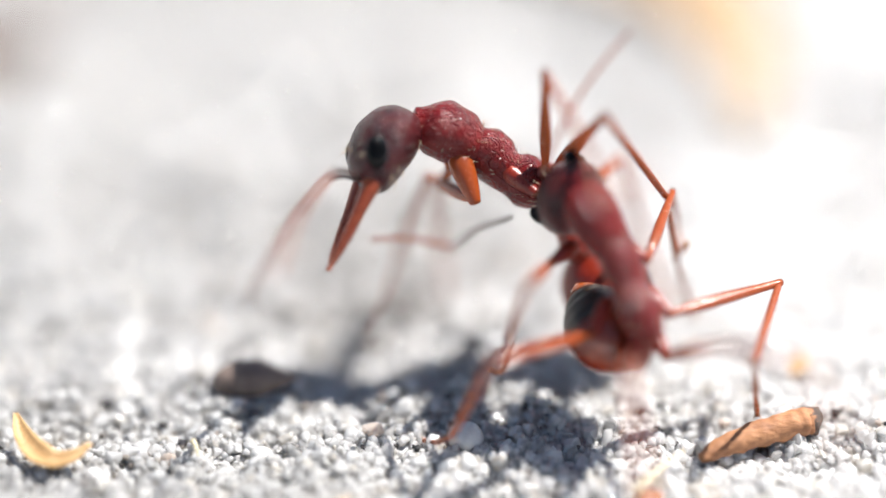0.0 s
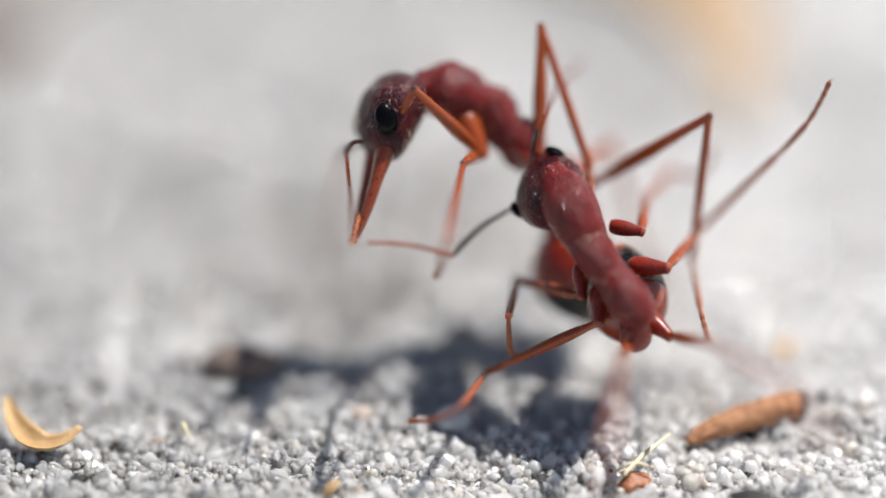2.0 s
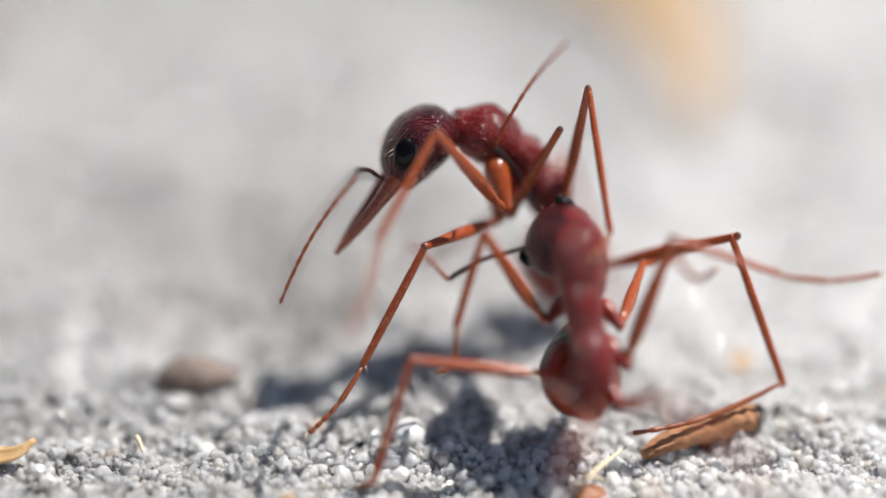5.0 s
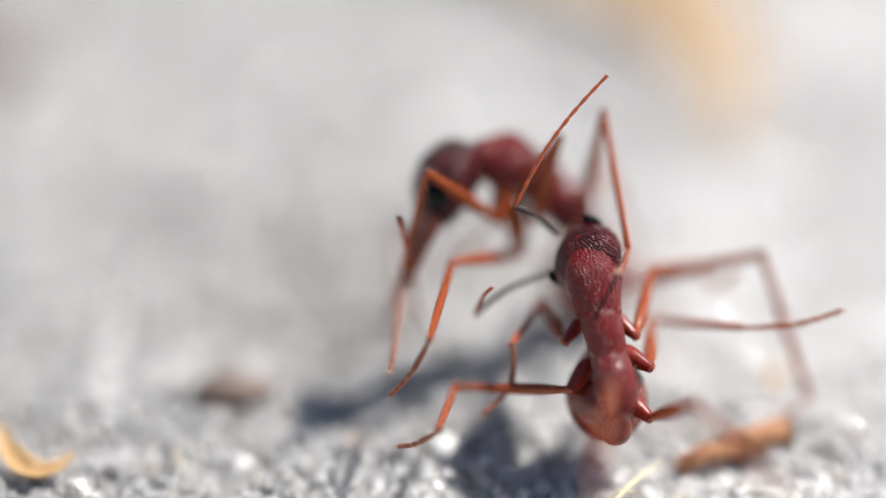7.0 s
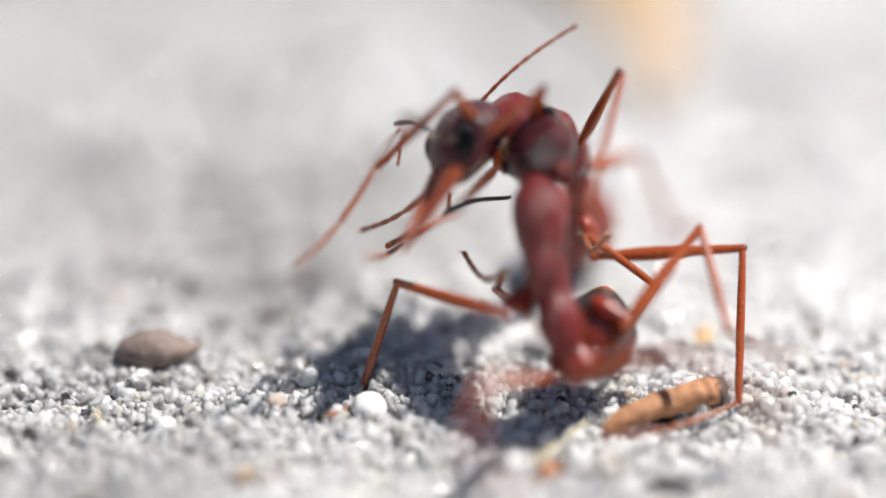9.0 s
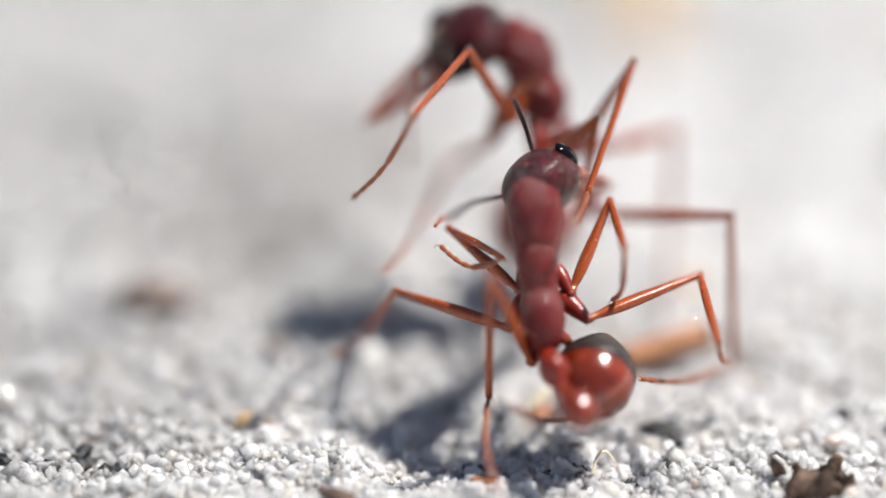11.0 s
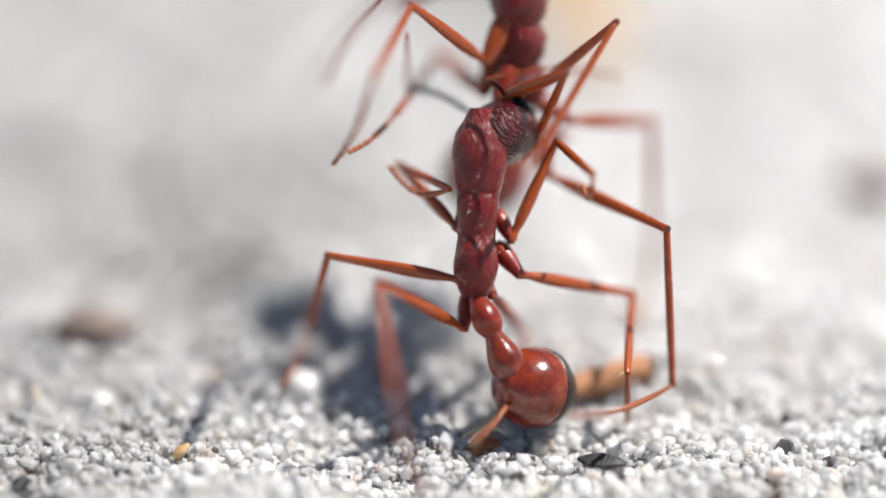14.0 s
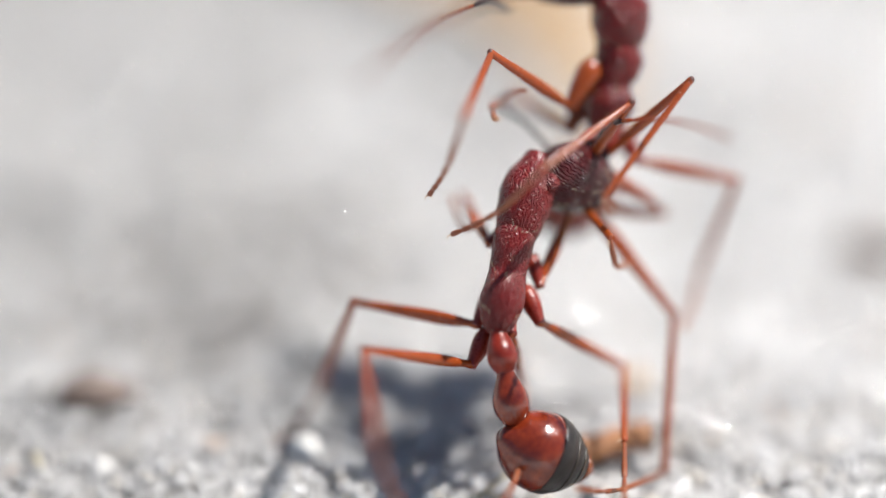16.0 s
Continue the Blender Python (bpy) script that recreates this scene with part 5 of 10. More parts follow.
    walk(far_ant['FR_coxa'], route([
        (0, -3.05, 3.03, 10.26, -0.3, -38.1, 89.4), (0.5, -2.28, 2.1, 9.2, 13.4, -39.4, 123), (1, -1.59, 2.74, 9.37, 14.1, -43.1, 121.7), (1.5, -0.77, 3.03, 9.31, 8.5, -47.3, 105.4),
        (2, -1.17, 3.32, 10.18, 14.1, -41.7, 123.1), (2.5, -1.35, 2.33, 8.52, 16.6, -36.2, 140.1), (3, 0.31, 2.23, 8.23, 7.4, -49.9, 102), (3.5, 1.07, 2.37, 8.3, 6.2, -50.1, 99.9),
        (4, 1.9, 2.11, 8.21, 6.5, -49.7, 100.6), (6.5, 1.43, 2, 7.38, 8.3, -49.6, 103.8), (7, 1.16, 1.89, 7.03, 7.1, -50.3, 101.3), (7.5, 1.65, 1.79, 7.19, 11, -49.1, 108.9),
        (8, 1.44, 1.77, 7.29, 9.6, -48.2, 107), (8.5, 3.62, 3.11, 8.52, -12.7, -38.1, 58), (10.8, 3.58, 0.02, 9.34, -15.4, -44.3, 55.8), (11, 3.58, -0.15, 9.36, -15.5, -45.2, 56.7),
        (11.5, 4.09, 0.07, 9.64, -11, -49.6, 71.4), (12, 4.55, 0.26, 9.86, -9.1, -50.3, 75.3), (12.5, 5.03, 0.46, 10.11, -7.9, -50.4, 77.4), (13, 5.37, 0.98, 10.88, -13.3, -48.6, 65.7),
        (13.5, 5.69, 1.49, 11.61, -14.3, -48.9, 64), (14, 5.99, 1.94, 12.34, -14.8, -47.5, 61.1), (14.5, 6.32, 2.38, 13.13, -8.6, -49.7, 75.8), (15, 7.56, 2.52, 13.23, -8.8, -49, 75),
        (15.5, 8.82, 2.49, 13.49, -8, -49.6, 76.9), (16, 10.09, 2.55, 13.68, -16.6, -46.8, 55.4),
    ]))
    walk(far_ant['FR_femur'], route([
        (0, -3.05, 3.03, 10.26, 18, 40.3, 101.2), (0.17, -2.79, 2.72, 9.91, 42.6, 18.8, 159.3), (0.33, -2.54, 2.41, 9.55, 39.3, -11.2, -155.4), (0.5, -2.28, 2.1, 9.2, 12.7, -28.2, -100.6),
        (1, -1.59, 2.74, 9.37, 44.7, -12.1, -130.5), (1.25, -1.18, 2.88, 9.34, 24.9, -23.6, -114.3), (1.5, -0.77, 3.03, 9.31, 1, -28.5, -93.7), (2, -1.17, 3.32, 10.18, 6.1, -25, -100.2),
        (2.25, -1.26, 2.83, 9.35, 39.7, -23.4, -123.5), (2.5, -1.35, 2.33, 8.52, 69.1, -10.9, -141.5), (2.75, -0.52, 2.28, 8.38, 64.7, -11.8, -136.1), (3, 0.31, 2.23, 8.23, 60.3, -12.3, -130.6),
        (3.25, 0.69, 2.3, 8.27, 33.3, -11.5, -130.2), (3.5, 1.07, 2.37, 8.3, 6.4, -10.6, -130.2), (3.75, 1.48, 2.24, 8.26, 35.7, -8.7, -132.5), (4, 1.9, 2.11, 8.21, 64.8, -6, -133.5),
        (4.62, 1.78, 2.08, 8, 62.8, -8.3, -133.1), (5.25, 1.67, 2.05, 7.79, 60.8, -10.6, -132.6), (5.88, 1.55, 2.03, 7.59, 58.7, -12.9, -132.1), (6.5, 1.43, 2, 7.38, 56.6, -15.2, -131.4),
        (7, 1.16, 1.89, 7.03, 59.1, -19.7, -133), (7.25, 1.4, 1.84, 7.11, 53.3, -19.4, -131.5), (7.5, 1.65, 1.79, 7.19, 47.5, -19, -130), (8, 1.44, 1.77, 7.29, 31.5, -23.5, -113.7),
        (8.25, 2.53, 2.44, 7.9, 77.8, -0.5, 179.5), (8.5, 3.62, 3.11, 8.52, 81.3, 49.8, 124.7), (10.8, 3.58, 0.02, 9.34, 60.2, 41.6, 120), (11, 3.58, -0.15, 9.36, 58.2, 40.8, 119.6),
        (11.5, 4.09, 0.07, 9.64, 59.5, 44.8, 121.9), (12, 4.55, 0.26, 9.86, 61.3, 48.7, 124.5), (12.5, 5.03, 0.46, 10.11, 64.1, 52.6, 128), (13, 5.37, 0.98, 10.88, 63.8, 37.4, 119.2),
        (13.5, 5.69, 1.49, 11.61, 72.1, 22.1, 115.4), (14, 5.99, 1.94, 12.34, 86.7, 6.4, 114.3), (14.5, 6.32, 2.38, 13.13, 104, -12, 115.4), (15, 7.56, 2.52, 13.23, 109.1, -4.8, 117.2),
        (15.5, 8.82, 2.49, 13.49, 114, 1.7, 119.4), (16, 10.09, 2.55, 13.68, 119, 7.7, 122),
    ]))
    walk(far_ant['FR_tibia'], route([
        (0, -3.79, 6.77, 7.03, -160.6, 62.6, 85.8), (0.17, -7.22, 4.4, 8.3, 6.7, 77.5, -104.8), (0.33, -7, 0.37, 10.52, 11.9, 37.8, -97.4), (0.5, -3.09, -2.23, 11.56, 11.2, -1.9, -94.9),
        (1, -4.77, -0.97, 10.42, 47.4, 20.9, -97.6), (1.25, -3.07, -1.29, 11.34, 24.5, 3.1, -101.2), (1.5, -1.06, -1.35, 11.69, 2, -14.6, -97.6), (2, -1.98, -1.14, 12.29, 5.6, 4.1, -97.2),
        (2.25, -3.79, -1, 11.34, 37, 8, -95), (2.5, -5.2, -0.73, 9.46, 68.7, 10.1, -91), (2.75, -4.05, -1.11, 9.4, 62.9, 55.6, -116.6), (3, -2.87, -1.48, 9.29, -45.1, 67.8, 120),
        (3.25, -2.47, -1.44, 9.26, -0.7, 63.2, -164.9), (3.5, -2.1, -1.39, 9.21, 9.1, 45.6, -122.5), (3.75, -1.85, -1.41, 9.01, 1.4, 59.7, -163.7), (4, -1.52, -1.5, 8.73, -28.8, 64.9, 134.3),
        (4.62, -1.6, -1.53, 8.73, 22, 63.6, -166.6), (5.25, -1.66, -1.56, 8.72, 46.6, 47, -133.2), (5.88, -1.72, -1.59, 8.71, 53.7, 26.3, -116.1), (6.5, -1.76, -1.62, 8.69, 53.9, 4.8, -103.2),
        (7, -2.05, -1.55, 8.71, 54, 2.8, -99.7), (7.25, -1.72, -1.69, 8.77, 48.9, 46.7, -131.8), (7.5, -1.39, -1.83, 8.82, -29.3, 64.6, 130), (8, -0.4, -2.43, 9.28, -34.5, 63.8, 112.3),
        (8.25, -2.47, 2.48, 7.95, 112.7, 48.4, -120.1), (8.5, 1.78, 5.77, 4.71, 139.3, -12, -123.9), (10.8, 1.72, 3.26, 6.02, 139.5, -3.6, -106.2), (11, 1.71, 3.14, 6.09, 139.9, -2.6, -104.8),
        (11.5, 2.21, 3.09, 6.12, 142.2, -3.3, -105.7), (12, 2.68, 2.98, 6.11, 144.5, -4.1, -106.5), (12.5, 3.16, 2.86, 6.14, 146.7, -4.9, -107.3), (13, 3.43, 4.45, 7.84, 134.4, -3.9, -107.9),
        (13.5, 3.7, 5.68, 9.74, 118, -2.9, -108.6), (14, 3.94, 6.47, 11.78, 96.8, -2.4, -109.1), (14.5, 4.22, 6.8, 14.17, 71.7, -1.7, -109.7), (15, 5.28, 6.95, 13.65, 73.1, -10.2, -106.6),
        (15.5, 6.37, 6.84, 13.34, 73.9, -18.1, -103.9), (16, 7.47, 6.75, 13.01, 74.2, -25.8, -101.2),
    ]))
    walk(far_ant['FR_tarsus'], route([
        (0, -3.58, 9.66, 1.45, 152.6, 57.3, -82.9), (0.17, -7.57, 3.08, 2.16, 162.6, 75.7, -88.5), (0.33, -7.64, -4.56, 6.67, -25.7, 85.5, 68.1), (0.5, -3.63, -8.49, 11.77, -8.3, 67, 70.3),
        (1, -5.55, -6.8, 8.17, 14.4, 76.8, 116), (1.25, -4.29, -7.45, 11, 8.2, 59.3, 111.2), (1.5, -1.86, -7.39, 13.28, 5.9, 41.8, 110.4), (2, -2.77, -7.36, 11.84, 4.4, 54.6, 103),
        (2.25, -4.33, -7.21, 10.47, 10, 71.3, 114.7), (2.5, -5.31, -6.92, 8.37, 73.7, 84.3, -175.7), (2.75, -5.63, -4.29, 4.21, 58.4, 64.8, -153.9), (3, -4.06, 0.58, 3.47, 38.9, 48.1, -133.6),
        (3.25, -5.21, -2.18, 3.64, 26.9, 51, -175.9), (3.5, -4.47, -5.09, 4.72, 15.1, 47.9, 141.9), (3.75, -4.9, -2.3, 3.58, 54.9, 39.7, -155.6), (4, -3.38, 0.41, 3.03, 67.9, 12.5, -115.5),
        (4.62, -4.31, -2.18, 3.09, 69.4, 28.8, -131.4), (5.25, -4.6, -4.69, 4.12, 65, 44.7, -150.5), (5.88, -4.19, -6.66, 5.92, 49.5, 57.9, -179.2), (6.5, -3.19, -7.72, 8.16, 17.6, 62.9, 136.4),
        (7, -3.11, -7.74, 8.4, 24.5, 61, 160.4), (7.25, -4.59, -4.91, 4.19, 59.6, 38.1, -142.8), (7.5, -3.13, 0.24, 3.14, 61.1, 6.5, -112.9), (8, -1.45, 0.14, 3.64, 39.4, -6.8, -113.1),
        (8.25, -4.56, -1.13, 3.25, 23.3, -16, -115.6), (8.5, -1.65, 0.66, 6.01, 6.6, -25.6, -115.3), (10.8, -0.03, -2.77, 6.41, 6.2, 0.5, -113.3), (11, 0.11, -2.94, 6.37, 6.3, 3.2, -113.4),
        (11.5, 0.51, -2.96, 6.48, 6.8, 5.4, -115), (12, 0.9, -3.04, 6.56, 7.2, 7.4, -116.4), (12.5, 1.29, -3.13, 6.68, 7.8, 9.6, -118.1), (13, 1.5, -1.52, 8.26, 8.1, 6.7, -120),
        (13.5, 1.7, -0.27, 10.05, 8.4, 4.1, -122.1), (14, 1.89, 0.53, 12.04, 8.7, 1.1, -123.9), (14.5, 2.1, 0.88, 14.36, 9.1, -1.4, -126.1), (15, 3.51, 1.02, 14.76, 5.7, -11, -112),
        (15.5, 4.94, 1.04, 15.29, 2.5, -18.1, -99.3), (16, 6.36, 1.19, 15.74, -1, -23.6, -86.3),
    ]))
    walk(far_ant['ML_coxa'], route([
        (0, 0.77, 1.34, 10.06, 15.1, -24.6, 146.8), (0.5, 0.49, 0.72, 9.74, 15, -24.1, 146.5), (1, 0.92, 1.55, 9.79, 15.6, -33, 139.2), (1.5, 1.61, 2.14, 9.54, 14.3, -40.8, 124.7),
        (2, 1.34, 1.89, 10.13, 15.9, -36, 136.6), (2.5, 0.23, 1.49, 9.35, 15.8, -30.9, 143.3), (2.75, 0.46, 1.78, 9.54, 0.3, -29.6, 100.9), (3, 0.7, 2.07, 9.72, -12.6, -37.7, 57.9),
        (3.5, 1.59, 2.4, 9.98, -11.7, -34.7, 58.4), (4, 2.55, 1.68, 9.4, -10, -40.6, 67.4), (6.5, 1.83, 1.76, 8.15, -10.4, -43.7, 68.4), (7, 1.82, 2.29, 8.66, -8.3, -37.9, 70.5),
        (7.5, 1.78, 1.81, 8.42, -11.2, -41.6, 65), (8, 1.7, 1.66, 8.29, -12.3, -39.3, 60.1), (8.5, 4.28, 3.77, 9.66, -14.5, 3, 18.9), (10.8, 5.83, -1.32, 9.79, -4.2, -42.8, 81.6),
        (11, 5.71, -1.95, 9.21, -5.3, -47.6, 80.8), (11.5, 5.71, -1.41, 10.07, -2.7, -47.1, 85.2), (12, 5.92, -1.23, 10.51, -1.5, -46.5, 87.2), (12.5, 6.08, -1.19, 10.49, -4.6, -47.1, 81.8),
        (13, 6.56, -0.88, 10.92, -8.5, -47.7, 75), (13.5, 7.5, -0.34, 11.7, -4.3, -49.7, 83), (14, 6.64, 0.61, 12.85, -13.7, -41.4, 57.8), (14.5, 6.05, 0.62, 12.96, -14.4, -43, 57.4),
        (15, 7.5, 1.24, 13.75, -12.2, -36.9, 58.6), (15.5, 9.68, 0.64, 13.47, 5.9, -46.5, 100.7), (16, 10.6, 0.2, 12.94, -15, -48.4, 61.7),
    ]))
    walk(far_ant['ML_femur'], route([
        (0, 0.77, 1.34, 10.06, -159.1, 42.9, 72.4), (0.5, 0.49, 0.72, 9.74, -159, 39.6, 71), (1, 0.92, 1.55, 9.79, -162.6, 42.9, 72.2), (1.17, 1.15, 1.75, 9.71, -114.2, 47.8, 68.9),
        (1.33, 1.38, 1.94, 9.62, -60.7, 52.7, 72.5), (1.5, 1.61, 2.14, 9.54, -2.9, 53.5, 81.4), (1.67, 1.52, 2.06, 9.74, -57.6, 53.9, 84.2), (1.83, 1.43, 1.97, 9.93, -113.6, 55.4, 85.2),
        (2, 1.34, 1.89, 10.13, -171.9, 56.8, 83.5), (2.17, 0.97, 1.76, 9.87, -91.6, 41.9, 125.4), (2.33, 0.6, 1.62, 9.61, -44.2, 11.5, 124.7), (2.5, 0.23, 1.49, 9.35, 2.9, -8.9, 102),
        (2.75, 0.46, 1.78, 9.54, 13.3, -49.5, 76.2), (3, 0.7, 2.07, 9.72, 92, -66.6, -14.6), (3.17, 1, 2.18, 9.81, 164, -73.3, -33.2), (3.33, 1.29, 2.29, 9.89, -118.2, -68.7, -57.9),
        (3.5, 1.59, 2.4, 9.98, -65.2, -59.6, -56.3), (3.67, 1.91, 2.16, 9.79, -120.8, -70.2, -54.7), (3.83, 2.23, 1.92, 9.59, 153.8, -73.2, -22), (4, 2.55, 1.68, 9.4, 86.3, -63.9, -7.8),
        (6.5, 1.83, 1.76, 8.15, 49, -54.9, 56.7), (6.75, 1.83, 2.02, 8.41, 89.5, -72.6, 48), (7, 1.82, 2.29, 8.66, -170.9, -75.5, -21.1), (7.5, 1.78, 1.81, 8.42, 102.4, -79.4, 6.8),
        (8, 1.7, 1.66, 8.29, 41.6, -76.8, 83.5), (8.25, 2.99, 2.71, 8.97, -111.1, -87.2, -75.7), (8.5, 4.28, 3.77, 9.66, -89.3, -71.7, -49.2), (9.07, 4.67, 2.5, 9.69, -82.4, -65.4, -62.2),
        (9.65, 5.05, 1.23, 9.72, -79.7, -58.7, -71.2), (10.23, 5.44, -0.05, 9.76, -79.1, -51.9, -78.2), (10.8, 5.83, -1.32, 9.79, -79.8, -45.1, -84.3), (10.9, 5.77, -1.64, 9.5, -38.1, -39.3, -59.2),
        (11, 5.71, -1.95, 9.21, 3.8, -47.5, -34.9), (11.5, 5.71, -1.41, 10.07, 7.6, -47.4, -34.7), (12, 5.92, -1.23, 10.51, -0.3, -48.5, -33), (12.5, 6.08, -1.19, 10.49, 7, -41.8, -35.3),
        (13, 6.56, -0.88, 10.92, 9.8, -36.1, -44.1), (13.5, 7.5, -0.34, 11.7, -24.2, -42.2, -47.8), (14, 6.64, 0.61, 12.85, 5.5, -35.8, -38.9), (14.5, 6.05, 0.62, 12.96, 10.9, -34.8, -45.4),
        (14.75, 6.78, 0.93, 13.36, -25, -30.3, -57.5), (15, 7.5, 1.24, 13.75, -60.8, -32.7, -70.3), (15.5, 9.68, 0.64, 13.47, -58.4, -55.8, -77.5), (16, 10.6, 0.2, 12.94, -98.1, -59.8, -28.4),
    ]))
    walk(far_ant['ML_tibia'], route([
        (0, 1.87, 4.83, 6.66, -163.8, 20.2, 63.6), (0.5, 1.74, 4.36, 6.55, -163.2, 17.3, 62.4), (1, 2.03, 5.04, 6.39, -166.2, 23.1, 65.7), (1.17, 2.36, 4.88, 6, -117.3, 32.8, 61.7),
        (1.33, 2.29, 4.84, 5.65, -62.3, 41.6, 68.6), (1.5, 2.06, 5.09, 5.52, -2.2, 41.7, 82.5), (1.67, 1.82, 4.99, 5.7, -61.4, 41.1, 79), (1.83, 1.67, 4.8, 5.82, -118.9, 38.5, 77.9),
        (2, 1.65, 4.61, 5.94, -174.5, 36.4, 80), (2.17, -1.18, 4.79, 6.53, -133, 48.7, 66.5), (2.33, -2.19, 5.65, 8.61, -78.7, 64.3, 70.8), (2.5, -0.8, 6.32, 10.12, 7.4, 67.5, 109.3),
        (2.75, 1.24, 4.93, 13.34, 30.9, 62.4, 116.6), (3, 2.62, 1.57, 14.31, 49.5, 56.6, 118.7), (3.17, 2.2, 1.39, 14.59, 51.3, 56.3, 120.2), (3.33, 2.26, 0.75, 14.55, 53, 56, 121.7),
        (3.5, 2.99, 0.3, 14.29, 54.7, 55.7, 123.2), (3.67, 2.89, 0.77, 14.49, 56.8, 56.4, 125.6), (3.83, 3.57, 1.38, 14.38, 59, 57, 128), (4, 4.73, 1.38, 13.89, 61.3, 57.6, 130.6),
        (6.5, 3.41, 4.16, 12.24, 49, 54.1, 142.7), (6.75, 2.83, 3.14, 13.18, 22.7, 54.6, 153.9), (7, 2.99, 1.84, 13.5, -4.3, 58, 164), (7.5, 2.69, 1.92, 13.34, 16.5, 51, 122.3),
        (8, 1.83, 2.8, 13.16, 23.6, 67.7, 146.3), (8.25, 3.05, 2.48, 13.97, 4.3, 45.8, 178), (8.5, 5.3, 2.58, 14.41, -22, 32.7, -150.8), (9.07, 5.64, 0.65, 14.24, -31.1, 39, -165.7),
        (9.65, 5.89, -1.23, 14, -42.8, 42.9, 177), (10.23, 6.07, -3.07, 13.69, -56.1, 44, 158.3), (10.8, 6.18, -4.83, 13.34, -69, 41.9, 139.9), (10.9, 7.75, -4.96, 12.66, -110.7, 59.5, 160.7),
        (11, 8.48, -3.89, 12.9, 165.5, 79.7, 133.6), (11.5, 8.49, -3.33, 13.75, 142.8, 81.5, 114), (12, 8.7, -3.03, 14.26, -178.7, 80.1, 148.1), (12.5, 9.13, -3.35, 13.82, 161.4, 73.4, 131.4),
        (13, 9.46, -3.69, 13.86, 154.2, 71.5, 117), (13.5, 9.99, -3.08, 15.06, -141.6, 60.8, 150.1), (14, 9.79, -1.93, 15.78, 168.7, 66.8, 133.9), (14.5, 8.93, -2.3, 15.82, 150.7, 71.5, 112.9),
        (14.75, 9.09, -2.71, 15.88, -68.2, 54.8, -121.6), (15, 8.91, -2.72, 16.45, -47.7, 6.8, -121.8), (15.5, 10.29, -2.1, 17.6, -29.1, 10.1, -136.4), (16, 12.81, -1, 17.26, -30.1, 6.6, -131.6),
    ]))
    walk(far_ant['ML_tarsus'], route([
        (0, 4.48, 10.08, 4.51, -5.1, 18.3, 70.2), (0.5, 4.49, 9.64, 4.69, -5.4, 15.6, 69.1), (1, 4.39, 10.27, 3.93, 1.3, 18.6, 95), (1.17, 4.84, 9.5, 2.62, -1.5, 13.9, 86.9),
        (1.33, 3.99, 9.18, 1.5, -3.6, 8.9, 79.1), (1.5, 2.67, 9.71, 1.38, -4.9, 3.7, 71.6), (1.67, 2.72, 9.61, 1.6, -4.8, 8.4, 71.9), (1.83, 2.69, 9.57, 1.93, -4.7, 13, 72.2),
        (2, 2.52, 9.56, 2.24, -4.6, 17.7, 72.5), (2.17, 0.46, 8.57, 1.84, -2.8, 20.1, 80.6), (2.33, -1.3, 8.21, 2.99, -0.6, 22.3, 88.9), (2.5, -1.59, 8.58, 4.36, 2, 24.1, 97.4),
        (2.75, -0.05, 7.51, 7.81, 4.5, 40.8, 120.2), (3, 0.97, 4.58, 9.1, 18.9, 54.8, 152.4), (3.17, 0.46, 4.38, 9.4, 7.9, 34.7, 134.4), (3.33, 0.42, 3.72, 9.38, 5.2, 13.3, 123.2),
        (3.5, 1.07, 3.24, 9.14, 6.7, -8.2, 113.1), (3.67, 0.88, 3.58, 9.29, 6.1, 4.4, 127.5), (3.83, 1.48, 4.05, 9.14, 8.7, 16.7, 142.4), (4, 2.56, 3.92, 8.62, 15, 27.8, 159.2),
        (6.5, 0.5, 6.37, 7.19, 16.9, 48.8, 148.5), (6.75, -0.42, 4.73, 8.09, 15, 47.6, 142.1), (7, -0.19, 2.75, 8.21, 13.4, 46.3, 136), (7.5, 0.59, 5.24, 8.49, 23.2, 53, 171.7),
        (8, -0.14, 4.11, 7.38, 6.9, 60.5, 108.6), (8.25, -1.29, 2.63, 9.49, 9.2, 54.8, 116.2), (8.5, 0.72, 0.02, 11.03, 10.1, 48.9, 122.6), (9.07, 0.94, -0.54, 10.31, 15.7, 44.8, 144.7),
        (9.65, 1.33, -1, 9.75, 18.5, 39.7, 164.7), (10.23, 1.9, -1.41, 9.36, 18.8, 34.2, -177.1), (10.8, 2.62, -1.84, 9.17, 17.2, 28.8, -159.9), (10.9, 4.76, -3.91, 7.29, 11, 34.5, 149.1),
        (11, 7.71, -3.08, 6.76, 1.7, 33.9, 96), (11.5, 8.12, -2.49, 7.58, 2.3, 47.7, 97.4), (12, 7.78, -2.46, 8.11, 0.6, 38.2, 91.9), (12.5, 7.95, -2.02, 7.84, 1.8, 38, 96.3),
        (13, 8.56, -1.93, 7.94, 0.5, 33.6, 91.9), (13.5, 7.35, -1.56, 9.62, 7.8, 45.2, 116), (14, 8.09, -0.16, 10.04, 2.1, 33.3, 97.6), (14.5, 8.17, -0.48, 9.9, 1.7, 33.7, 96.3),
        (14.75, 7.21, -5.77, 10.78, 2.1, 35.9, 97.4), (15, 5.65, -7.99, 15.71, 2.5, 38.1, 98.6), (15.5, 5.84, -6.34, 16.51, 19.6, 52.9, 155.1), (16, 8.7, -5.63, 16.54, 17.5, 46, 154.1),
    ]))
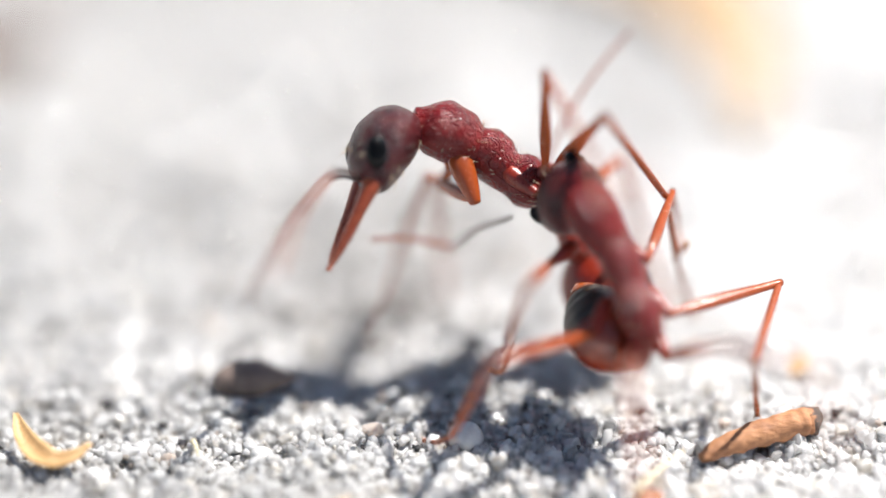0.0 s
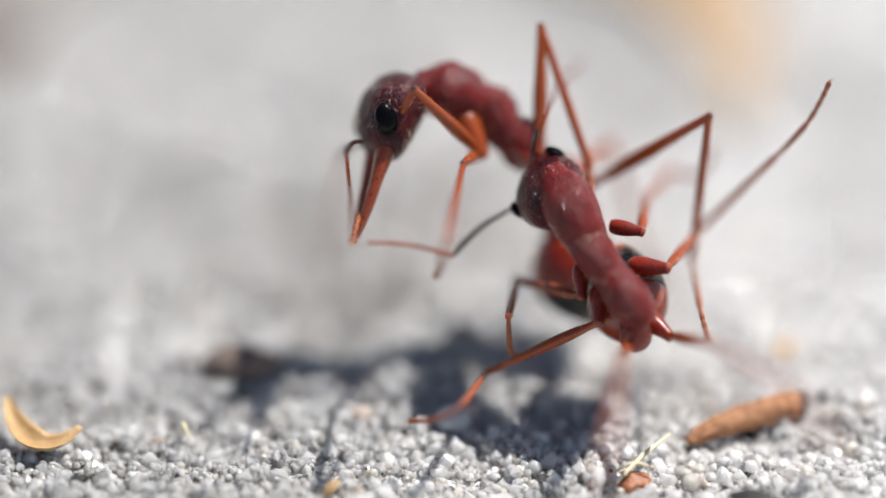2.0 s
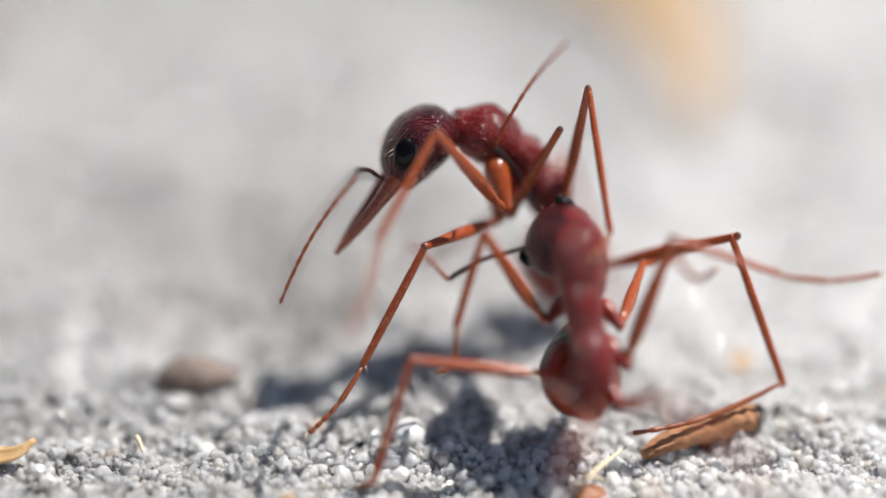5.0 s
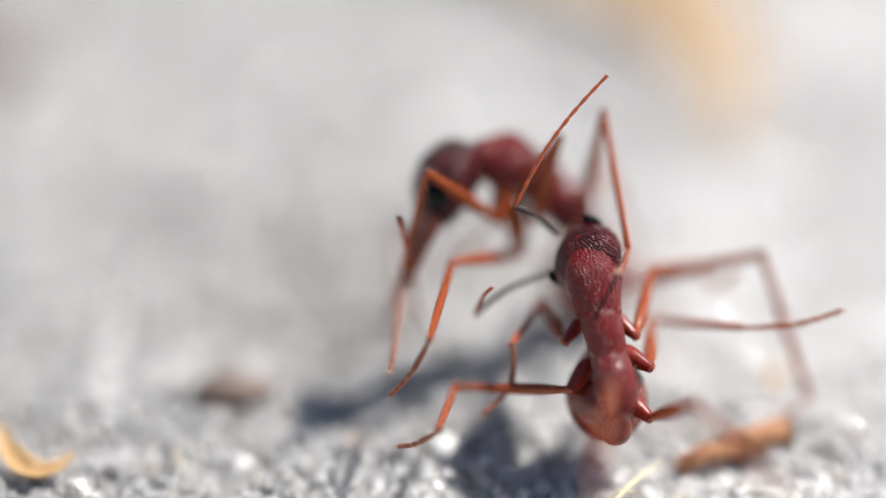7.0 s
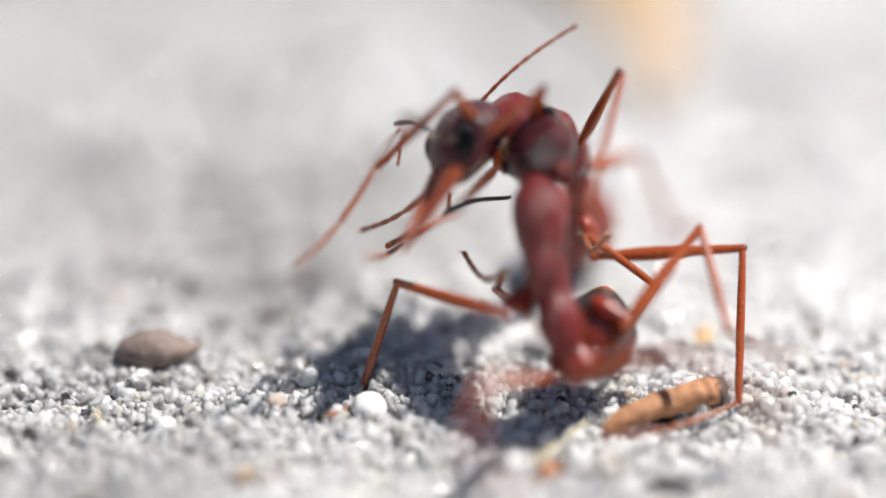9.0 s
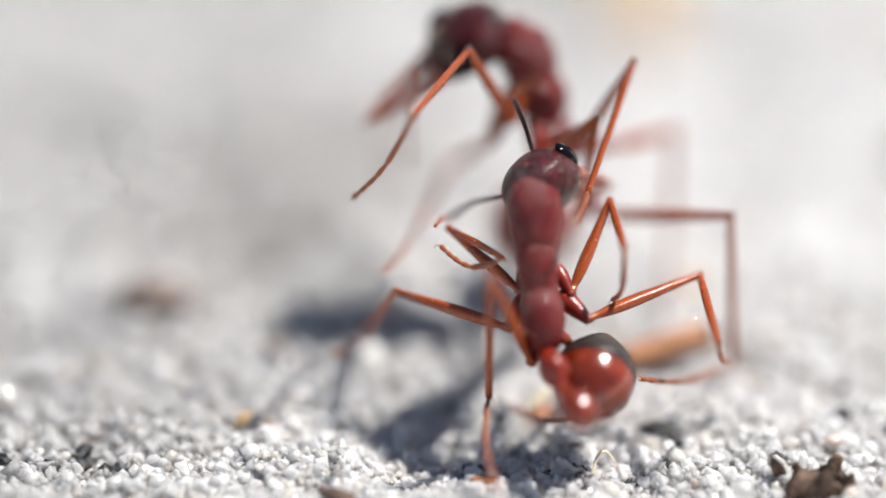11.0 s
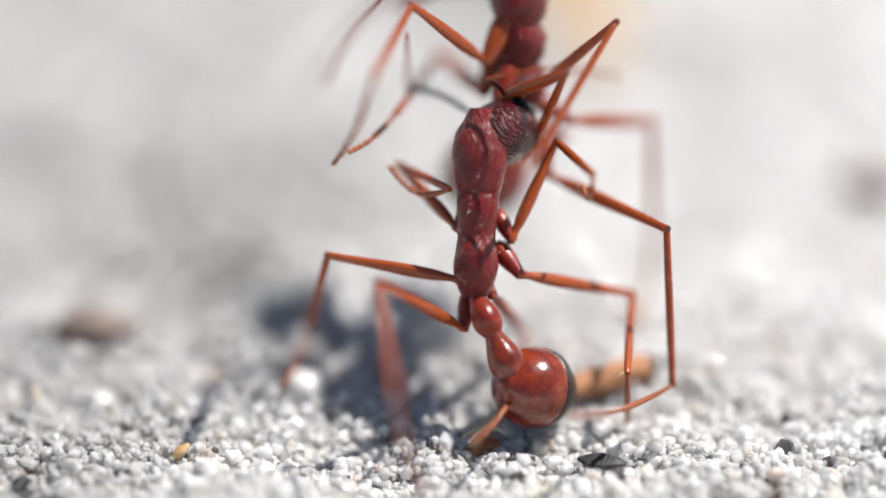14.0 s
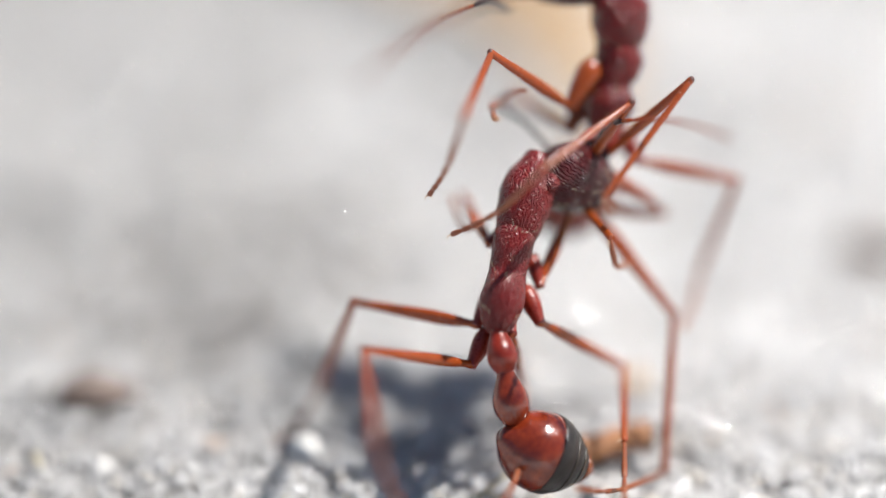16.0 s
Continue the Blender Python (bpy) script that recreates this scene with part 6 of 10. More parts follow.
    walk(far_ant['HL_coxa'], route([
        (0, 1.29, 2.11, 10.83, 21, 45.5, 177.1), (0.5, 1.41, 1.59, 10.44, 18.8, 37.2, 177.6), (1, 1.71, 1.97, 10.46, 14.1, 10, 157.1), (1.5, 2.01, 2.85, 10.04, 9.5, 15.2, 128.7),
        (2, 1.61, 2.31, 10.8, 12.6, 5.5, 145.6), (2.5, 0.76, 1.77, 9.8, 13.4, -3.9, 149.7), (3, 3.34, 2.62, 9.69, 11.6, 16.5, 139.1), (3.5, 3.98, 2.57, 9.41, 10.5, 2.1, 133.1),
        (4, 4.93, 2.02, 9.03, 12, -2.9, 140.4), (6.5, 4.5, 3.12, 8.88, 15.7, 33.9, 156.5), (7, 4.1, 3.1, 8.48, 12.1, 22.4, 140.7), (7.5, 4.3, 3.07, 8.89, 16.7, 39.5, 157),
        (8, 4.08, 3.39, 9.08, 41.5, 74, 173.2), (8.5, 7.06, 4.97, 8.62, 19.9, 55.2, 153), (10.8, 7.53, -0.86, 9.41, 13.9, 7.6, 155.7), (11, 7.58, -1.32, 9.45, 13.6, -3.1, 151.4),
        (11.5, 7.45, -1.12, 9.9, 13.7, -12.6, 147.2), (12, 7.25, -1.44, 10.17, 11.9, -24.2, 129.3), (12.5, 7.68, -1.05, 10.71, 12.9, -5.9, 144.9), (13, 8.69, -0.38, 11.71, 14.1, 5.3, 157.3),
        (13.5, 8.96, -0.2, 11.93, 12.3, -31.5, 126), (14, 8.49, 1.29, 12.91, 13.2, 12.5, 149.6), (14.5, 7.37, 1.22, 12.91, 0.3, -19.1, 90.8), (15, 8.69, 1.18, 12.85, 8.2, -12.6, 119.1),
        (15.5, 9.29, 0.89, 13.63, -0.6, -2.1, 87.8), (16, 11.92, 0.62, 13.61, 3.1, -43.8, 96),
    ]))
    walk(far_ant['HL_femur'], route([
        (0, 1.29, 2.11, 10.83, 20.2, -81, -92.5), (0.5, 1.41, 1.59, 10.44, 121.5, -87, 173.8), (1, 1.71, 1.97, 10.46, -145.3, -81, 83.5), (1.5, 2.01, 2.85, 10.04, -107.9, -57.3, 76.6),
        (2, 1.61, 2.31, 10.8, -96.9, -60.8, 89), (2.5, 0.76, 1.77, 9.8, -138.2, -61.3, 105.3), (2.75, 2.05, 2.2, 9.75, -129.7, -75.2, 75.2), (3, 3.34, 2.62, 9.69, -61.4, -80.4, -14.1),
        (3.5, 3.98, 2.57, 9.41, -77.2, -79.5, 2.5), (4, 4.93, 2.02, 9.03, -97.1, -78.1, 27.9), (6.5, 4.5, 3.12, 8.88, -44.8, -79.9, -29.7), (7, 4.1, 3.1, 8.48, -60.4, -80.3, -12.8),
        (7.5, 4.3, 3.07, 8.89, -39.4, -80.7, -37.7), (8, 4.08, 3.39, 9.08, -17, -78.2, -62.1), (8.5, 7.06, 4.97, 8.62, -44.9, -63.6, -50.8), (10.8, 7.53, -0.86, 9.41, -80.7, -63.5, -13.8),
        (11, 7.58, -1.32, 9.45, -83.9, -63, -10), (11.5, 7.45, -1.12, 9.9, -80.2, -63.7, -6.4), (12, 7.25, -1.44, 10.17, -81.7, -60.3, -3.3), (12.5, 7.68, -1.05, 10.71, -79.5, -55.6, -4.6),
        (13, 8.69, -0.38, 11.71, -62.1, -53.9, -30.9), (13.5, 8.96, -0.2, 11.93, -77.4, -49.5, -14.4), (14, 8.49, 1.29, 12.91, -77.5, -49, -19.5), (14.5, 7.37, 1.22, 12.91, -88.4, -44, 2.3),
        (15, 8.69, 1.18, 12.85, -80.3, -51.1, -15.7), (15.5, 9.29, 0.89, 13.63, -78.2, -49.1, -13.9), (16, 11.92, 0.62, 13.61, -87.7, -49.8, -14.7),
    ]))
    walk(far_ant['HL_tibia'], route([
        (0, 1.25, 1.19, 16.64, 3.1, 5.8, -72.2), (0.5, 1.11, 1.63, 16.32, 2.8, 25.7, -63.4), (1, 1.81, 2.89, 16.28, -6.3, 35.8, -65.9), (1.5, 2.75, 5.95, 14.99, -45.6, 43.9, -69.6),
        (2, 1.66, 5.18, 15.94, -54, 53.2, -56.6), (2.5, 0.01, 4.5, 14.96, -24.7, 39.9, -53.1), (2.75, 2.43, 3.65, 15.44, -17.8, 36.4, -67.1), (3, 4.3, 2.38, 15.5, -10.3, 34.4, -81),
        (3.5, 5.05, 2.61, 15.2, -13, 37.4, -82.5), (4, 6.01, 2.59, 14.8, -15.7, 40.7, -79.8), (6.5, 5.39, 2.61, 14.68, -8.9, 37.6, -79.5), (7, 5.07, 2.88, 14.28, -10.4, 35.2, -78.8),
        (7.5, 5.06, 2.48, 14.7, -7.1, 33.7, -80.7), (8, 4.65, 2.33, 14.85, -3.8, 26.4, -80.5), (8.5, 8.72, 2.93, 13.9, -20.2, 24.5, -101.3), (10.8, 10.09, -1.49, 14.67, -30.9, 30.9, -110.5),
        (11, 10.22, -1.78, 14.69, -32.1, 31.8, -111.4), (11.5, 10.05, -1.41, 15.17, -34, 38.7, -108.4), (12, 10.17, -1.6, 15.28, -43.4, 44.5, -117.3), (12.5, 11, -1.32, 15.57, -47.5, 41, -117.4),
        (13, 11.67, -2.16, 16.46, -42.2, 39.3, -117.6), (13.5, 12.67, -1.15, 16.4, -53.1, 37.5, -127.2), (14, 12.13, 0, 17.35, -49.5, 32.6, -125.3), (14.5, 11.61, 1.39, 17, -55.1, 28.7, -120),
        (15, 12.25, 0.18, 17.44, -45.6, 29.9, -120.3), (15.5, 13.03, -0.03, 18.08, -53.2, 36.8, -127.1), (16, 15.6, -0.35, 18.11, -48.5, 30.5, -131.6),
    ]))
    walk(far_ant['HL_tarsus'], route([
        (0, 3.39, -5.47, 15.93, -2, -7.4, -82.3), (0.5, 3.94, -4.04, 13.28, -0.9, -25.3, -86.6), (1, 4.14, -2.31, 12.17, 3.2, -18.2, -102.3), (1.5, 4.51, 1.2, 10.12, 1.4, -14, -95.3),
        (2, 3.97, 1.67, 10.32, -0.4, -3.9, -88.4), (2.5, 3.25, 0.19, 10.45, -0.4, -4.8, -88.6), (2.75, 4.63, -1.56, 11.27, 0.9, -13.8, -95.4), (3, 5.2, -3.34, 11.53, 3.4, -22.6, -102.7),
        (3.5, 5.79, -2.92, 10.94, 2.8, -11.5, -100.5), (4, 6.95, -2.65, 10.21, 3.7, -13.4, -104.1), (6.5, 6.4, -2.87, 10.4, 1.4, -9.7, -95.2), (7, 6.18, -2.76, 10.24, 2.3, -14.4, -98.6),
        (7.5, 6, -3.28, 10.8, 0.6, -12.2, -92.1), (8, 5.69, -3.88, 11.72, 0.2, -0.6, -90.7), (8.5, 7.47, -3.33, 10.98, -2.8, 5.5, -80.1), (10.8, 7.98, -7.13, 11.07, 2.1, -8.1, -98),
        (11, 8.03, -7.34, 11, 2.5, -9, -99.6), (11.5, 8.31, -6.62, 10.79, 4.5, -21.3, -107.3), (12, 7.87, -6.06, 10.36, 2.2, -26.7, -98.2), (12.5, 8.56, -6.02, 10.96, 3.3, -21.8, -102.6),
        (13, 9.15, -6.98, 12.02, 2.6, -17.7, -99.9), (13.5, 9.3, -5.59, 12.12, 4.7, -25.4, -107.9), (14, 8.71, -4.83, 13.57, 3.7, -17.3, -104.3), (14.5, 8.53, -3.95, 13.62, 3.1, -13.2, -101.7),
        (15, 9.18, -5.08, 13.93, 3.8, -21.8, -104.5), (15.5, 9.64, -4.53, 13.87, -1.5, -9.4, -84.3), (16, 11.59, -4.87, 14.54, -0.9, -22.8, -86.7),
    ]))
    walk(far_ant['MR_coxa'], route([
        (0, 1.7, 3.26, 10.12, 15, -2.6, 166.7), (0.5, 4.08, 2.22, 9.12, 15.3, -7.6, 169), (1, 4.25, 2.84, 8.84, 15.6, -17.1, 162.5), (1.5, 4.56, 3.29, 8.36, 16.2, -25.1, 155),
        (2, 4.15, 2.9, 8.73, 16.2, -25.1, 155.8), (2.5, 3.43, 2.57, 8.06, 15.8, -19.7, 160.8), (3, 5.21, 2.03, 6.64, 17.4, -37.2, 142.9), (3.5, 5.85, 1.87, 6.11, 17.7, -40.5, 138.7),
        (4, 6.8, 1.36, 5.87, 17.7, -39.8, 139.9), (6.5, 6.37, 1.99, 5.5, 17.3, -36.1, 144.6), (7, 6.12, 2.02, 5.21, 17.4, -37, 143.6), (7.5, 6.3, 1.69, 5.22, 17.6, -38.5, 141.8),
        (8, 5.94, 1.69, 5.32, 17.4, -38.4, 141), (8.5, 7.86, 2.34, 4.35, 16.2, -48.4, 121.2), (10.8, 8.59, -1.65, 6.25, 17.3, -45.1, 129.4), (11, 8.66, -1.87, 6.33, 17.4, -45.1, 129.7),
        (11.5, 8.27, -1.53, 6.85, 17.1, -46.7, 126.2), (12, 8.48, -1.63, 6.85, 17.1, -47.3, 125.3), (12.5, 8.5, -1.38, 7.17, 16.5, -48.1, 122.5), (13, 9.25, -1.07, 7.6, 16.3, -49, 120.8),
        (13.5, 8.72, -0.45, 8.51, 9.5, -52.6, 104), (14, 9.03, 0.09, 8.99, 12.7, -51.4, 110.5), (14.5, 8.71, 0.37, 9.55, 13.5, -50.9, 112.3), (15, 8.7, 0.79, 10, 5, -52.2, 97.3),
        (15.5, 9.04, 0.67, 10.5, -3.9, -52.2, 84.4), (16, 10.62, 0.86, 10.98, -13.9, -50.9, 66.8),
    ]))
    walk(far_ant['MR_femur'], route([
        (0, 1.7, 3.26, 10.12, 50.3, -49.6, -59.6), (0.5, 4.08, 2.22, 9.12, 6.8, -43.2, -58.6), (1, 4.25, 2.84, 8.84, -5.9, -45.2, -45), (1.17, 4.35, 2.99, 8.68, -6.5, -44.3, -37.6),
        (1.33, 4.46, 3.14, 8.52, -6.9, -43.4, -30.4), (1.5, 4.56, 3.29, 8.36, -7.2, -42.4, -23.3), (2, 4.15, 2.9, 8.73, -11.3, -38.6, -12), (2.5, 3.43, 2.57, 8.06, -16.1, -49.2, -11),
        (3, 5.21, 2.03, 6.64, -9.7, -36.2, -11.2), (3.5, 5.85, 1.87, 6.11, -22.3, -35.7, -13), (4, 6.8, 1.36, 5.87, -14.5, -29, -17.4), (6.5, 6.37, 1.99, 5.5, -15.9, -22, -14.9),
        (7, 6.12, 2.02, 5.21, -15, -21, -10.7), (7.5, 6.3, 1.69, 5.22, -25.2, -18.6, -2.5), (8, 5.94, 1.69, 5.32, -25.4, -12.6, 6), (8.5, 7.86, 2.34, 4.35, -57.5, -1.1, 2),
        (9.07, 8.04, 1.34, 4.82, -46.7, -6.2, -3.3), (9.65, 8.22, 0.34, 5.3, -35.3, -10.1, -9.5), (10.23, 8.41, -0.65, 5.78, -23.4, -12.8, -16.5), (10.8, 8.59, -1.65, 6.25, -11.2, -13.9, -23.9),
        (11, 8.66, -1.87, 6.33, -10.8, -14.4, -25.4), (11.5, 8.27, -1.53, 6.85, -19.7, -11.5, -26.3), (12, 8.48, -1.63, 6.85, -16.3, -11.3, -28.3), (12.5, 8.5, -1.38, 7.17, -29.4, -4.3, -24.6),
        (13, 9.25, -1.07, 7.6, -18.1, -3.4, -34), (13.5, 8.72, -0.45, 8.51, -35.6, 16.8, -10.9), (14, 9.03, 0.09, 8.99, -16, 2.4, -38.3), (14.5, 8.71, 0.37, 9.55, -18.7, 7.6, -41.2),
        (15, 8.7, 0.79, 10, -28.9, 26.1, -29.3), (15.5, 9.04, 0.67, 10.5, -39.7, 33.7, -24.6), (16, 10.62, 0.86, 10.98, -54.1, 41.9, -34.1),
    ]))
    walk(far_ant['MR_tibia'], route([
        (0, 4, -0.65, 15.45, 64.8, 56.6, 43.5), (0.5, 6.74, -2.13, 13.92, 27.8, 79.3, -26.6), (1, 7.74, -0.65, 13.8, -16.4, 75.1, -65), (1.17, 8.32, -0.07, 13.57, -29.9, 79.6, -71.6),
        (1.33, 8.85, 0.56, 13.33, -56.2, 83.3, -91.2), (1.5, 9.3, 1.25, 13.08, -107.1, 84.5, -135.3), (2, 9.5, 1.77, 13.1, -107.2, 80.8, -126.5), (2.5, 7.92, 1.7, 13.36, -57.5, 77.6, -80.3),
        (3, 10.75, 0.93, 10.77, -16.8, 62.7, -31.9), (3.5, 11.39, 0.59, 10.19, -29.4, 50.2, -50.1), (4, 12.64, -0.47, 9.27, -26.3, 60.2, -47.8), (6.5, 12.64, 0.32, 8.13, -30.7, 60.4, -48.6),
        (7, 12.54, 0.81, 7.72, -32.9, 63.4, -46.3), (7.5, 12.93, 1.4, 7.45, -49.1, 57.3, -55.3), (8, 12.73, 2.4, 6.85, -57.2, 59.6, -51.4), (8.5, 14.85, 2.59, 4.49, -89.6, 32.6, -90.8),
        (9.07, 14.99, 0.94, 5.58, -84.8, 43.7, -92.8), (9.65, 15.02, -0.79, 6.53, -79.5, 55, -93.8), (10.23, 14.95, -2.59, 7.32, -72.3, 66.2, -92.5), (10.8, 14.8, -4.4, 7.93, -58.1, 77.2, -84),
        (11, 14.79, -4.77, 8.07, -55.2, 77.3, -82.7), (11.5, 14.42, -4.57, 8.25, -53, 65.5, -80.8), (12, 14.52, -4.89, 8.22, -53, 69.8, -82.9), (12.5, 14.85, -4.29, 7.69, -67.4, 58, -90.9),
        (13, 15.04, -4.97, 8.01, -61.7, 69.4, -95.2), (13.5, 15.3, -1.71, 6.48, -95.3, 55.9, -95.5), (14, 14.52, -4.25, 8.69, -48.2, 68.3, -83.7), (14.5, 13.93, -4.2, 8.63, -43.3, 62.4, -78.5),
        (15, 14.17, -2.29, 6.91, -69.6, 62.5, -82.9), (15.5, 14.33, -1.75, 6.62, -87.3, 57.9, -86.7), (16, 14.93, -2.06, 6.3, -101.5, 52.1, -95.9),
    ]))
    walk(far_ant['MR_tarsus'], route([
        (0, 6.96, 2.15, 9.27, -22.3, 74.3, 46.3), (0.5, 7.97, -2.75, 6.65, -13.2, 55.8, 50.9), (1, 8.54, -2.36, 6.65, -4.3, 47.6, 76.1), (1.17, 8.74, -1.34, 6.29, -14.9, 40.8, 18.9),
        (1.33, 8.83, -0.3, 5.98, -13.9, 30.7, -30.2), (1.5, 8.8, 0.75, 5.72, -4.8, 24.4, -75.7), (2, 8.79, 0.82, 5.79, -1.2, -3.8, -85.5), (2.5, 8.19, 0.13, 6.13, -1.8, 3.3, -83.5),
        (3, 13.63, -0.87, 4.2, 15.6, 30.8, -141.9), (3.5, 14.43, -3.04, 4.51, 23.7, 26.2, -154.9), (4, 15.11, -3.19, 2.84, 15.8, 18.6, -162.4), (6.5, 15.06, -2.42, 1.69, 12.2, 1.4, -141.6),
        (7, 14.83, -1.59, 1.11, 12.4, 1.7, -143.3), (7.5, 15.21, -1.89, 1.22, 14.4, 6.7, -156.6), (8, 15.07, -0.53, 0.47, 13.1, 0.9, -148.3), (8.5, 14.76, -3.65, 0.5, 13.2, -3.9, -149.7),
        (9.07, 14.73, -4.4, 0.46, 12.9, -8.1, -145), (9.65, 14.74, -5.03, 0.47, 12.3, -12.2, -140.3), (10.23, 14.82, -5.57, 0.55, 11.4, -16.3, -135.5), (10.8, 14.97, -6.04, 0.71, 10, -20.3, -130.4),
        (11, 15, -6.39, 0.86, 9.7, -21.2, -128.9), (11.5, 14.91, -7.6, 1.51, 8.6, -20.7, -124.3), (12, 14.83, -7.42, 1.28, 8.4, -21.6, -123.1), (12.5, 14.79, -8.21, 1.41, 9.4, -24.3, -127.1),
        (13, 14.8, -7.57, 1.08, 8, -24, -121.2), (13.5, 14.9, -5.84, 0.35, 8.8, -21.9, -124.9), (14, 14.82, -6.97, 1.81, 9.7, -15.4, -129.8), (14.5, 14.61, -7.56, 2.07, 9.3, -17, -127.5),
        (15, 14.59, -5.69, 0.35, 9.3, -18.8, -127.6), (15.5, 14.56, -5.68, 0.35, 8.9, -20.1, -125.6), (16, 14.47, -6.59, 0.46, 8.9, -22, -125.5),
    ]))
    walk(far_ant['HR_coxa'], route([
        (0, 3.29, 3.05, 9.32, 15.1, 4.2, 170.9), (0.5, 3.34, 2.88, 9.48, 15.7, 13.8, 177.8), (1, 3.37, 3.14, 9.31, 14.9, -1.9, 166.7), (1.5, 3.4, 3.97, 8.81, 14.5, -6.3, 157.9),
        (2, 3.41, 3.23, 9.25, 15, -12.5, 159.4), (2.5, 3.44, 3.29, 9.21, 15.2, 2.6, 172.7), (3, 3.45, 3.91, 8.73, 11.7, 6.4, 140.3), (3.5, 3.47, 4, 8.69, 0.8, 17.5, 93),
        (4, 3.5, 3.73, 8.76, -16.4, 35.7, 20.8), (6.5, 3.6, 4.69, 8.39, -37, 73.8, 15.7), (7, 3.65, 4.88, 8.31, 83.6, 86.5, -173.4), (7.5, 3.59, 4.63, 8.38, -46.8, 82.2, 22.2),
        (8, 3.57, 4.76, 8.25, -42.5, 74.1, 5.1), (8.25, 5.33, 5.33, 7.69, 18.1, 40.2, 93.3), (8.5, 7.09, 5.91, 7.12, 8.8, -2.6, 123.9), (10.8, 9.03, 0.6, 8.72, 15.2, 7.1, 171.5),
        (11, 9.21, 0.19, 8.84, 15.1, 3.4, 170.2), (11.5, 9.21, 0.15, 8.92, 15, -8.4, 163.7), (12, 9.14, -0.21, 9.11, 15.1, -14.7, 158.3), (12.5, 9.84, 0.25, 9.77, 15, -3.8, 166.9),
        (13, 10.18, 0.42, 9.97, 15.1, -14.6, 158.6), (13.5, 10.15, 0.86, 10.61, 15.5, -28.3, 144.8), (14, 10.1, 1.89, 10.84, 15.3, -20.6, 153), (14.5, 9.51, 2.09, 11.29, 15.2, -22.6, 150.1),
        (15, 10.19, 2.31, 11.63, 14.7, -14.8, 153.6), (15.5, 10.89, 1.98, 12.35, 14.3, -14.1, 151.2), (16, 13.28, 1.77, 12.44, 15.3, -37.8, 131.9),
    ]))
    walk(far_ant['HR_femur'], route([
        (0, 3.29, 3.05, 9.32, -11.9, 14.4, 70), (0.5, 3.34, 2.88, 9.48, -12.1, 14.3, 69.8), (1, 3.37, 3.14, 9.31, -12.1, 14.3, 69.9), (1.5, 3.4, 3.97, 8.81, -12.1, 14.2, 69.9),
        (2, 3.41, 3.23, 9.25, -12.1, 14.2, 70), (2.5, 3.44, 3.29, 9.21, -12.1, 14.1, 69.9), (3, 3.45, 3.91, 8.73, -12.1, 14.4, 69.9), (3.5, 3.47, 4, 8.69, -12, 14.2, 70.1),
        (4, 3.5, 3.73, 8.76, -11.9, 14.2, 70.2), (6.5, 3.6, 4.69, 8.39, -12.1, 14.1, 70.1), (7, 3.65, 4.88, 8.31, -12.3, 14.2, 69.8), (7.5, 3.59, 4.63, 8.38, -12, 14.2, 70.2),
        (8, 3.57, 4.76, 8.25, -11.8, 14.3, 70.2), (8.5, 7.09, 5.91, 7.12, -17.2, 23.2, 67), (10.8, 9.03, 0.6, 8.72, -6.6, 16.5, 50.9), (11, 9.21, 0.19, 8.84, -8.5, 15.8, 49.4),
        (11.5, 9.21, 0.15, 8.92, -14.3, 14.2, 48.7), (12, 9.14, -0.21, 9.11, -18.2, 12.9, 48.2), (12.5, 9.84, 0.25, 9.77, -3.4, 19.4, 48.5), (13, 10.18, 0.42, 9.97, -5.9, 15.9, 43.1),
        (13.5, 10.15, 0.86, 10.61, -8.1, 17.5, 39.1), (14, 10.1, 1.89, 10.84, -10.3, 19.1, 34.8), (14.5, 9.51, 2.09, 11.29, -1.2, 23.4, 25.7), (15, 10.19, 2.31, 11.63, 3.6, 20.6, 20.3),
        (15.5, 10.89, 1.98, 12.35, 7.2, 16.9, 13.5), (16, 13.28, 1.77, 12.44, 2.4, 18.7, 10.3),
    ]))
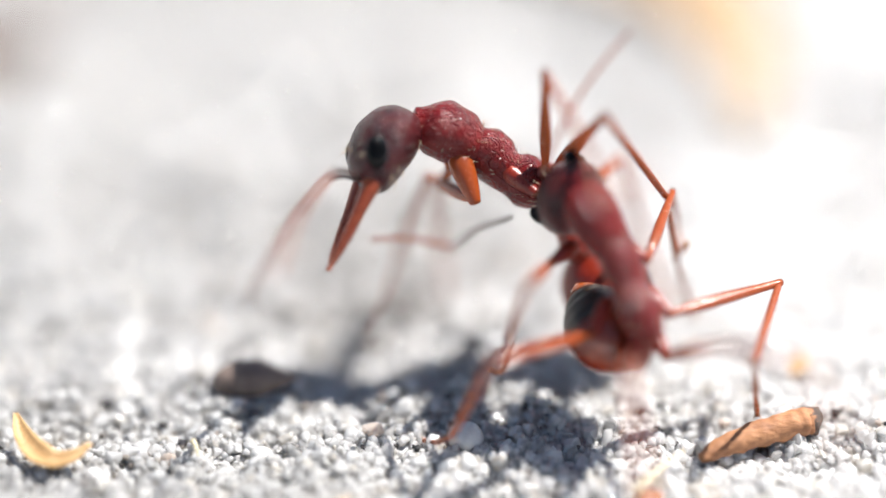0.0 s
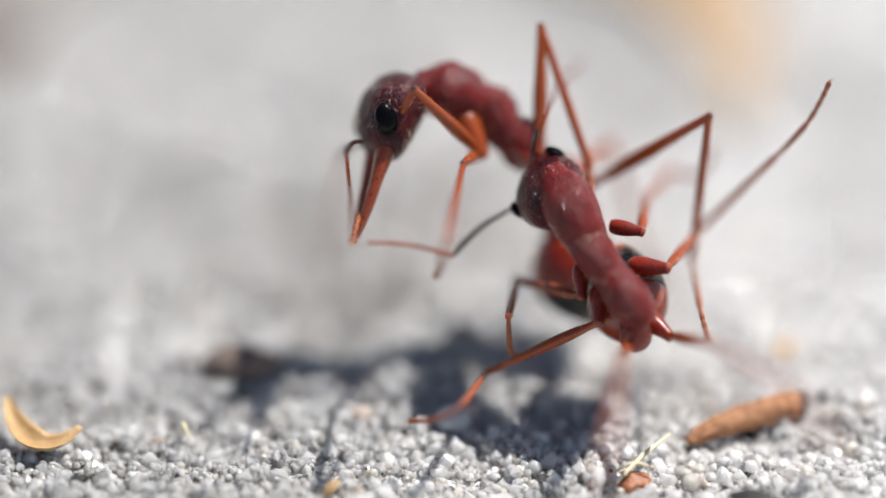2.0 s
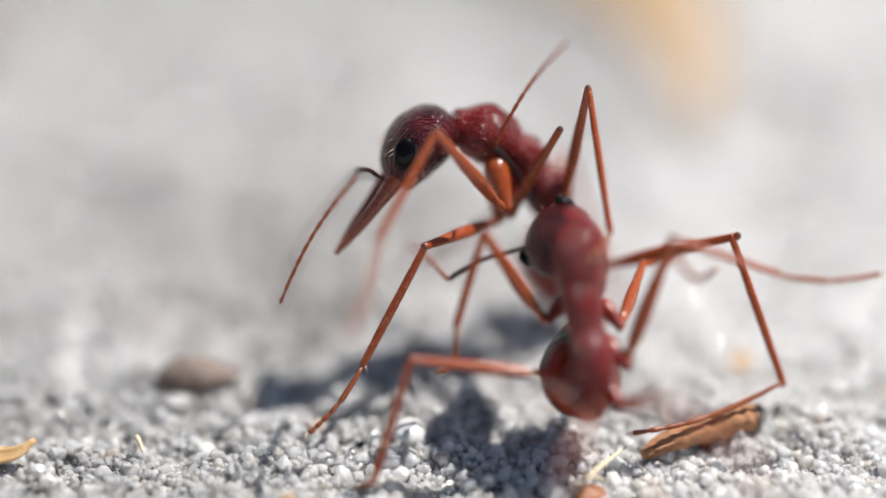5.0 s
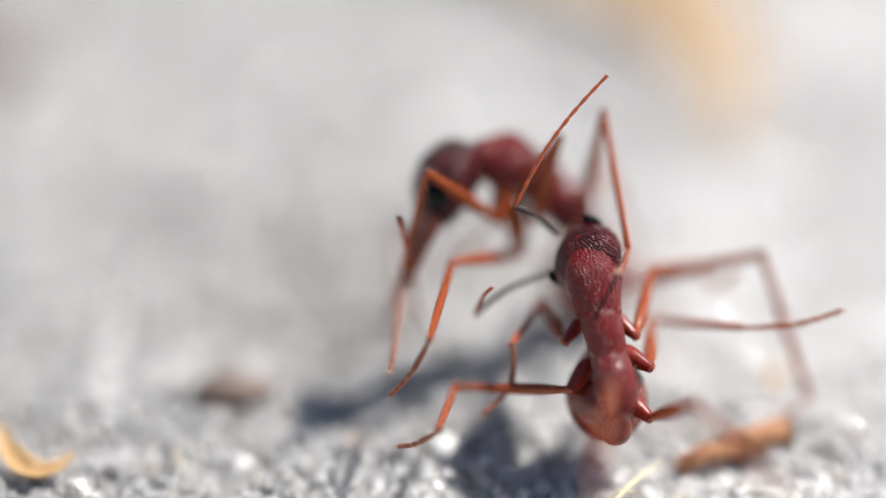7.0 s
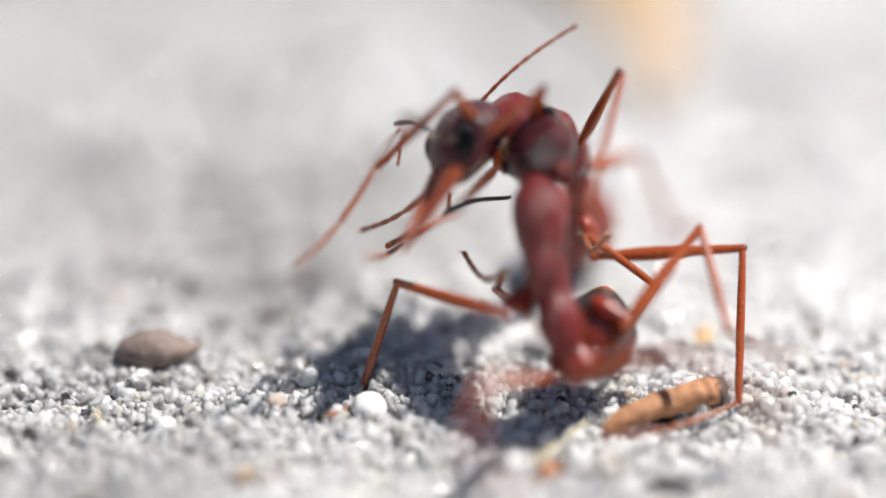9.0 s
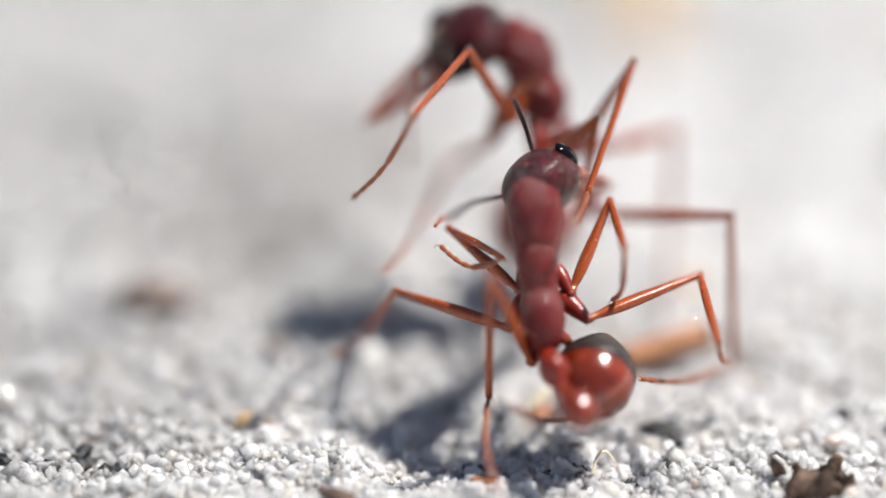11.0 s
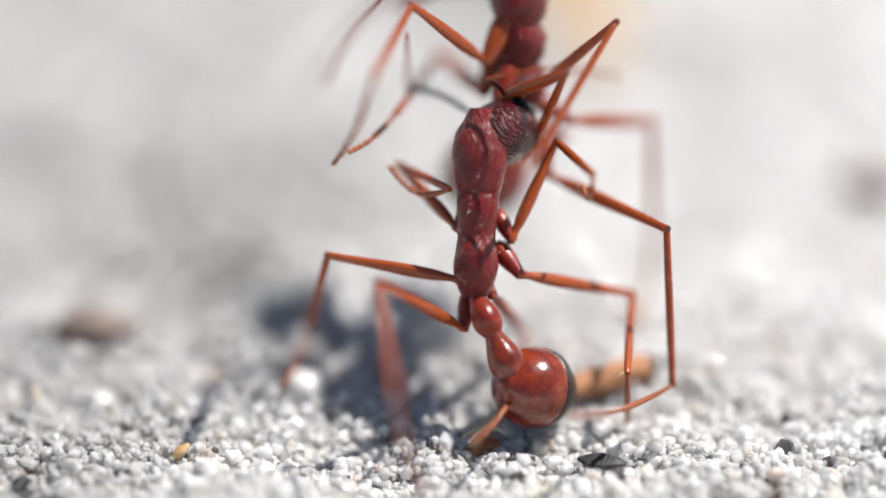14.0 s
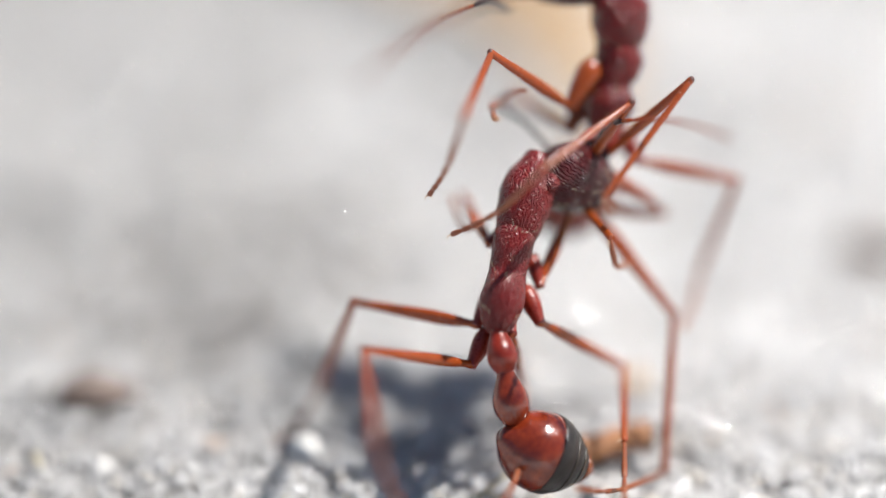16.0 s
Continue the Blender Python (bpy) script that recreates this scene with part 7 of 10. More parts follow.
    walk(far_ant['HR_tibia'], route([
        (0, 4.95, 7.6, 8.07, -48, 74.4, 26.1), (0.5, 5.01, 7.43, 8.25, -48.9, 74.3, 25), (1, 5.03, 7.69, 8.08, -49.3, 74.4, 24.7), (1.5, 5.07, 8.52, 7.58, -50.1, 74.6, 23.9),
        (2, 5.08, 7.78, 8.02, -49.4, 74.5, 24.6), (2.5, 5.11, 7.84, 7.99, -49.2, 74.4, 24.8), (3, 5.12, 8.46, 7.49, -48.8, 74.4, 25.2), (3.5, 5.12, 8.56, 7.47, -48.9, 74.5, 25.3),
        (4, 5.14, 8.3, 7.54, -48, 74.4, 26.3), (6.5, 5.25, 9.25, 7.17, -50.9, 74.8, 23.2), (7, 5.32, 9.43, 7.09, -52, 74.8, 21.9), (7.5, 5.24, 9.19, 7.15, -49.5, 74.7, 24.7),
        (8, 5.21, 9.32, 7.01, -48.3, 74.6, 26), (8.5, 8.88, 10.14, 5.15, -40.8, 65.4, 35.9), (10.8, 12.05, 4.32, 7.3, -145.1, 78.8, -92.8), (11, 12.34, 3.84, 7.48, -148.6, 74.1, -97.8),
        (11.5, 12.42, 3.79, 7.69, -146.6, 64.1, -97.1), (12, 12.39, 3.42, 8, -145.3, 57.8, -97.2), (12.5, 12.97, 3.78, 8.11, -160.6, 80.4, -111.2), (13, 13.69, 3.71, 8.61, -137.4, 81.5, -93),
        (13.5, 13.86, 3.87, 9.11, -129.4, 79.9, -88.3), (14, 13.98, 4.58, 9.21, -123.3, 78.3, -85.7), (14.5, 13.64, 4.08, 9.31, -134.2, 88.5, -108), (15, 14.57, 3.93, 9.87, 115.7, 86.3, 134.8),
        (15.5, 15.55, 3.09, 10.89, 115.5, 82.3, 127.1), (16, 17.94, 2.62, 10.84, 172.6, 72, -177.5),
    ]))
    walk(far_ant['HR_tarsus'], route([
        (0, 6.23, 8.23, 2.99, -4.5, 8.8, -74.2), (0.5, 6.31, 8.03, 3.16, -4.5, 9.1, -74.2), (1, 6.32, 8.28, 2.99, -4.5, 9.1, -74.1), (1.5, 6.35, 9.09, 2.49, -4.6, 9.2, -74),
        (2, 6.36, 8.37, 2.93, -4.5, 9.1, -74), (2.5, 6.4, 8.44, 2.91, -4.5, 9.1, -74.2), (3, 6.4, 9.06, 2.41, -4.5, 9, -74.1), (3.5, 6.39, 9.16, 2.38, -4.5, 9, -74),
        (4, 6.41, 8.92, 2.45, -4.5, 8.8, -74.1), (6.5, 6.53, 9.8, 2.08, -4.6, 9.4, -73.8), (7, 6.61, 9.94, 1.99, -4.6, 9.6, -73.8), (7.5, 6.51, 9.77, 2.06, -4.6, 9.1, -73.9),
        (8, 6.47, 9.93, 1.92, -4.6, 8.8, -74), (8.5, 10.67, 11.43, 0.35, -8.6, -34.2, -58.1), (10.8, 12, 3.3, 2.12, 1.2, 21.7, -93.7), (11, 12.14, 2.41, 2.41, 2.7, 30.9, -97.1),
        (11.5, 12.13, 1.51, 2.94, 2.3, 23.8, -96.8), (12, 12.04, 0.63, 3.53, 2.2, 19.8, -96.7), (12.5, 12.65, 2.96, 2.91, 6.2, 38.5, -104.3), (13, 13.65, 2.93, 3.39, 3.6, 24, -100.8),
        (13.5, 13.88, 2.95, 3.91, 4.8, 35.3, -101.8), (14, 14.06, 3.52, 4.04, 13.4, 56.9, -106.4), (14.5, 13.6, 3.94, 4.03, 0, 58, -90), (15, 14.33, 4.17, 4.6, -0.1, 22.7, -89.7),
        (15.5, 15.12, 3.66, 5.66, -0.2, 6.7, -89.2), (16, 16.31, 2.55, 5.82, 3.4, 7.2, -102),
    ]))
    walk(near_ant['FL_coxa'], route([
        (0, -2.47, 5.61, 8.52, -12.8, -13.8, 39.2), (0.5, -1.57, 4.77, 7.23, -10.2, -30.1, 60.6), (1, -1.93, 5.12, 7.89, -11.8, -22.5, 50), (1.5, -0.18, 4.32, 6.79, 0.9, -38.3, 92.1),
        (2, -0.45, 4.19, 6.68, 2.6, -39.6, 95.6), (2.5, -1.96, 3.87, 6.31, -6.2, -34.3, 74.5), (3, -0.46, 3.98, 6.86, -5.8, -28.5, 73.7), (3.5, -0.21, 3.74, 6.99, -8.6, -27, 64.6),
        (4, 0.09, 3.24, 6.6, -10.4, -27.6, 58.6), (6.5, -0.49, 2.8, 7.04, -10.9, -22.4, 53.9), (7, -0.78, 2.52, 6.82, -10.7, -21.1, 53.7), (7.5, 0.24, 3.07, 6.11, -4.7, -30.8, 77.5),
        (8, -0.23, 3.97, 5.98, -4.8, -32.6, 77.6), (8.5, 0.9, 4.98, 4.93, -5.1, -39.8, 78.9), (10.8, 0.86, -1.96, 7.35, -6.2, -34.4, 74.5), (11, 0.86, -2.32, 7.4, -6.3, -33.7, 73.8),
        (11.5, 0.99, -2.19, 7.54, -5.9, -33.8, 75.2), (12, 1.35, -1.41, 6.84, -2.4, -36.2, 84.4), (12.5, 1.12, -1.08, 6.93, -5.4, -35.6, 76.8), (13, 1.21, -0.21, 7.49, -7, -32.2, 71.3),
        (13.5, 1.49, 1.85, 8.43, -7.7, -27.5, 67.5), (14, 0.78, 4.13, 8.48, -8.2, -29.5, 66.8), (14.5, 0.59, 3.27, 8.83, -7.3, -28.5, 69.4), (15, 0.46, 5.28, 8.13, -9, -22.6, 61.3),
        (15.5, 0.66, 5.01, 9.03, -9.5, -22.4, 59.4), (16, 2.22, 5.19, 10.76, -10.9, -7.6, 47.3),
    ]))
    walk(near_ant['FL_femur'], route([
        (0, -2.47, 5.61, 8.52, -15.4, -17.6, -104.8), (0.5, -1.57, 4.77, 7.23, -8.6, -40.2, -124.4), (1, -1.93, 5.12, 7.89, -43.9, -36.1, -102), (1.25, -1.05, 4.72, 7.34, 53.4, -47.6, 166.1),
        (1.5, -0.18, 4.32, 6.79, 93, 11.2, 134.1), (2, -0.45, 4.19, 6.68, 86.7, 16.4, 128.9), (2.25, -1.21, 4.03, 6.49, 48.7, -37.4, 162.3), (2.5, -1.96, 3.87, 6.31, -33.1, -33.4, -118.9),
        (3, -0.46, 3.98, 6.86, -42.6, -46.4, -118.3), (3.5, -0.21, 3.74, 6.99, -34.8, -33.9, -123.2), (4, 0.09, 3.24, 6.6, -37.7, -44.7, -116.9), (4.62, -0.05, 3.13, 6.71, 8.9, -58.5, -169.4),
        (5.25, -0.2, 3.02, 6.82, 53.4, -43.2, 140.1), (5.88, -0.34, 2.91, 6.93, 69, -14.9, 117.2), (6.5, -0.49, 2.8, 7.04, 72.8, 16.1, 102.3), (7, -0.78, 2.52, 6.82, 82.6, 9.7, 103.4),
        (7.25, -0.27, 2.8, 6.47, 61.3, -40.8, 134.9), (7.5, 0.24, 3.07, 6.11, -18.7, -50, -138), (7.67, 0.08, 3.37, 6.07, -57.3, -50.5, -122.6), (7.83, -0.07, 3.67, 6.02, -93, -44.9, -110.5),
        (8, -0.23, 3.97, 5.98, -123, -35.8, -105.5), (8.17, 0.15, 4.31, 5.63, -123.5, 5.6, -144.3), (8.33, 0.53, 4.64, 5.28, -154.7, 35.5, 165.3), (8.5, 0.9, 4.98, 4.93, 158.1, 25.8, 101.2),
        (9.07, 0.89, 3.24, 5.53, 160.7, 17.3, 108.7), (9.65, 0.88, 1.51, 6.14, 162.1, 8.7, 115.6), (10.23, 0.87, -0.23, 6.74, 162.5, -0.1, 122.1), (10.8, 0.86, -1.96, 7.35, 161.8, -8.9, 128.7),
        (11, 0.86, -2.32, 7.4, 159.9, -13.6, 132.5), (11.5, 0.99, -2.19, 7.54, 164.7, -13.9, 132.7), (12, 1.35, -1.41, 6.84, 155.8, -21.5, 143.3), (12.5, 1.12, -1.08, 6.93, 161.3, -12.4, 136.5),
        (13, 1.21, -0.21, 7.49, 176.7, -15.8, 128), (13.5, 1.49, 1.85, 8.43, 175.1, -13.3, 127), (14, 0.78, 4.13, 8.48, 175.3, -12, 124.3), (14.5, 0.59, 3.27, 8.83, 174.5, -10.6, 120.5),
        (15, 0.46, 5.28, 8.13, 177.9, -4.6, 113.4), (15.5, 0.66, 5.01, 9.03, -176.5, -6.2, 111.8), (16, 2.22, 5.19, 10.76, 142, 4.2, 103.6),
    ]))
    walk(near_ant['FL_tibia'], route([
        (0, -3.69, 1, 10.03, -118.6, 62.7, 111.4), (0.5, -3.73, 1.62, 10.46, -92.8, 76.7, 87.3), (1, -2.77, 1.17, 10.84, -76.8, 54.4, 126), (1.25, -4.32, 5.53, 11.03, 71.8, 54.9, -99.4),
        (1.5, -3.6, 7.84, 5.82, 96.5, -9.6, -95.3), (2, -3.46, 7.92, 5.26, 103.8, -9.6, -95.4), (2.25, -4.99, 5.23, 9.53, 99.7, 58.7, -75.7), (2.5, -3.98, 0.22, 9.07, -106.4, 50.8, 94.4),
        (3, -2.09, 0.95, 10.48, -35, 54.6, 132.9), (3.5, -2.48, 0.27, 9.78, -72.5, 50.4, 116.4), (4, -1.52, 0.07, 10.12, -47.7, 59.6, 128), (4.62, -2.62, 2.65, 10.97, 28.8, 73.2, -163.7),
        (5.25, -3, 5.36, 10.24, 84.1, 52.5, -116.7), (5.88, -2.56, 7.21, 8.22, 101.1, 24.7, -109.5), (6.5, -1.52, 7.49, 5.65, 113.2, -3.7, -111), (7, -1.93, 7.32, 5.98, 101.4, -4.4, -107.6),
        (7.25, -2.94, 5.48, 9.74, 80.3, 55.1, -116), (7.5, -2.15, 0.93, 9.95, -60.5, 58.6, 112.1), (7.67, -1.63, 0.69, 9.93, -78.4, 7.3, 115.8), (7.83, -1.31, 0.35, 9.55, -105.6, -39.5, 138.8),
        (8, -1.31, 0.06, 8.91, 176.6, -51.8, -146.4), (8.17, -3.89, 1.4, 5.14, 129.7, -60.8, -130.4), (8.33, -3.41, 5.67, 2.38, 74.2, -59.4, -105.2), (8.5, 0.03, 9.4, 2.75, 30.8, -49, -93.1),
        (9.07, -0.64, 7.76, 4.04, 24.5, -40.8, -81.9), (9.65, -1.25, 5.97, 5.39, 20.9, -31.9, -73), (10.23, -1.79, 4.01, 6.76, 19, -22.7, -65.5), (10.8, -2.23, 1.89, 8.13, 18.5, -13.3, -58.6),
        (11, -2.42, 1.27, 8.57, 19.8, -9.4, -55.8), (11.5, -2.3, 1.38, 8.74, 15.3, -14.5, -55), (12, -2.39, 1.37, 8.67, 23.7, -17.7, -53.7), (12.5, -2.44, 2.28, 8.01, 19.1, -16.8, -53.4),
        (13, -1.77, 3.58, 8.86, 3.3, -15.2, -53.7), (13.5, -1.46, 5.75, 9.59, 4.9, -10.8, -55.1), (14, -1.98, 8.18, 9.54, 4.6, -11.8, -57.7), (14.5, -1.9, 7.51, 9.75, 5.5, -11.2, -61.6),
        (15, -1.53, 9.85, 8.54, 2.2, -10.7, -67.1), (15.5, -1.2, 9.63, 9.59, -3.6, -12.4, -67), (16, 1.05, 10.03, 10.4, 39, -12.7, -83.2),
    ]))
    walk(near_ant['FL_tarsus'], route([
        (0, -4.44, 2.93, 6.04, 7.6, 55.3, 112.4), (0.5, -3.68, 2.65, 6.08, -38.2, 74.1, 12.4), (1, -4.31, 3.29, 7.18, 6, 71.7, 102.7), (1.25, -4.75, 2.98, 7.35, -4.2, 70.2, 81.6),
        (1.5, -4.01, 3.43, 6.57, -11.5, 67.7, 63.3), (2, -3.87, 3.51, 6.02, -4.4, 61.3, 78.4), (2.25, -4.41, 2.97, 5.69, -3, 65.3, 83.1), (2.5, -4.19, 3.05, 5.58, -0.4, 69.2, 89),
        (3, -3.87, 2.85, 6.81, 9.6, 68, 112.4), (3.5, -3.75, 2.84, 6.31, 5.5, 63.4, 104), (4, -2.92, 1.87, 6.24, 1.3, 58.9, 93.6), (4.62, -3.87, 2.29, 6.67, 5.6, 63.4, 113.5),
        (5.25, -4.23, 2.92, 6.67, 14, 66.8, 137.5), (5.88, -3.92, 3.35, 6.34, 26.3, 68.3, 165.1), (6.5, -3.12, 3.3, 5.94, 39.2, 67.4, -166.8), (7, -3.29, 3.04, 6.32, 26.8, 57.2, -133.9),
        (7.25, -4.07, 3.16, 6.04, 35.3, 64.9, -164.3), (7.5, -3.04, 3.09, 6.1, 32.1, 73.5, 155), (7.67, -3.57, 4.71, 9.35, 11.6, 57.2, 129.8), (7.83, -3.93, 2.64, 12.41, 6.7, 39.3, 119.8),
        (8, -3.64, -1.46, 12.46, 5.9, 21.2, 113.1), (8.17, -5.32, -0.27, 9.07, 6.3, 17.9, 114.4), (8.33, -4.02, 3.46, 6.25, 6.6, 14.6, 115.6), (8.5, -0.13, 6.46, 6.16, 6.8, 11.3, 116.8),
        (9.07, -0.16, 4.39, 6.98, 8.2, 11.2, 123.6), (9.65, -0.14, 2.31, 7.76, 9.6, 10.9, 130.3), (10.23, -0.06, 0.23, 8.49, 11, 10.5, 137.1), (10.8, 0.05, -1.84, 9.16, 12.3, 9.9, 143.8),
        (11, 0.07, -2.4, 9.31, 12.8, 9.2, 146.8), (11.5, 0.2, -2.19, 9.86, 13.5, 11.4, 152), (12, 0.16, -2.08, 10.04, 14.1, 11.5, 156.4), (12.5, 0.14, -1.17, 9.32, 13.9, 12.2, 154.9),
        (13, 0.81, 0.08, 10.04, 13.5, 12.7, 152.1), (13.5, 1.08, 2.12, 10.43, 12.3, 5.7, 143.5), (14, 0.38, 4.45, 10.45, 12.1, 1.8, 141.7), (14.5, 0.2, 3.63, 10.62, 12.8, -2.5, 145.5),
        (15, 0.19, 5.78, 9.37, 10.4, 1, 132.5), (15.5, 0.52, 5.58, 10.55, 9.3, 7.7, 127.4), (16, 1.56, 5.67, 11.39, 4.6, 8.1, 107.6),
    ]))
    walk(near_ant['ML_coxa'], route([
        (0, -0.52, 3.43, 6.03, -10.5, -31.5, 60.5), (0.5, -0.52, 3.21, 5.73, -10.7, -30.4, 59.2), (1, -0.75, 3.14, 5.72, -11.5, -31.4, 56.9), (1.5, 0.47, 3.08, 5.86, -3.1, -33.3, 82.3),
        (2, 0.33, 3.08, 5.98, -1.4, -34, 86.6), (2.5, -0.39, 2.54, 5.29, -4.7, -29.2, 77.2), (3, 0.05, 2.32, 5.29, -8.5, -29.2, 65.6), (3.5, 0.17, 1.84, 5.09, -10.4, -27.5, 58.4),
        (4, 0.08, 1.42, 4.81, -11.9, -27.7, 52.9), (6.5, -0.37, 0.96, 5.25, -11.6, -26.2, 52.9), (7, -0.53, 0.82, 5.24, -11.3, -23.9, 52.8), (7.5, 0.23, 1.57, 4.9, -8.2, -24.2, 64.7),
        (8, -0.23, 2.73, 5.23, -9.3, -10.2, 55.4), (8.5, -0.14, 4.57, 5.49, -12.7, -2.7, 35.4), (10.8, 0.29, -3.01, 6.19, -10.5, -26.3, 57.3), (11, 0.33, -3.43, 6.08, -10.3, -27.7, 58.9),
        (11.5, 0.99, -3.3, 6.21, -7.5, -29.7, 68.9), (12, 0.96, -2.39, 5.75, -7.8, -27.8, 67.4), (12.5, 0.99, -1.85, 6.17, -7.8, -19.7, 64.6), (13, 1.34, -1.43, 6.02, -6.9, -28, 70.4),
        (13.5, 1.23, 0.38, 6.54, -9.1, -29, 63.7), (14, 0.91, 2.77, 6.53, -6.7, -32.8, 72.4), (14.5, 0.59, 1.75, 6.84, -7.3, -31.3, 70.2), (15, 0.33, 3.45, 6.01, -8.8, -32.3, 66.3),
        (15.5, 0.39, 3.03, 6.91, -9.6, -30.7, 62.9), (16, 1.69, 2.7, 7.81, -10.9, -32.7, 59.7),
    ]))
    walk(near_ant['ML_femur'], route([
        (0, -0.52, 3.43, 6.03, 55.9, -9.3, -139.6), (0.5, -0.52, 3.21, 5.73, 67.4, -8.3, -141.8), (1, -0.75, 3.14, 5.72, 36.1, -10.8, -133.3), (1.25, -0.14, 3.11, 5.79, 74, 1, -169.4),
        (1.5, 0.47, 3.08, 5.86, 101.6, 30.6, 165.8), (2, 0.33, 3.08, 5.98, 105.7, 32.3, 170.7), (2.17, 0.09, 2.9, 5.75, 110.6, 21.8, -172.3), (2.33, -0.15, 2.72, 5.52, 112, 10.5, -157.3),
        (2.5, -0.39, 2.54, 5.29, 110.4, -0.8, -142.7), (2.75, -0.17, 2.43, 5.29, 89.6, -6.5, -144.6), (3, 0.05, 2.32, 5.29, 68.7, -12.5, -144.4), (3.5, 0.17, 1.84, 5.09, 74.3, -13, -148.6),
        (4, 0.08, 1.42, 4.81, 53.5, -19.3, -146.6), (4.62, -0.03, 1.3, 4.92, 68, -14.9, -165.6), (5.25, -0.14, 1.19, 5.03, 80, -6.4, 177.4), (5.88, -0.26, 1.07, 5.14, 89.1, 5, 162.6),
        (6.5, -0.37, 0.96, 5.25, 95.2, 18.2, 149.1), (7, -0.53, 0.82, 5.24, 98.4, 15.1, 152.8), (7.25, -0.15, 1.2, 5.07, 96.1, 2.8, 171.3), (7.5, 0.23, 1.57, 4.9, 90, -8.1, -169.5),
        (7.75, 0, 2.15, 5.06, 62.5, -18.3, -158.6), (8, -0.23, 2.73, 5.23, 32.2, -22, -143.4), (8.25, -0.19, 3.65, 5.36, 35.8, -7.7, 179.7), (8.5, -0.14, 4.57, 5.49, 30.1, 5.8, 143.9),
        (9.07, -0.04, 2.67, 5.66, 18, 4.6, 144.2), (9.65, 0.07, 0.78, 5.84, 5.9, 3.5, 144.8), (10.23, 0.18, -1.12, 6.01, -6.2, 2.6, 145.5), (10.8, 0.29, -3.01, 6.19, -18.3, 1.8, 146.5),
        (11, 0.33, -3.43, 6.08, -21.4, 1.4, 146.8), (11.5, 0.99, -3.3, 6.21, -24.1, -1.5, 154.4), (12, 0.96, -2.39, 5.75, -17.4, -2, 156.9), (12.5, 0.99, -1.85, 6.17, -22.5, -3.5, 160.4),
        (12.75, 1.17, -1.64, 6.09, -24.8, -3.8, 160.4), (13, 1.34, -1.43, 6.02, -27.2, -4.1, 160.5), (13.25, 1.29, -0.52, 6.28, -21.8, -2.3, 158.4), (13.5, 1.23, 0.38, 6.54, -16.4, -0.4, 156.5),
        (14, 0.91, 2.77, 6.53, -17.5, -6, 170.1), (14.5, 0.59, 1.75, 6.84, -15.7, -3.2, 163.9), (15, 0.33, 3.45, 6.01, -13.7, -4.9, 160.5), (15.5, 0.39, 3.03, 6.91, -7, -1.7, 157),
        (16, 1.69, 2.7, 7.81, -4.8, 2.6, 157.3),
    ]))
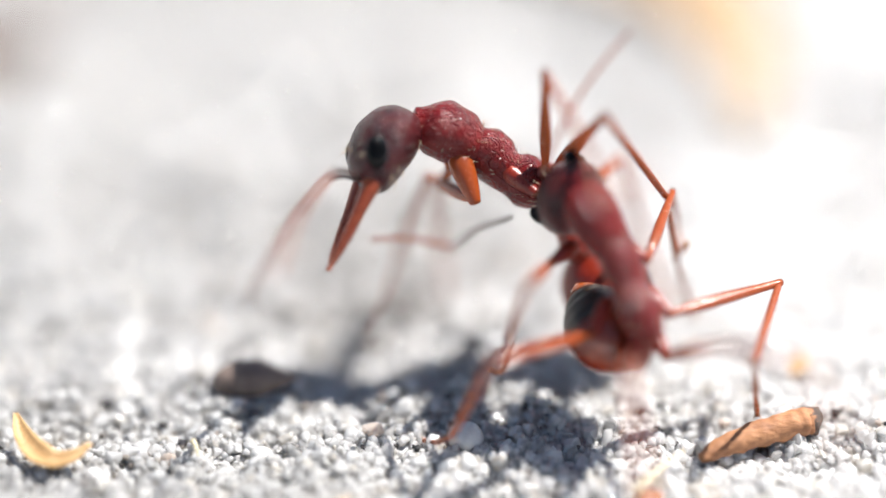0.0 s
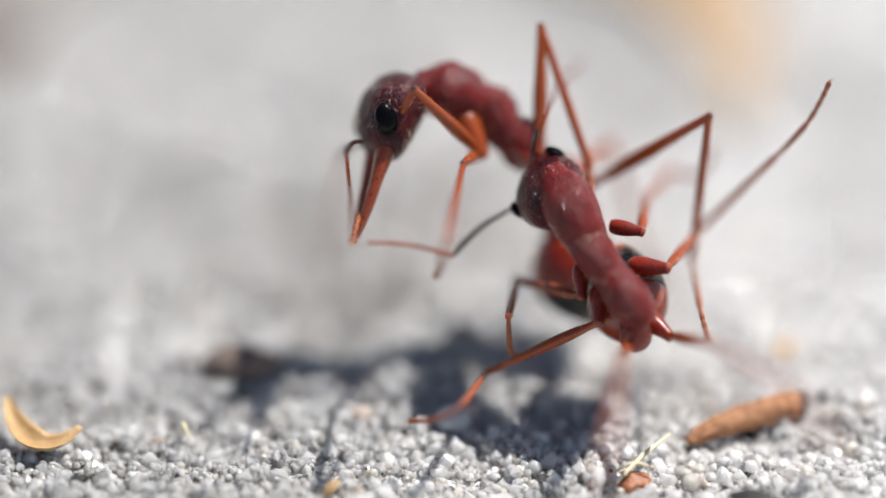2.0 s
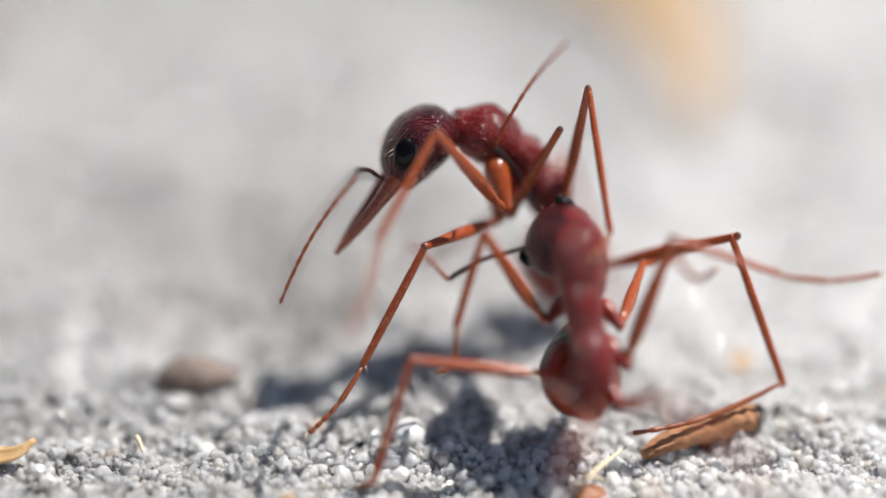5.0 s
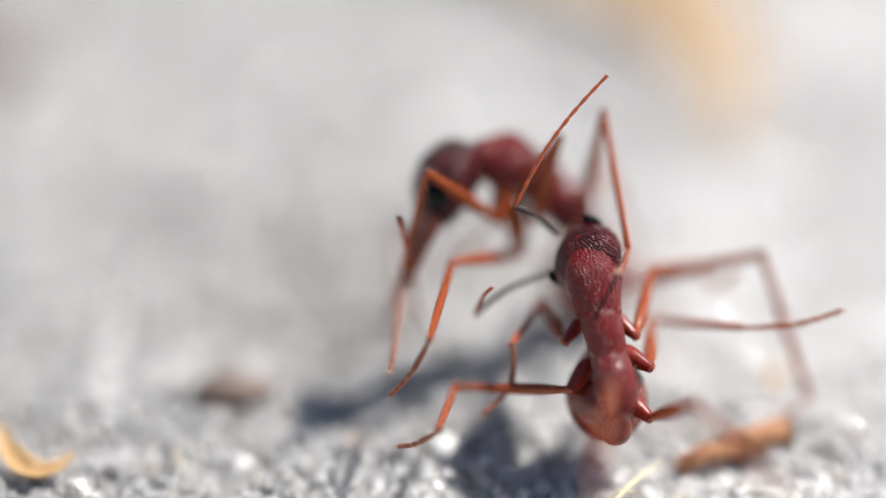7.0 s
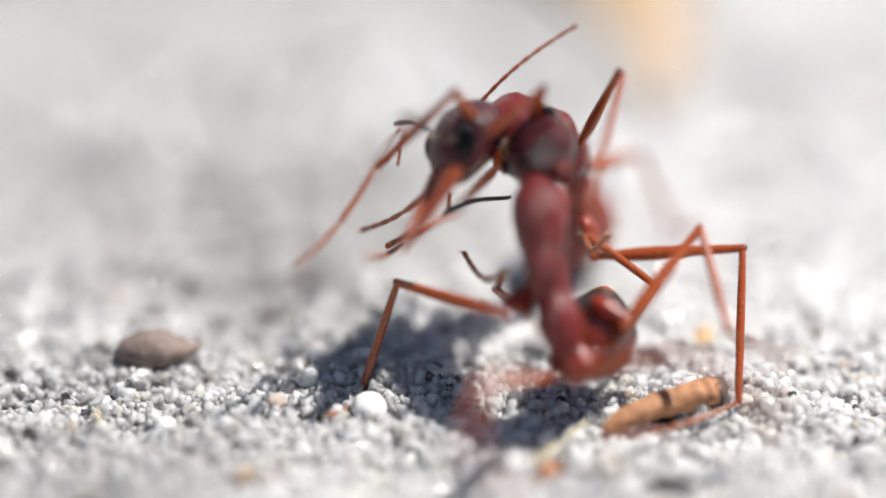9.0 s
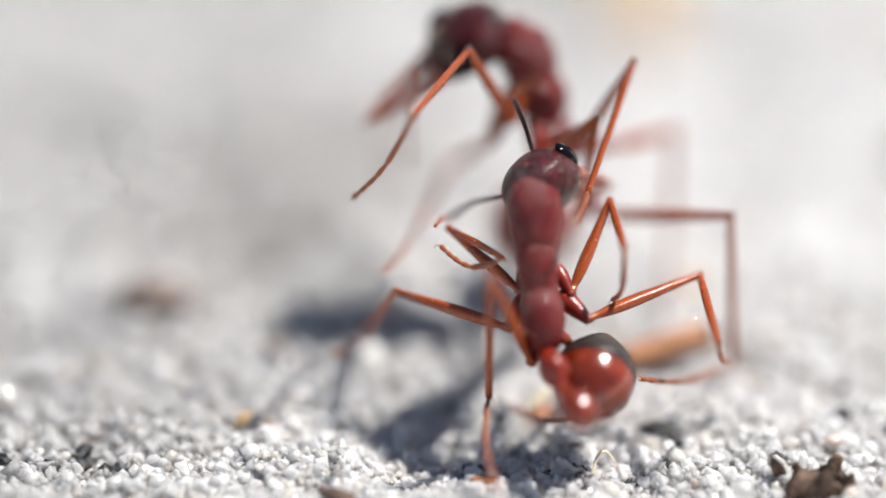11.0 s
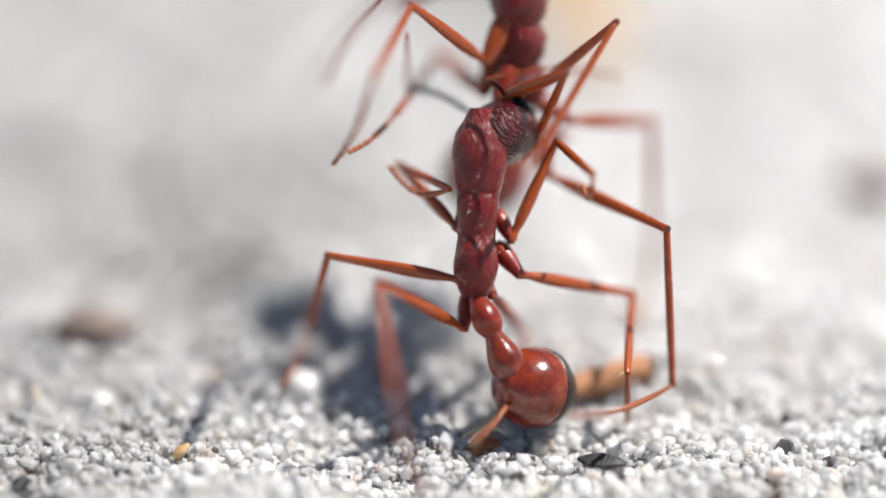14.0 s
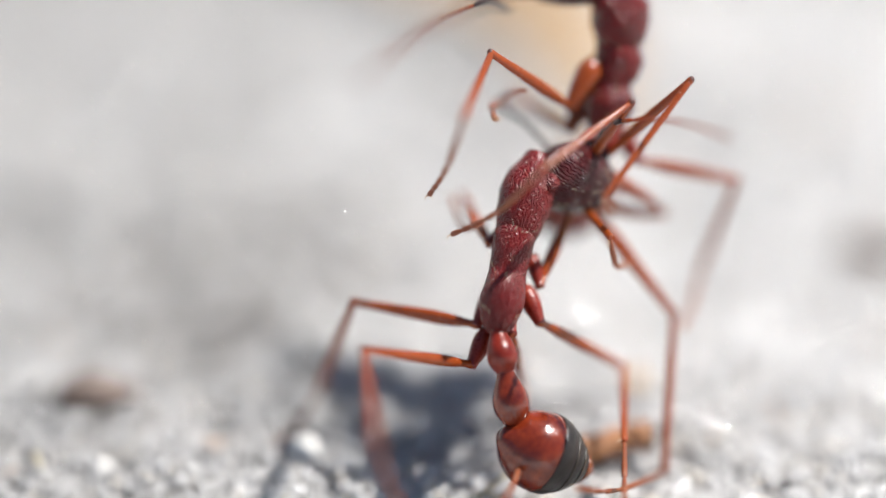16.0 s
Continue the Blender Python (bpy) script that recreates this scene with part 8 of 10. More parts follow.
    walk(near_ant['ML_tibia'], route([
        (0, -5.25, -0.59, 7.05, -39.9, 63.4, 133), (0.5, -5.41, -0.64, 6.64, -48.6, 59.3, 130), (1, -4.99, -1.36, 6.89, -67.8, 55.5, 125.4), (1.25, -6.32, 1.95, 5.68, 88.5, 53.5, -103.9),
        (1.5, -4.78, 4.41, 2.66, 121.1, -10.1, -109.9), (2, -4.91, 3.93, 2.62, 121.9, -16.7, -102.2), (2.17, -5.7, 2.12, 3.42, 107.3, 31.9, -84.2), (2.33, -5.85, 0.33, 4.38, 118.3, 82.4, -53.8),
        (2.5, -5.39, -1.27, 5.38, -97.9, 45.7, 108.2), (2.75, -5.27, -1.19, 6, -83.2, 50.1, 113.3), (3, -4.95, -1.25, 6.65, -66.6, 53.5, 120.5), (3.5, -5.06, -1.35, 6.5, -52.9, 53.5, 126.5),
        (4, -4.88, -1.84, 6.89, -51, 53.5, 126.4), (4.62, -5.92, -0.21, 6.54, 16.6, 72, -170.9), (5.25, -6.39, 1.47, 5.73, 78.5, 51.5, -113.9), (5.88, -6.24, 2.95, 4.6, 95.1, 20.7, -103.1),
        (6.5, -5.49, 4.03, 3.29, 105.3, -11.2, -101.7), (7, -5.92, 3.6, 3.61, 101.2, -13.1, -97.9), (7.25, -6.36, 2.14, 4.76, 85.8, 50.9, -104.6), (7.5, -5.9, 0.44, 5.78, -60.9, 60.5, 114.4),
        (7.75, -5.56, -0.03, 7.03, 46.5, 54.7, -133.9), (8, -4.93, -0.75, 7.59, 64.6, 5.5, -110.2), (8.25, -6.42, 3.68, 6.2, 78.4, 31.9, -121.6), (8.5, -5.24, 8.25, 4.87, 91, 60, -128.2),
        (9.07, -5.12, 6.34, 5.16, 66.5, 69.9, -149.9), (9.65, -5.06, 4.4, 5.45, 21.9, 72.9, 168.3), (10.23, -5, 2.44, 5.73, -15.1, 66.3, 134.2), (10.8, -4.95, 0.45, 5.99, -33.2, 55.1, 118.9),
        (11, -4.93, 0.01, 5.93, -36.8, 52.4, 116.7), (11.5, -4.68, -0.59, 6.37, -41.6, 52, 118.8), (12, -4.85, 0.07, 5.97, -32.7, 56.5, 128.1), (12.5, -4.95, 0.25, 6.57, -45.6, 57.7, 118.2),
        (12.75, -4.75, 0.46, 6.51, -48.5, 55.9, 115.6), (13, -4.59, 0.67, 6.47, -51.1, 54.1, 113.3), (13.25, -4.56, 1.79, 6.54, -44.8, 58.3, 117.3), (13.5, -4.58, 2.89, 6.59, -37, 62.1, 122.7),
        (14, -5.28, 3.85, 7.19, -53.8, 68.2, 116.5), (14.5, -5.45, 3.48, 7.2, -45.4, 67.6, 119.8), (15, -5.6, 5.54, 6.56, -46.6, 71, 114.3), (15.5, -5.41, 5.48, 7.11, -25.4, 73.6, 132.3),
        (16, -4.11, 5.12, 7.52, -14.2, 70.1, 144.1),
    ]))
    walk(near_ant['ML_tarsus'], route([
        (0, -7.07, 1.36, 1.73, 7.5, 33, 117.8), (0.5, -7.36, 1.69, 1.53, 6.4, 34.9, 112.9), (1, -6.94, 1.38, 1.99, 8.6, 35.2, 121.6), (1.25, -7.17, -1.49, 0.9, 9.7, 35.1, 126.2),
        (1.5, -6.78, -1.1, 3.7, 10.7, 34.9, 130.7), (2, -6.12, -1.64, 4.33, 12.8, 33.7, 140.4), (2.17, -5.19, -2.9, 0.27, 29.3, 17.1, 178), (2.33, -5.39, -0.31, -1.52, 32.4, -5, -151.3),
        (2.5, -6.69, 2.68, 1.13, 23.1, -25.4, -118.4), (2.75, -6.77, 2.32, 1.43, 34.3, 8.6, -172.6), (3, -6.74, 1.8, 1.87, 9.6, 36.5, 125.1), (3.5, -7.17, 1.5, 1.72, 6.9, 33, 115.4),
        (4, -6.98, 1.01, 2.11, 8.3, 33, 120.9), (4.62, -7.73, -0.5, 0.88, 8.3, 34.1, 120.7), (5.25, -7.89, -1.92, 1.08, 8.3, 35.3, 120.5), (5.88, -7.5, -2.47, 2.49, 8.3, 36.5, 120.2),
        (6.5, -6.67, -1.68, 4.45, 8.3, 37.6, 120), (7, -6.72, -2.14, 4.96, 11.1, 39.5, 130.4), (7.25, -7.3, -1.49, 0.14, 34.5, 6.8, -168.3), (7.5, -7.12, 3.11, 0.61, 18.6, -29, -113.5),
        (7.75, -7.94, -2.51, 2.18, 33.8, 6.1, -173), (8, -6.99, -6.32, 7, 8.3, 36, 121.1), (8.25, -9.07, -0.63, 3.06, 23.9, 8.2, -174.1), (8.5, -7.1, 5.9, -0.33, 6.2, -17.6, -113.9),
        (9.07, -6.89, 5.31, -0.43, 6.1, -18.1, -113.6), (9.65, -6.76, 4.76, -0.23, 6, -18.5, -113.3), (10.23, -6.67, 4.16, 0.29, 5.9, -19, -112.9), (10.8, -6.6, 3.44, 1.11, 5.8, -19.4, -112.6),
        (11, -6.56, 3.25, 1.21, 5.8, -19.6, -112.4), (11.5, -6.44, 2.62, 1.68, 5.8, -19.5, -112.4), (12, -6.87, 2.64, 1, 5.5, -26.2, -110.9), (12.5, -6.45, 3.05, 1.53, 6.7, -12.8, -116.2),
        (12.75, -6.19, 3.47, 1.58, 22.4, 11.1, -161.8), (13, -5.98, 3.87, 1.64, 15.3, 38.9, 149.8), (13.25, -5.99, 4.57, 1.48, 19.4, 18.6, -160.7), (13.5, -6.1, 5.23, 1.32, 6.8, 2.2, -115.6),
        (14, -6.26, 5.81, 1.65, 5.5, 12.3, -109.1), (14.5, -6.57, 5.45, 1.69, 7.1, 7.5, -115.7), (15, -6.41, 7.29, 0.91, 8.9, 20.7, -119), (15.5, -6.55, 6.73, 1.39, 9.4, 25.9, -118.9),
        (16, -5.75, 6.3, 1.92, 15.5, 34.6, -136.7),
    ]))
    walk(near_ant['HL_coxa'], route([
        (0, 1.56, 2.24, 4.93, -1.4, -30.2, 86.3), (0.5, 1.6, 2.25, 5.03, -2.9, -24, 81.3), (1, 1.61, 2.23, 5.12, -3, -25.9, 81.4), (1.5, 1.63, 2.2, 5.22, -2.7, -21.9, 81.8),
        (2, 1.64, 2.18, 5.31, -1.7, -25.6, 85.2), (2.5, 1.9, 1.79, 4.81, 5.2, -11.1, 107.9), (3, 2.14, 1.26, 4.42, -0.2, -22.8, 89.4), (3.5, 1.99, 0.66, 3.98, -2.2, -23.9, 83.6),
        (4, 2.16, 0.15, 3.62, -0.9, -27.8, 87.6), (6.5, 1.46, -0.43, 3.96, -3.9, -27.3, 78.9), (7, 1.31, -0.3, 4.41, -3, -14.6, 80.2), (7.5, 1.79, 0.07, 3.39, 1.9, -24.3, 95.6),
        (8, 1.59, 0.98, 3.25, 2.2, -19.9, 96.8), (8.5, 2.19, 2.53, 3.08, -2.7, -23.9, 82), (10.8, 1.44, -4.15, 4.9, -5, -22.2, 74.7), (11, 1.38, -4.48, 4.88, -5.2, -22, 74),
        (11.5, 1.65, -4.35, 5.01, -4.9, -22.1, 74.9), (12, 1.48, -3.71, 4.09, -7.3, -26.3, 68.4), (12.5, 1.64, -3.17, 4.52, -4.2, -17.7, 76.4), (13, 1.99, -2.72, 4.4, -3, -26.3, 81.6),
        (13.5, 1.88, -0.8, 5.12, -4, -26.1, 78.5), (14, 1.05, 1.47, 4.7, -5.1, -32.7, 76.9), (14.5, 0.72, 0.42, 5.19, -6.1, -30, 73.4), (15, 0.47, 2.02, 4.57, -6.6, -30.9, 72.2),
        (15.5, 0.26, 1.42, 5.39, -8.6, -30.8, 66.1), (16, 1.43, 1.22, 6.56, -10.2, -30.6, 60.8),
    ]))
    walk(near_ant['HL_femur'], route([
        (0, 1.56, 2.24, 4.93, 15.1, -34.9, -97.2), (0.5, 1.6, 2.25, 5.03, 12, -32.5, -96.5), (1, 1.61, 2.23, 5.12, 8, -30.1, -95.5), (1.5, 1.63, 2.2, 5.22, 2.8, -27.7, -94.6),
        (2, 1.64, 2.18, 5.31, -4.5, -25.3, -93.8), (2.5, 1.9, 1.79, 4.81, -5.3, -27.6, -95.4), (3, 2.14, 1.26, 4.42, -6.3, -30.2, -97), (3.5, 1.99, 0.66, 3.98, 1.8, -27.7, -96.5),
        (4, 2.16, 0.15, 3.62, 1, -27.9, -93.8), (6.5, 1.46, -0.43, 3.96, -5.4, -44.8, -91.1), (7, 1.31, -0.3, 4.41, -9.2, -50, -89.6), (7.5, 1.79, 0.07, 3.39, 1.7, -28, -96.4),
        (8, 1.59, 0.98, 3.25, 4.7, -14.4, -108.2), (8.25, 1.89, 1.75, 3.16, 46.5, -19.1, -115.9), (8.5, 2.19, 2.53, 3.08, 88.9, -17.7, -125), (9.07, 2.01, 0.86, 3.53, 76.4, -26.5, -127.2),
        (9.65, 1.82, -0.81, 3.99, 63.1, -35.6, -127.2), (10.23, 1.63, -2.48, 4.44, 47.9, -44.3, -124.2), (10.8, 1.44, -4.15, 4.9, 29.3, -52.1, -117.2), (10.9, 1.41, -4.32, 4.89, 37.8, -60.6, -128.3),
        (11, 1.38, -4.48, 4.88, 53, -67.6, -146.1), (11.5, 1.65, -4.35, 5.01, 60.4, -68.4, -157.4), (12, 1.48, -3.71, 4.09, 65.5, -72.6, -163.3), (12.25, 1.56, -3.44, 4.3, 55.1, -68, -160.6),
        (12.5, 1.64, -3.17, 4.52, 46.8, -63.4, -160.2), (12.75, 1.81, -2.95, 4.46, 55.8, -63.3, -160.3), (13, 1.99, -2.72, 4.4, 64.8, -63.2, -160.3), (13.5, 1.88, -0.8, 5.12, 53.5, -43.1, -141.3),
        (14, 1.05, 1.47, 4.7, 62.8, -41.2, -146.9), (14.5, 0.72, 0.42, 5.19, 65.4, -40.4, -145.7), (15, 0.47, 2.02, 4.57, 68.7, -35.3, -154.2), (15.5, 0.26, 1.42, 5.39, 80, -31.6, -152.9),
        (16, 1.43, 1.22, 6.56, 78.2, -23.9, -151.5),
    ]))
    walk(near_ant['HL_tibia'], route([
        (0, 0.93, -2.81, 8.48, 13, 17.7, -84.4), (0.5, 1.01, -2.95, 8.36, 10.4, 13.2, -87.6), (1, 1.1, -3.1, 8.23, 7, 8.9, -90.4), (1.5, 1.2, -3.27, 8.11, 2.5, 5, -93.1),
        (2, 1.26, -3.41, 7.96, -4.1, 1.4, -95.9), (2.5, 1.38, -3.68, 7.68, -4.7, -4.4, -97.5), (3, 1.49, -4.06, 7.54, -5.5, -10.2, -99.2), (3.5, 1.37, -4.79, 6.87, 0.8, -12.5, -93),
        (4, 1.8, -5.32, 6.52, 1.9, -16.6, -97.1), (6.5, 1.38, -4.83, 8.34, -3.9, -3.5, -94.7), (7, 1.33, -4.29, 9.15, -5.9, 1.4, -96.8), (7.5, 1.18, -5.37, 6.29, 1.9, -20.9, -97.1),
        (8, -0.3, -4.72, 4.78, 1.9, -27, -97.2), (8.25, -0.67, -3.52, 5.19, 41.7, -20.4, -98.1), (8.5, -1.22, -2.32, 4.96, 80.1, -14.8, -94.4), (9.07, -1.35, -3.56, 6.3, 64.2, -11.3, -92.6),
        (9.65, -1.23, -4.83, 7.6, 48.5, -7.5, -91.8), (10.23, -0.87, -6.15, 8.78, 33, -3.7, -92.1), (10.8, -0.3, -7.53, 9.79, 17.5, 0, -93.4), (10.9, -0.48, -6.71, 10.29, 40.4, 44, -123.9),
        (11, -0.58, -5.8, 10.61, -68.3, 83.2, 90.3), (11.5, -0.46, -5.23, 10.77, 115.5, 88.9, -24.2), (12, -0.3, -4.24, 10.01, 20.9, 69.8, -88.9), (12.25, -0.63, -4.21, 10.06, 31.1, 63.5, -84.7),
        (12.5, -0.97, -4.11, 10.06, 38.6, 57, -83.3), (12.75, -0.81, -3.89, 10, 30, 36.3, -89.3), (13, -0.65, -3.65, 9.94, 25, 15.3, -91.1), (13.5, -1.67, -3.63, 9.36, 38.2, 18.3, -84.7),
        (14, -2.89, -1.07, 8.8, 43.2, 12.4, -83.5), (14.5, -3.19, -2.23, 9.21, 44.2, 6.7, -84.6), (15, -4.12, -0.17, 8.16, 52.2, 15.8, -78.9), (15.5, -4.45, -0.99, 8.64, 57, -0.5, -82.3),
        (16, -3.56, -1.48, 9.07, 63.5, 1.7, -85.5),
    ]))
    walk(near_ant['HL_tarsus'], route([
        (0, 1.61, -9.82, 6.23, 1.4, 41.9, 94.8), (0.5, 1.32, -10.15, 6.66, 1.3, 44.3, 94.4), (1, 1.05, -10.42, 7.09, 1.3, 46.7, 94.3), (1.5, 0.8, -10.63, 7.46, 1.3, 49.2, 94.2),
        (2, 0.5, -10.77, 7.78, 1.3, 51.6, 94), (2.5, 0.42, -11, 8.24, 1, 51.5, 93), (3, 0.33, -11.25, 8.84, 0.7, 51.7, 92), (3.5, 1, -12, 8.47, -1.5, 49.1, 85.1),
        (4, 0.92, -12.36, 8.63, -1.4, 46.7, 85.5), (6.5, 0.78, -12.19, 8.79, -0.4, 51.6, 88.8), (7, 0.45, -11.63, 8.97, 0.7, 49.3, 92.1), (7.5, 0.32, -12.23, 8.92, -1.3, 46.9, 85.7),
        (8, -1.13, -11.27, 8.14, -6.7, 42.7, 67.2), (8.25, -1.64, -10.38, 7.78, -8.9, 44.6, 59.2), (8.5, -1.77, -9.46, 6.85, -11.6, 46.3, 50.8), (9.07, -1.67, -10.81, 7.76, -13, 53.4, 53.6),
        (9.65, -1.46, -12.16, 8.57, -13.9, 60.5, 56.5), (10.23, -1.14, -13.53, 9.25, -14.2, 67.6, 60.1), (10.8, -0.73, -14.92, 9.79, -12.9, 74.7, 65.1), (10.9, -3.45, -11.12, 5.15, -100.6, 52.3, -53.7),
        (11, -0.58, -4.92, 3.27, -92.8, 13.1, -85.5), (11.5, -0.33, -5.29, 3.38, -138.1, 24.6, -85.6), (12, -0.25, -6.8, 3.06, -91.1, 12.6, -85.5), (12.25, -0.32, -7.5, 3.43, -72.1, 54.3, -90.4),
        (12.5, -0.5, -8.12, 3.86, 64.3, 78.9, 27.3), (12.75, -0.73, -9.85, 5.62, -9.9, 79, -37.4), (13, -0.78, -10.79, 7.98, -44.9, 69.3, -62.9), (13.5, -1.02, -10.64, 7.01, -54.5, 77.3, -5.7),
        (14, -2.06, -8.26, 7.19, -19.3, 72.3, 49.9), (14.5, -2.48, -9.55, 8.34, -4.2, 61.1, 78.8), (15, -2.74, -7.17, 6.12, -5.4, 55.7, 74.4), (15.5, -3.45, -8.33, 8.69, -10, 65.5, 65.5),
        (16, -2.98, -8.86, 8.85, -9.3, 59.9, 64.6),
    ]))
    walk(near_ant['FR_coxa'], route([
        (0, 1.98, 5.68, 8.63, 12.6, -12.3, 140.2), (0.5, 1.85, 5.47, 8.35, 12.4, -10.6, 139.9), (1, 2.02, 5.4, 8.33, 12.6, -14.1, 139.1), (1.5, 2.19, 5.23, 8.24, 13.1, -13.8, 142.6),
        (2, 2.31, 5.79, 9.24, 14, 2.1, 156.3), (2.5, 1.99, 4.99, 8.09, 14.1, -0.3, 156.2), (3, 3.34, 4.33, 7.42, 13.9, -10.6, 149.7), (3.5, 3.32, 3.67, 6.88, 13.3, -21.8, 137.9),
        (4, 3.43, 3.04, 6.26, 12.3, -28.7, 127.9), (6.5, 2.92, 2.8, 7.04, 12.1, -20.6, 132.5), (7, 2.51, 2.66, 7.04, 11.8, -15.9, 134), (7.5, 3.65, 3.35, 6.57, 13.7, -15.2, 145.2),
        (8, 3.82, 3.76, 5.65, 14.5, -23.5, 143.4), (8.5, 5.35, 4.08, 3.49, 15.4, -36.1, 134.4), (10.8, 3.21, -2.15, 7.05, 11.3, -33.5, 121), (11, 3.23, -2.39, 7.29, 11.3, -31.2, 122.5),
        (11.5, 3.36, -2.12, 7.65, 11.6, -28.6, 125.2), (12, 3.19, -1.27, 7.06, 11.1, -30, 122.6), (12.5, 3.22, -0.73, 7.5, 10.7, -26.8, 123.2), (13, 3.58, -0.21, 7.49, 11, -29.2, 122.6),
        (13.5, 3.73, 1.5, 7.86, 10, -32, 117.6), (14, 3.29, 3.85, 8.03, 10.8, -31.9, 120.3), (14.5, 2.95, 2.99, 8.38, 10.9, -30.6, 121.4), (15, 2.97, 4.71, 7.24, 10.3, -32.3, 118.5),
        (15.5, 2.9, 4.38, 8.03, 8.4, -34.7, 111.5), (16, 4.6, 4.14, 9.08, 7.5, -35.2, 108.8),
    ]))
    walk(near_ant['FR_femur'], route([
        (0, 1.98, 5.68, 8.63, 6.7, -7.6, 75.5), (0.5, 1.85, 5.47, 8.35, 3.7, -7.6, 76.9), (1, 2.02, 5.4, 8.33, 6, -3.8, 76.9), (1.5, 2.19, 5.23, 8.24, -28.6, -3.2, 84.6),
        (2, 2.31, 5.79, 9.24, -1.1, 13.5, 85.8), (2.25, 2.15, 5.39, 8.66, -11.2, -6.1, 88.8), (2.5, 1.99, 4.99, 8.09, -23.4, -24.7, 95.8), (3, 3.34, 4.33, 7.42, -1.5, 4.1, 84.3),
        (3.5, 3.32, 3.67, 6.88, -13.5, -4.3, 80.1), (4, 3.43, 3.04, 6.26, -8.9, -7.5, 75), (6.5, 2.92, 2.8, 7.04, -39.2, 1.8, 78.6), (7, 2.51, 2.66, 7.04, -27.8, -7.1, 80),
        (7.25, 3.08, 3.01, 6.8, 18.7, -2, 76.9), (7.5, 3.65, 3.35, 6.57, 64.9, 3.8, 78.5), (8, 3.82, 3.76, 5.65, 60.9, -7.1, 75.6), (8.5, 5.35, 4.08, 3.49, 68.7, -5.5, 64.7),
        (9.07, 4.81, 2.52, 4.38, 103.4, -2.3, 67.1), (9.65, 4.28, 0.97, 5.27, 138.1, -1.1, 71), (10.23, 3.74, -0.59, 6.16, 172.8, -2.3, 74.8), (10.8, 3.21, -2.15, 7.05, -152.5, -5.4, 77.3),
        (11, 3.23, -2.39, 7.29, -130.7, -32.1, 64.2), (11.5, 3.36, -2.12, 7.65, -131.3, -20.1, 79.9), (12, 3.19, -1.27, 7.06, -122.9, -15.3, 80.8), (12.5, 3.22, -0.73, 7.5, -138, -12.9, 84.9),
        (13, 3.58, -0.21, 7.49, -135.4, -10.9, 83.5), (13.5, 3.73, 1.5, 7.86, -125.8, -12.7, 91.1), (14, 3.29, 3.85, 8.03, -119.5, -46.2, 53.2), (14.5, 2.95, 2.99, 8.38, -131, -19.2, 70.5),
        (15, 2.97, 4.71, 7.24, -120.3, -20.9, 73.7), (15.5, 2.9, 4.38, 8.03, -114.3, -17.1, 70.7), (16, 4.6, 4.14, 9.08, -121, -25.3, 67.7),
    ]))
    walk(near_ant['FR_tibia'], route([
        (0, 3.24, 10.53, 9.3, 10.9, 52.1, 85), (0.5, 2.99, 10.36, 9.01, 4.4, 34.4, 79.9), (1, 3.16, 10.32, 8.67, 6.8, 28.4, 80.6), (1.5, 2.67, 10.26, 8.52, -30.2, 18.3, 72.5),
        (2, 2.68, 10.7, 8.06, -4.4, 13.1, 73), (2.25, 2.25, 10.42, 9.2, -15.4, 28.3, 71), (2.5, 1.52, 9.56, 10.21, -29.3, 42.7, 64.8), (3, 3.84, 9.36, 7.05, -2.2, 16.1, 81.5),
        (3.5, 4.19, 8.64, 7.26, -14.3, 19.6, 74.1), (4, 4.73, 7.88, 6.92, -9.9, 26.4, 69.4), (6.5, 3.92, 7.76, 6.88, -42.3, 20.2, 62.7), (7, 3.39, 7.61, 7.66, -31.2, 26.9, 60.9),
        (7.25, 4.22, 7.93, 6.98, 22.6, 33.4, 89.9), (7.5, 4.65, 8.31, 6.23, 71.5, 17.6, 112.6), (8, 5.07, 8.64, 6.28, 67.4, 20.1, 127.6), (8.5, 7.52, 8.64, 3.99, 74.2, 15.4, 121.9),
        (9.07, 6.78, 7.18, 4.58, 75, -17.6, 140.6), (9.65, 5.93, 5.75, 5.36, 60.9, -48.6, 167.3), (10.23, 5.07, 4.29, 6.36, 5.3, -62.6, -126.7), (10.8, 4.32, 2.77, 7.53, -37.6, -41.2, -73),
        (11, 5.09, 1.48, 9.98, -40, -2, -82.4), (11.5, 4.2, 2.57, 9.39, -45.9, -10.7, -67.9), (12, 3.97, 3.55, 8.41, -54.7, -6.9, -67.4), (12.5, 3.67, 4.19, 8.63, -42.8, -16.2, -69.2),
        (13, 4.15, 4.73, 8.45, -46.1, -17, -69.1), (13.5, 3.64, 6.45, 9, -56, -17.5, -48.1), (14, 5.4, 6.67, 11.71, -37.5, -8.8, -68.2), (14.5, 4.56, 7.51, 10.06, -48.1, -16.7, -70.9),
        (15, 4.3, 9.26, 9.07, -55.2, -10.6, -59.9), (15.5, 4.5, 8.96, 9.53, -62.2, -10, -57.9), (16, 6.34, 8.37, 11.25, -51.1, -5.7, -69.9),
    ]))
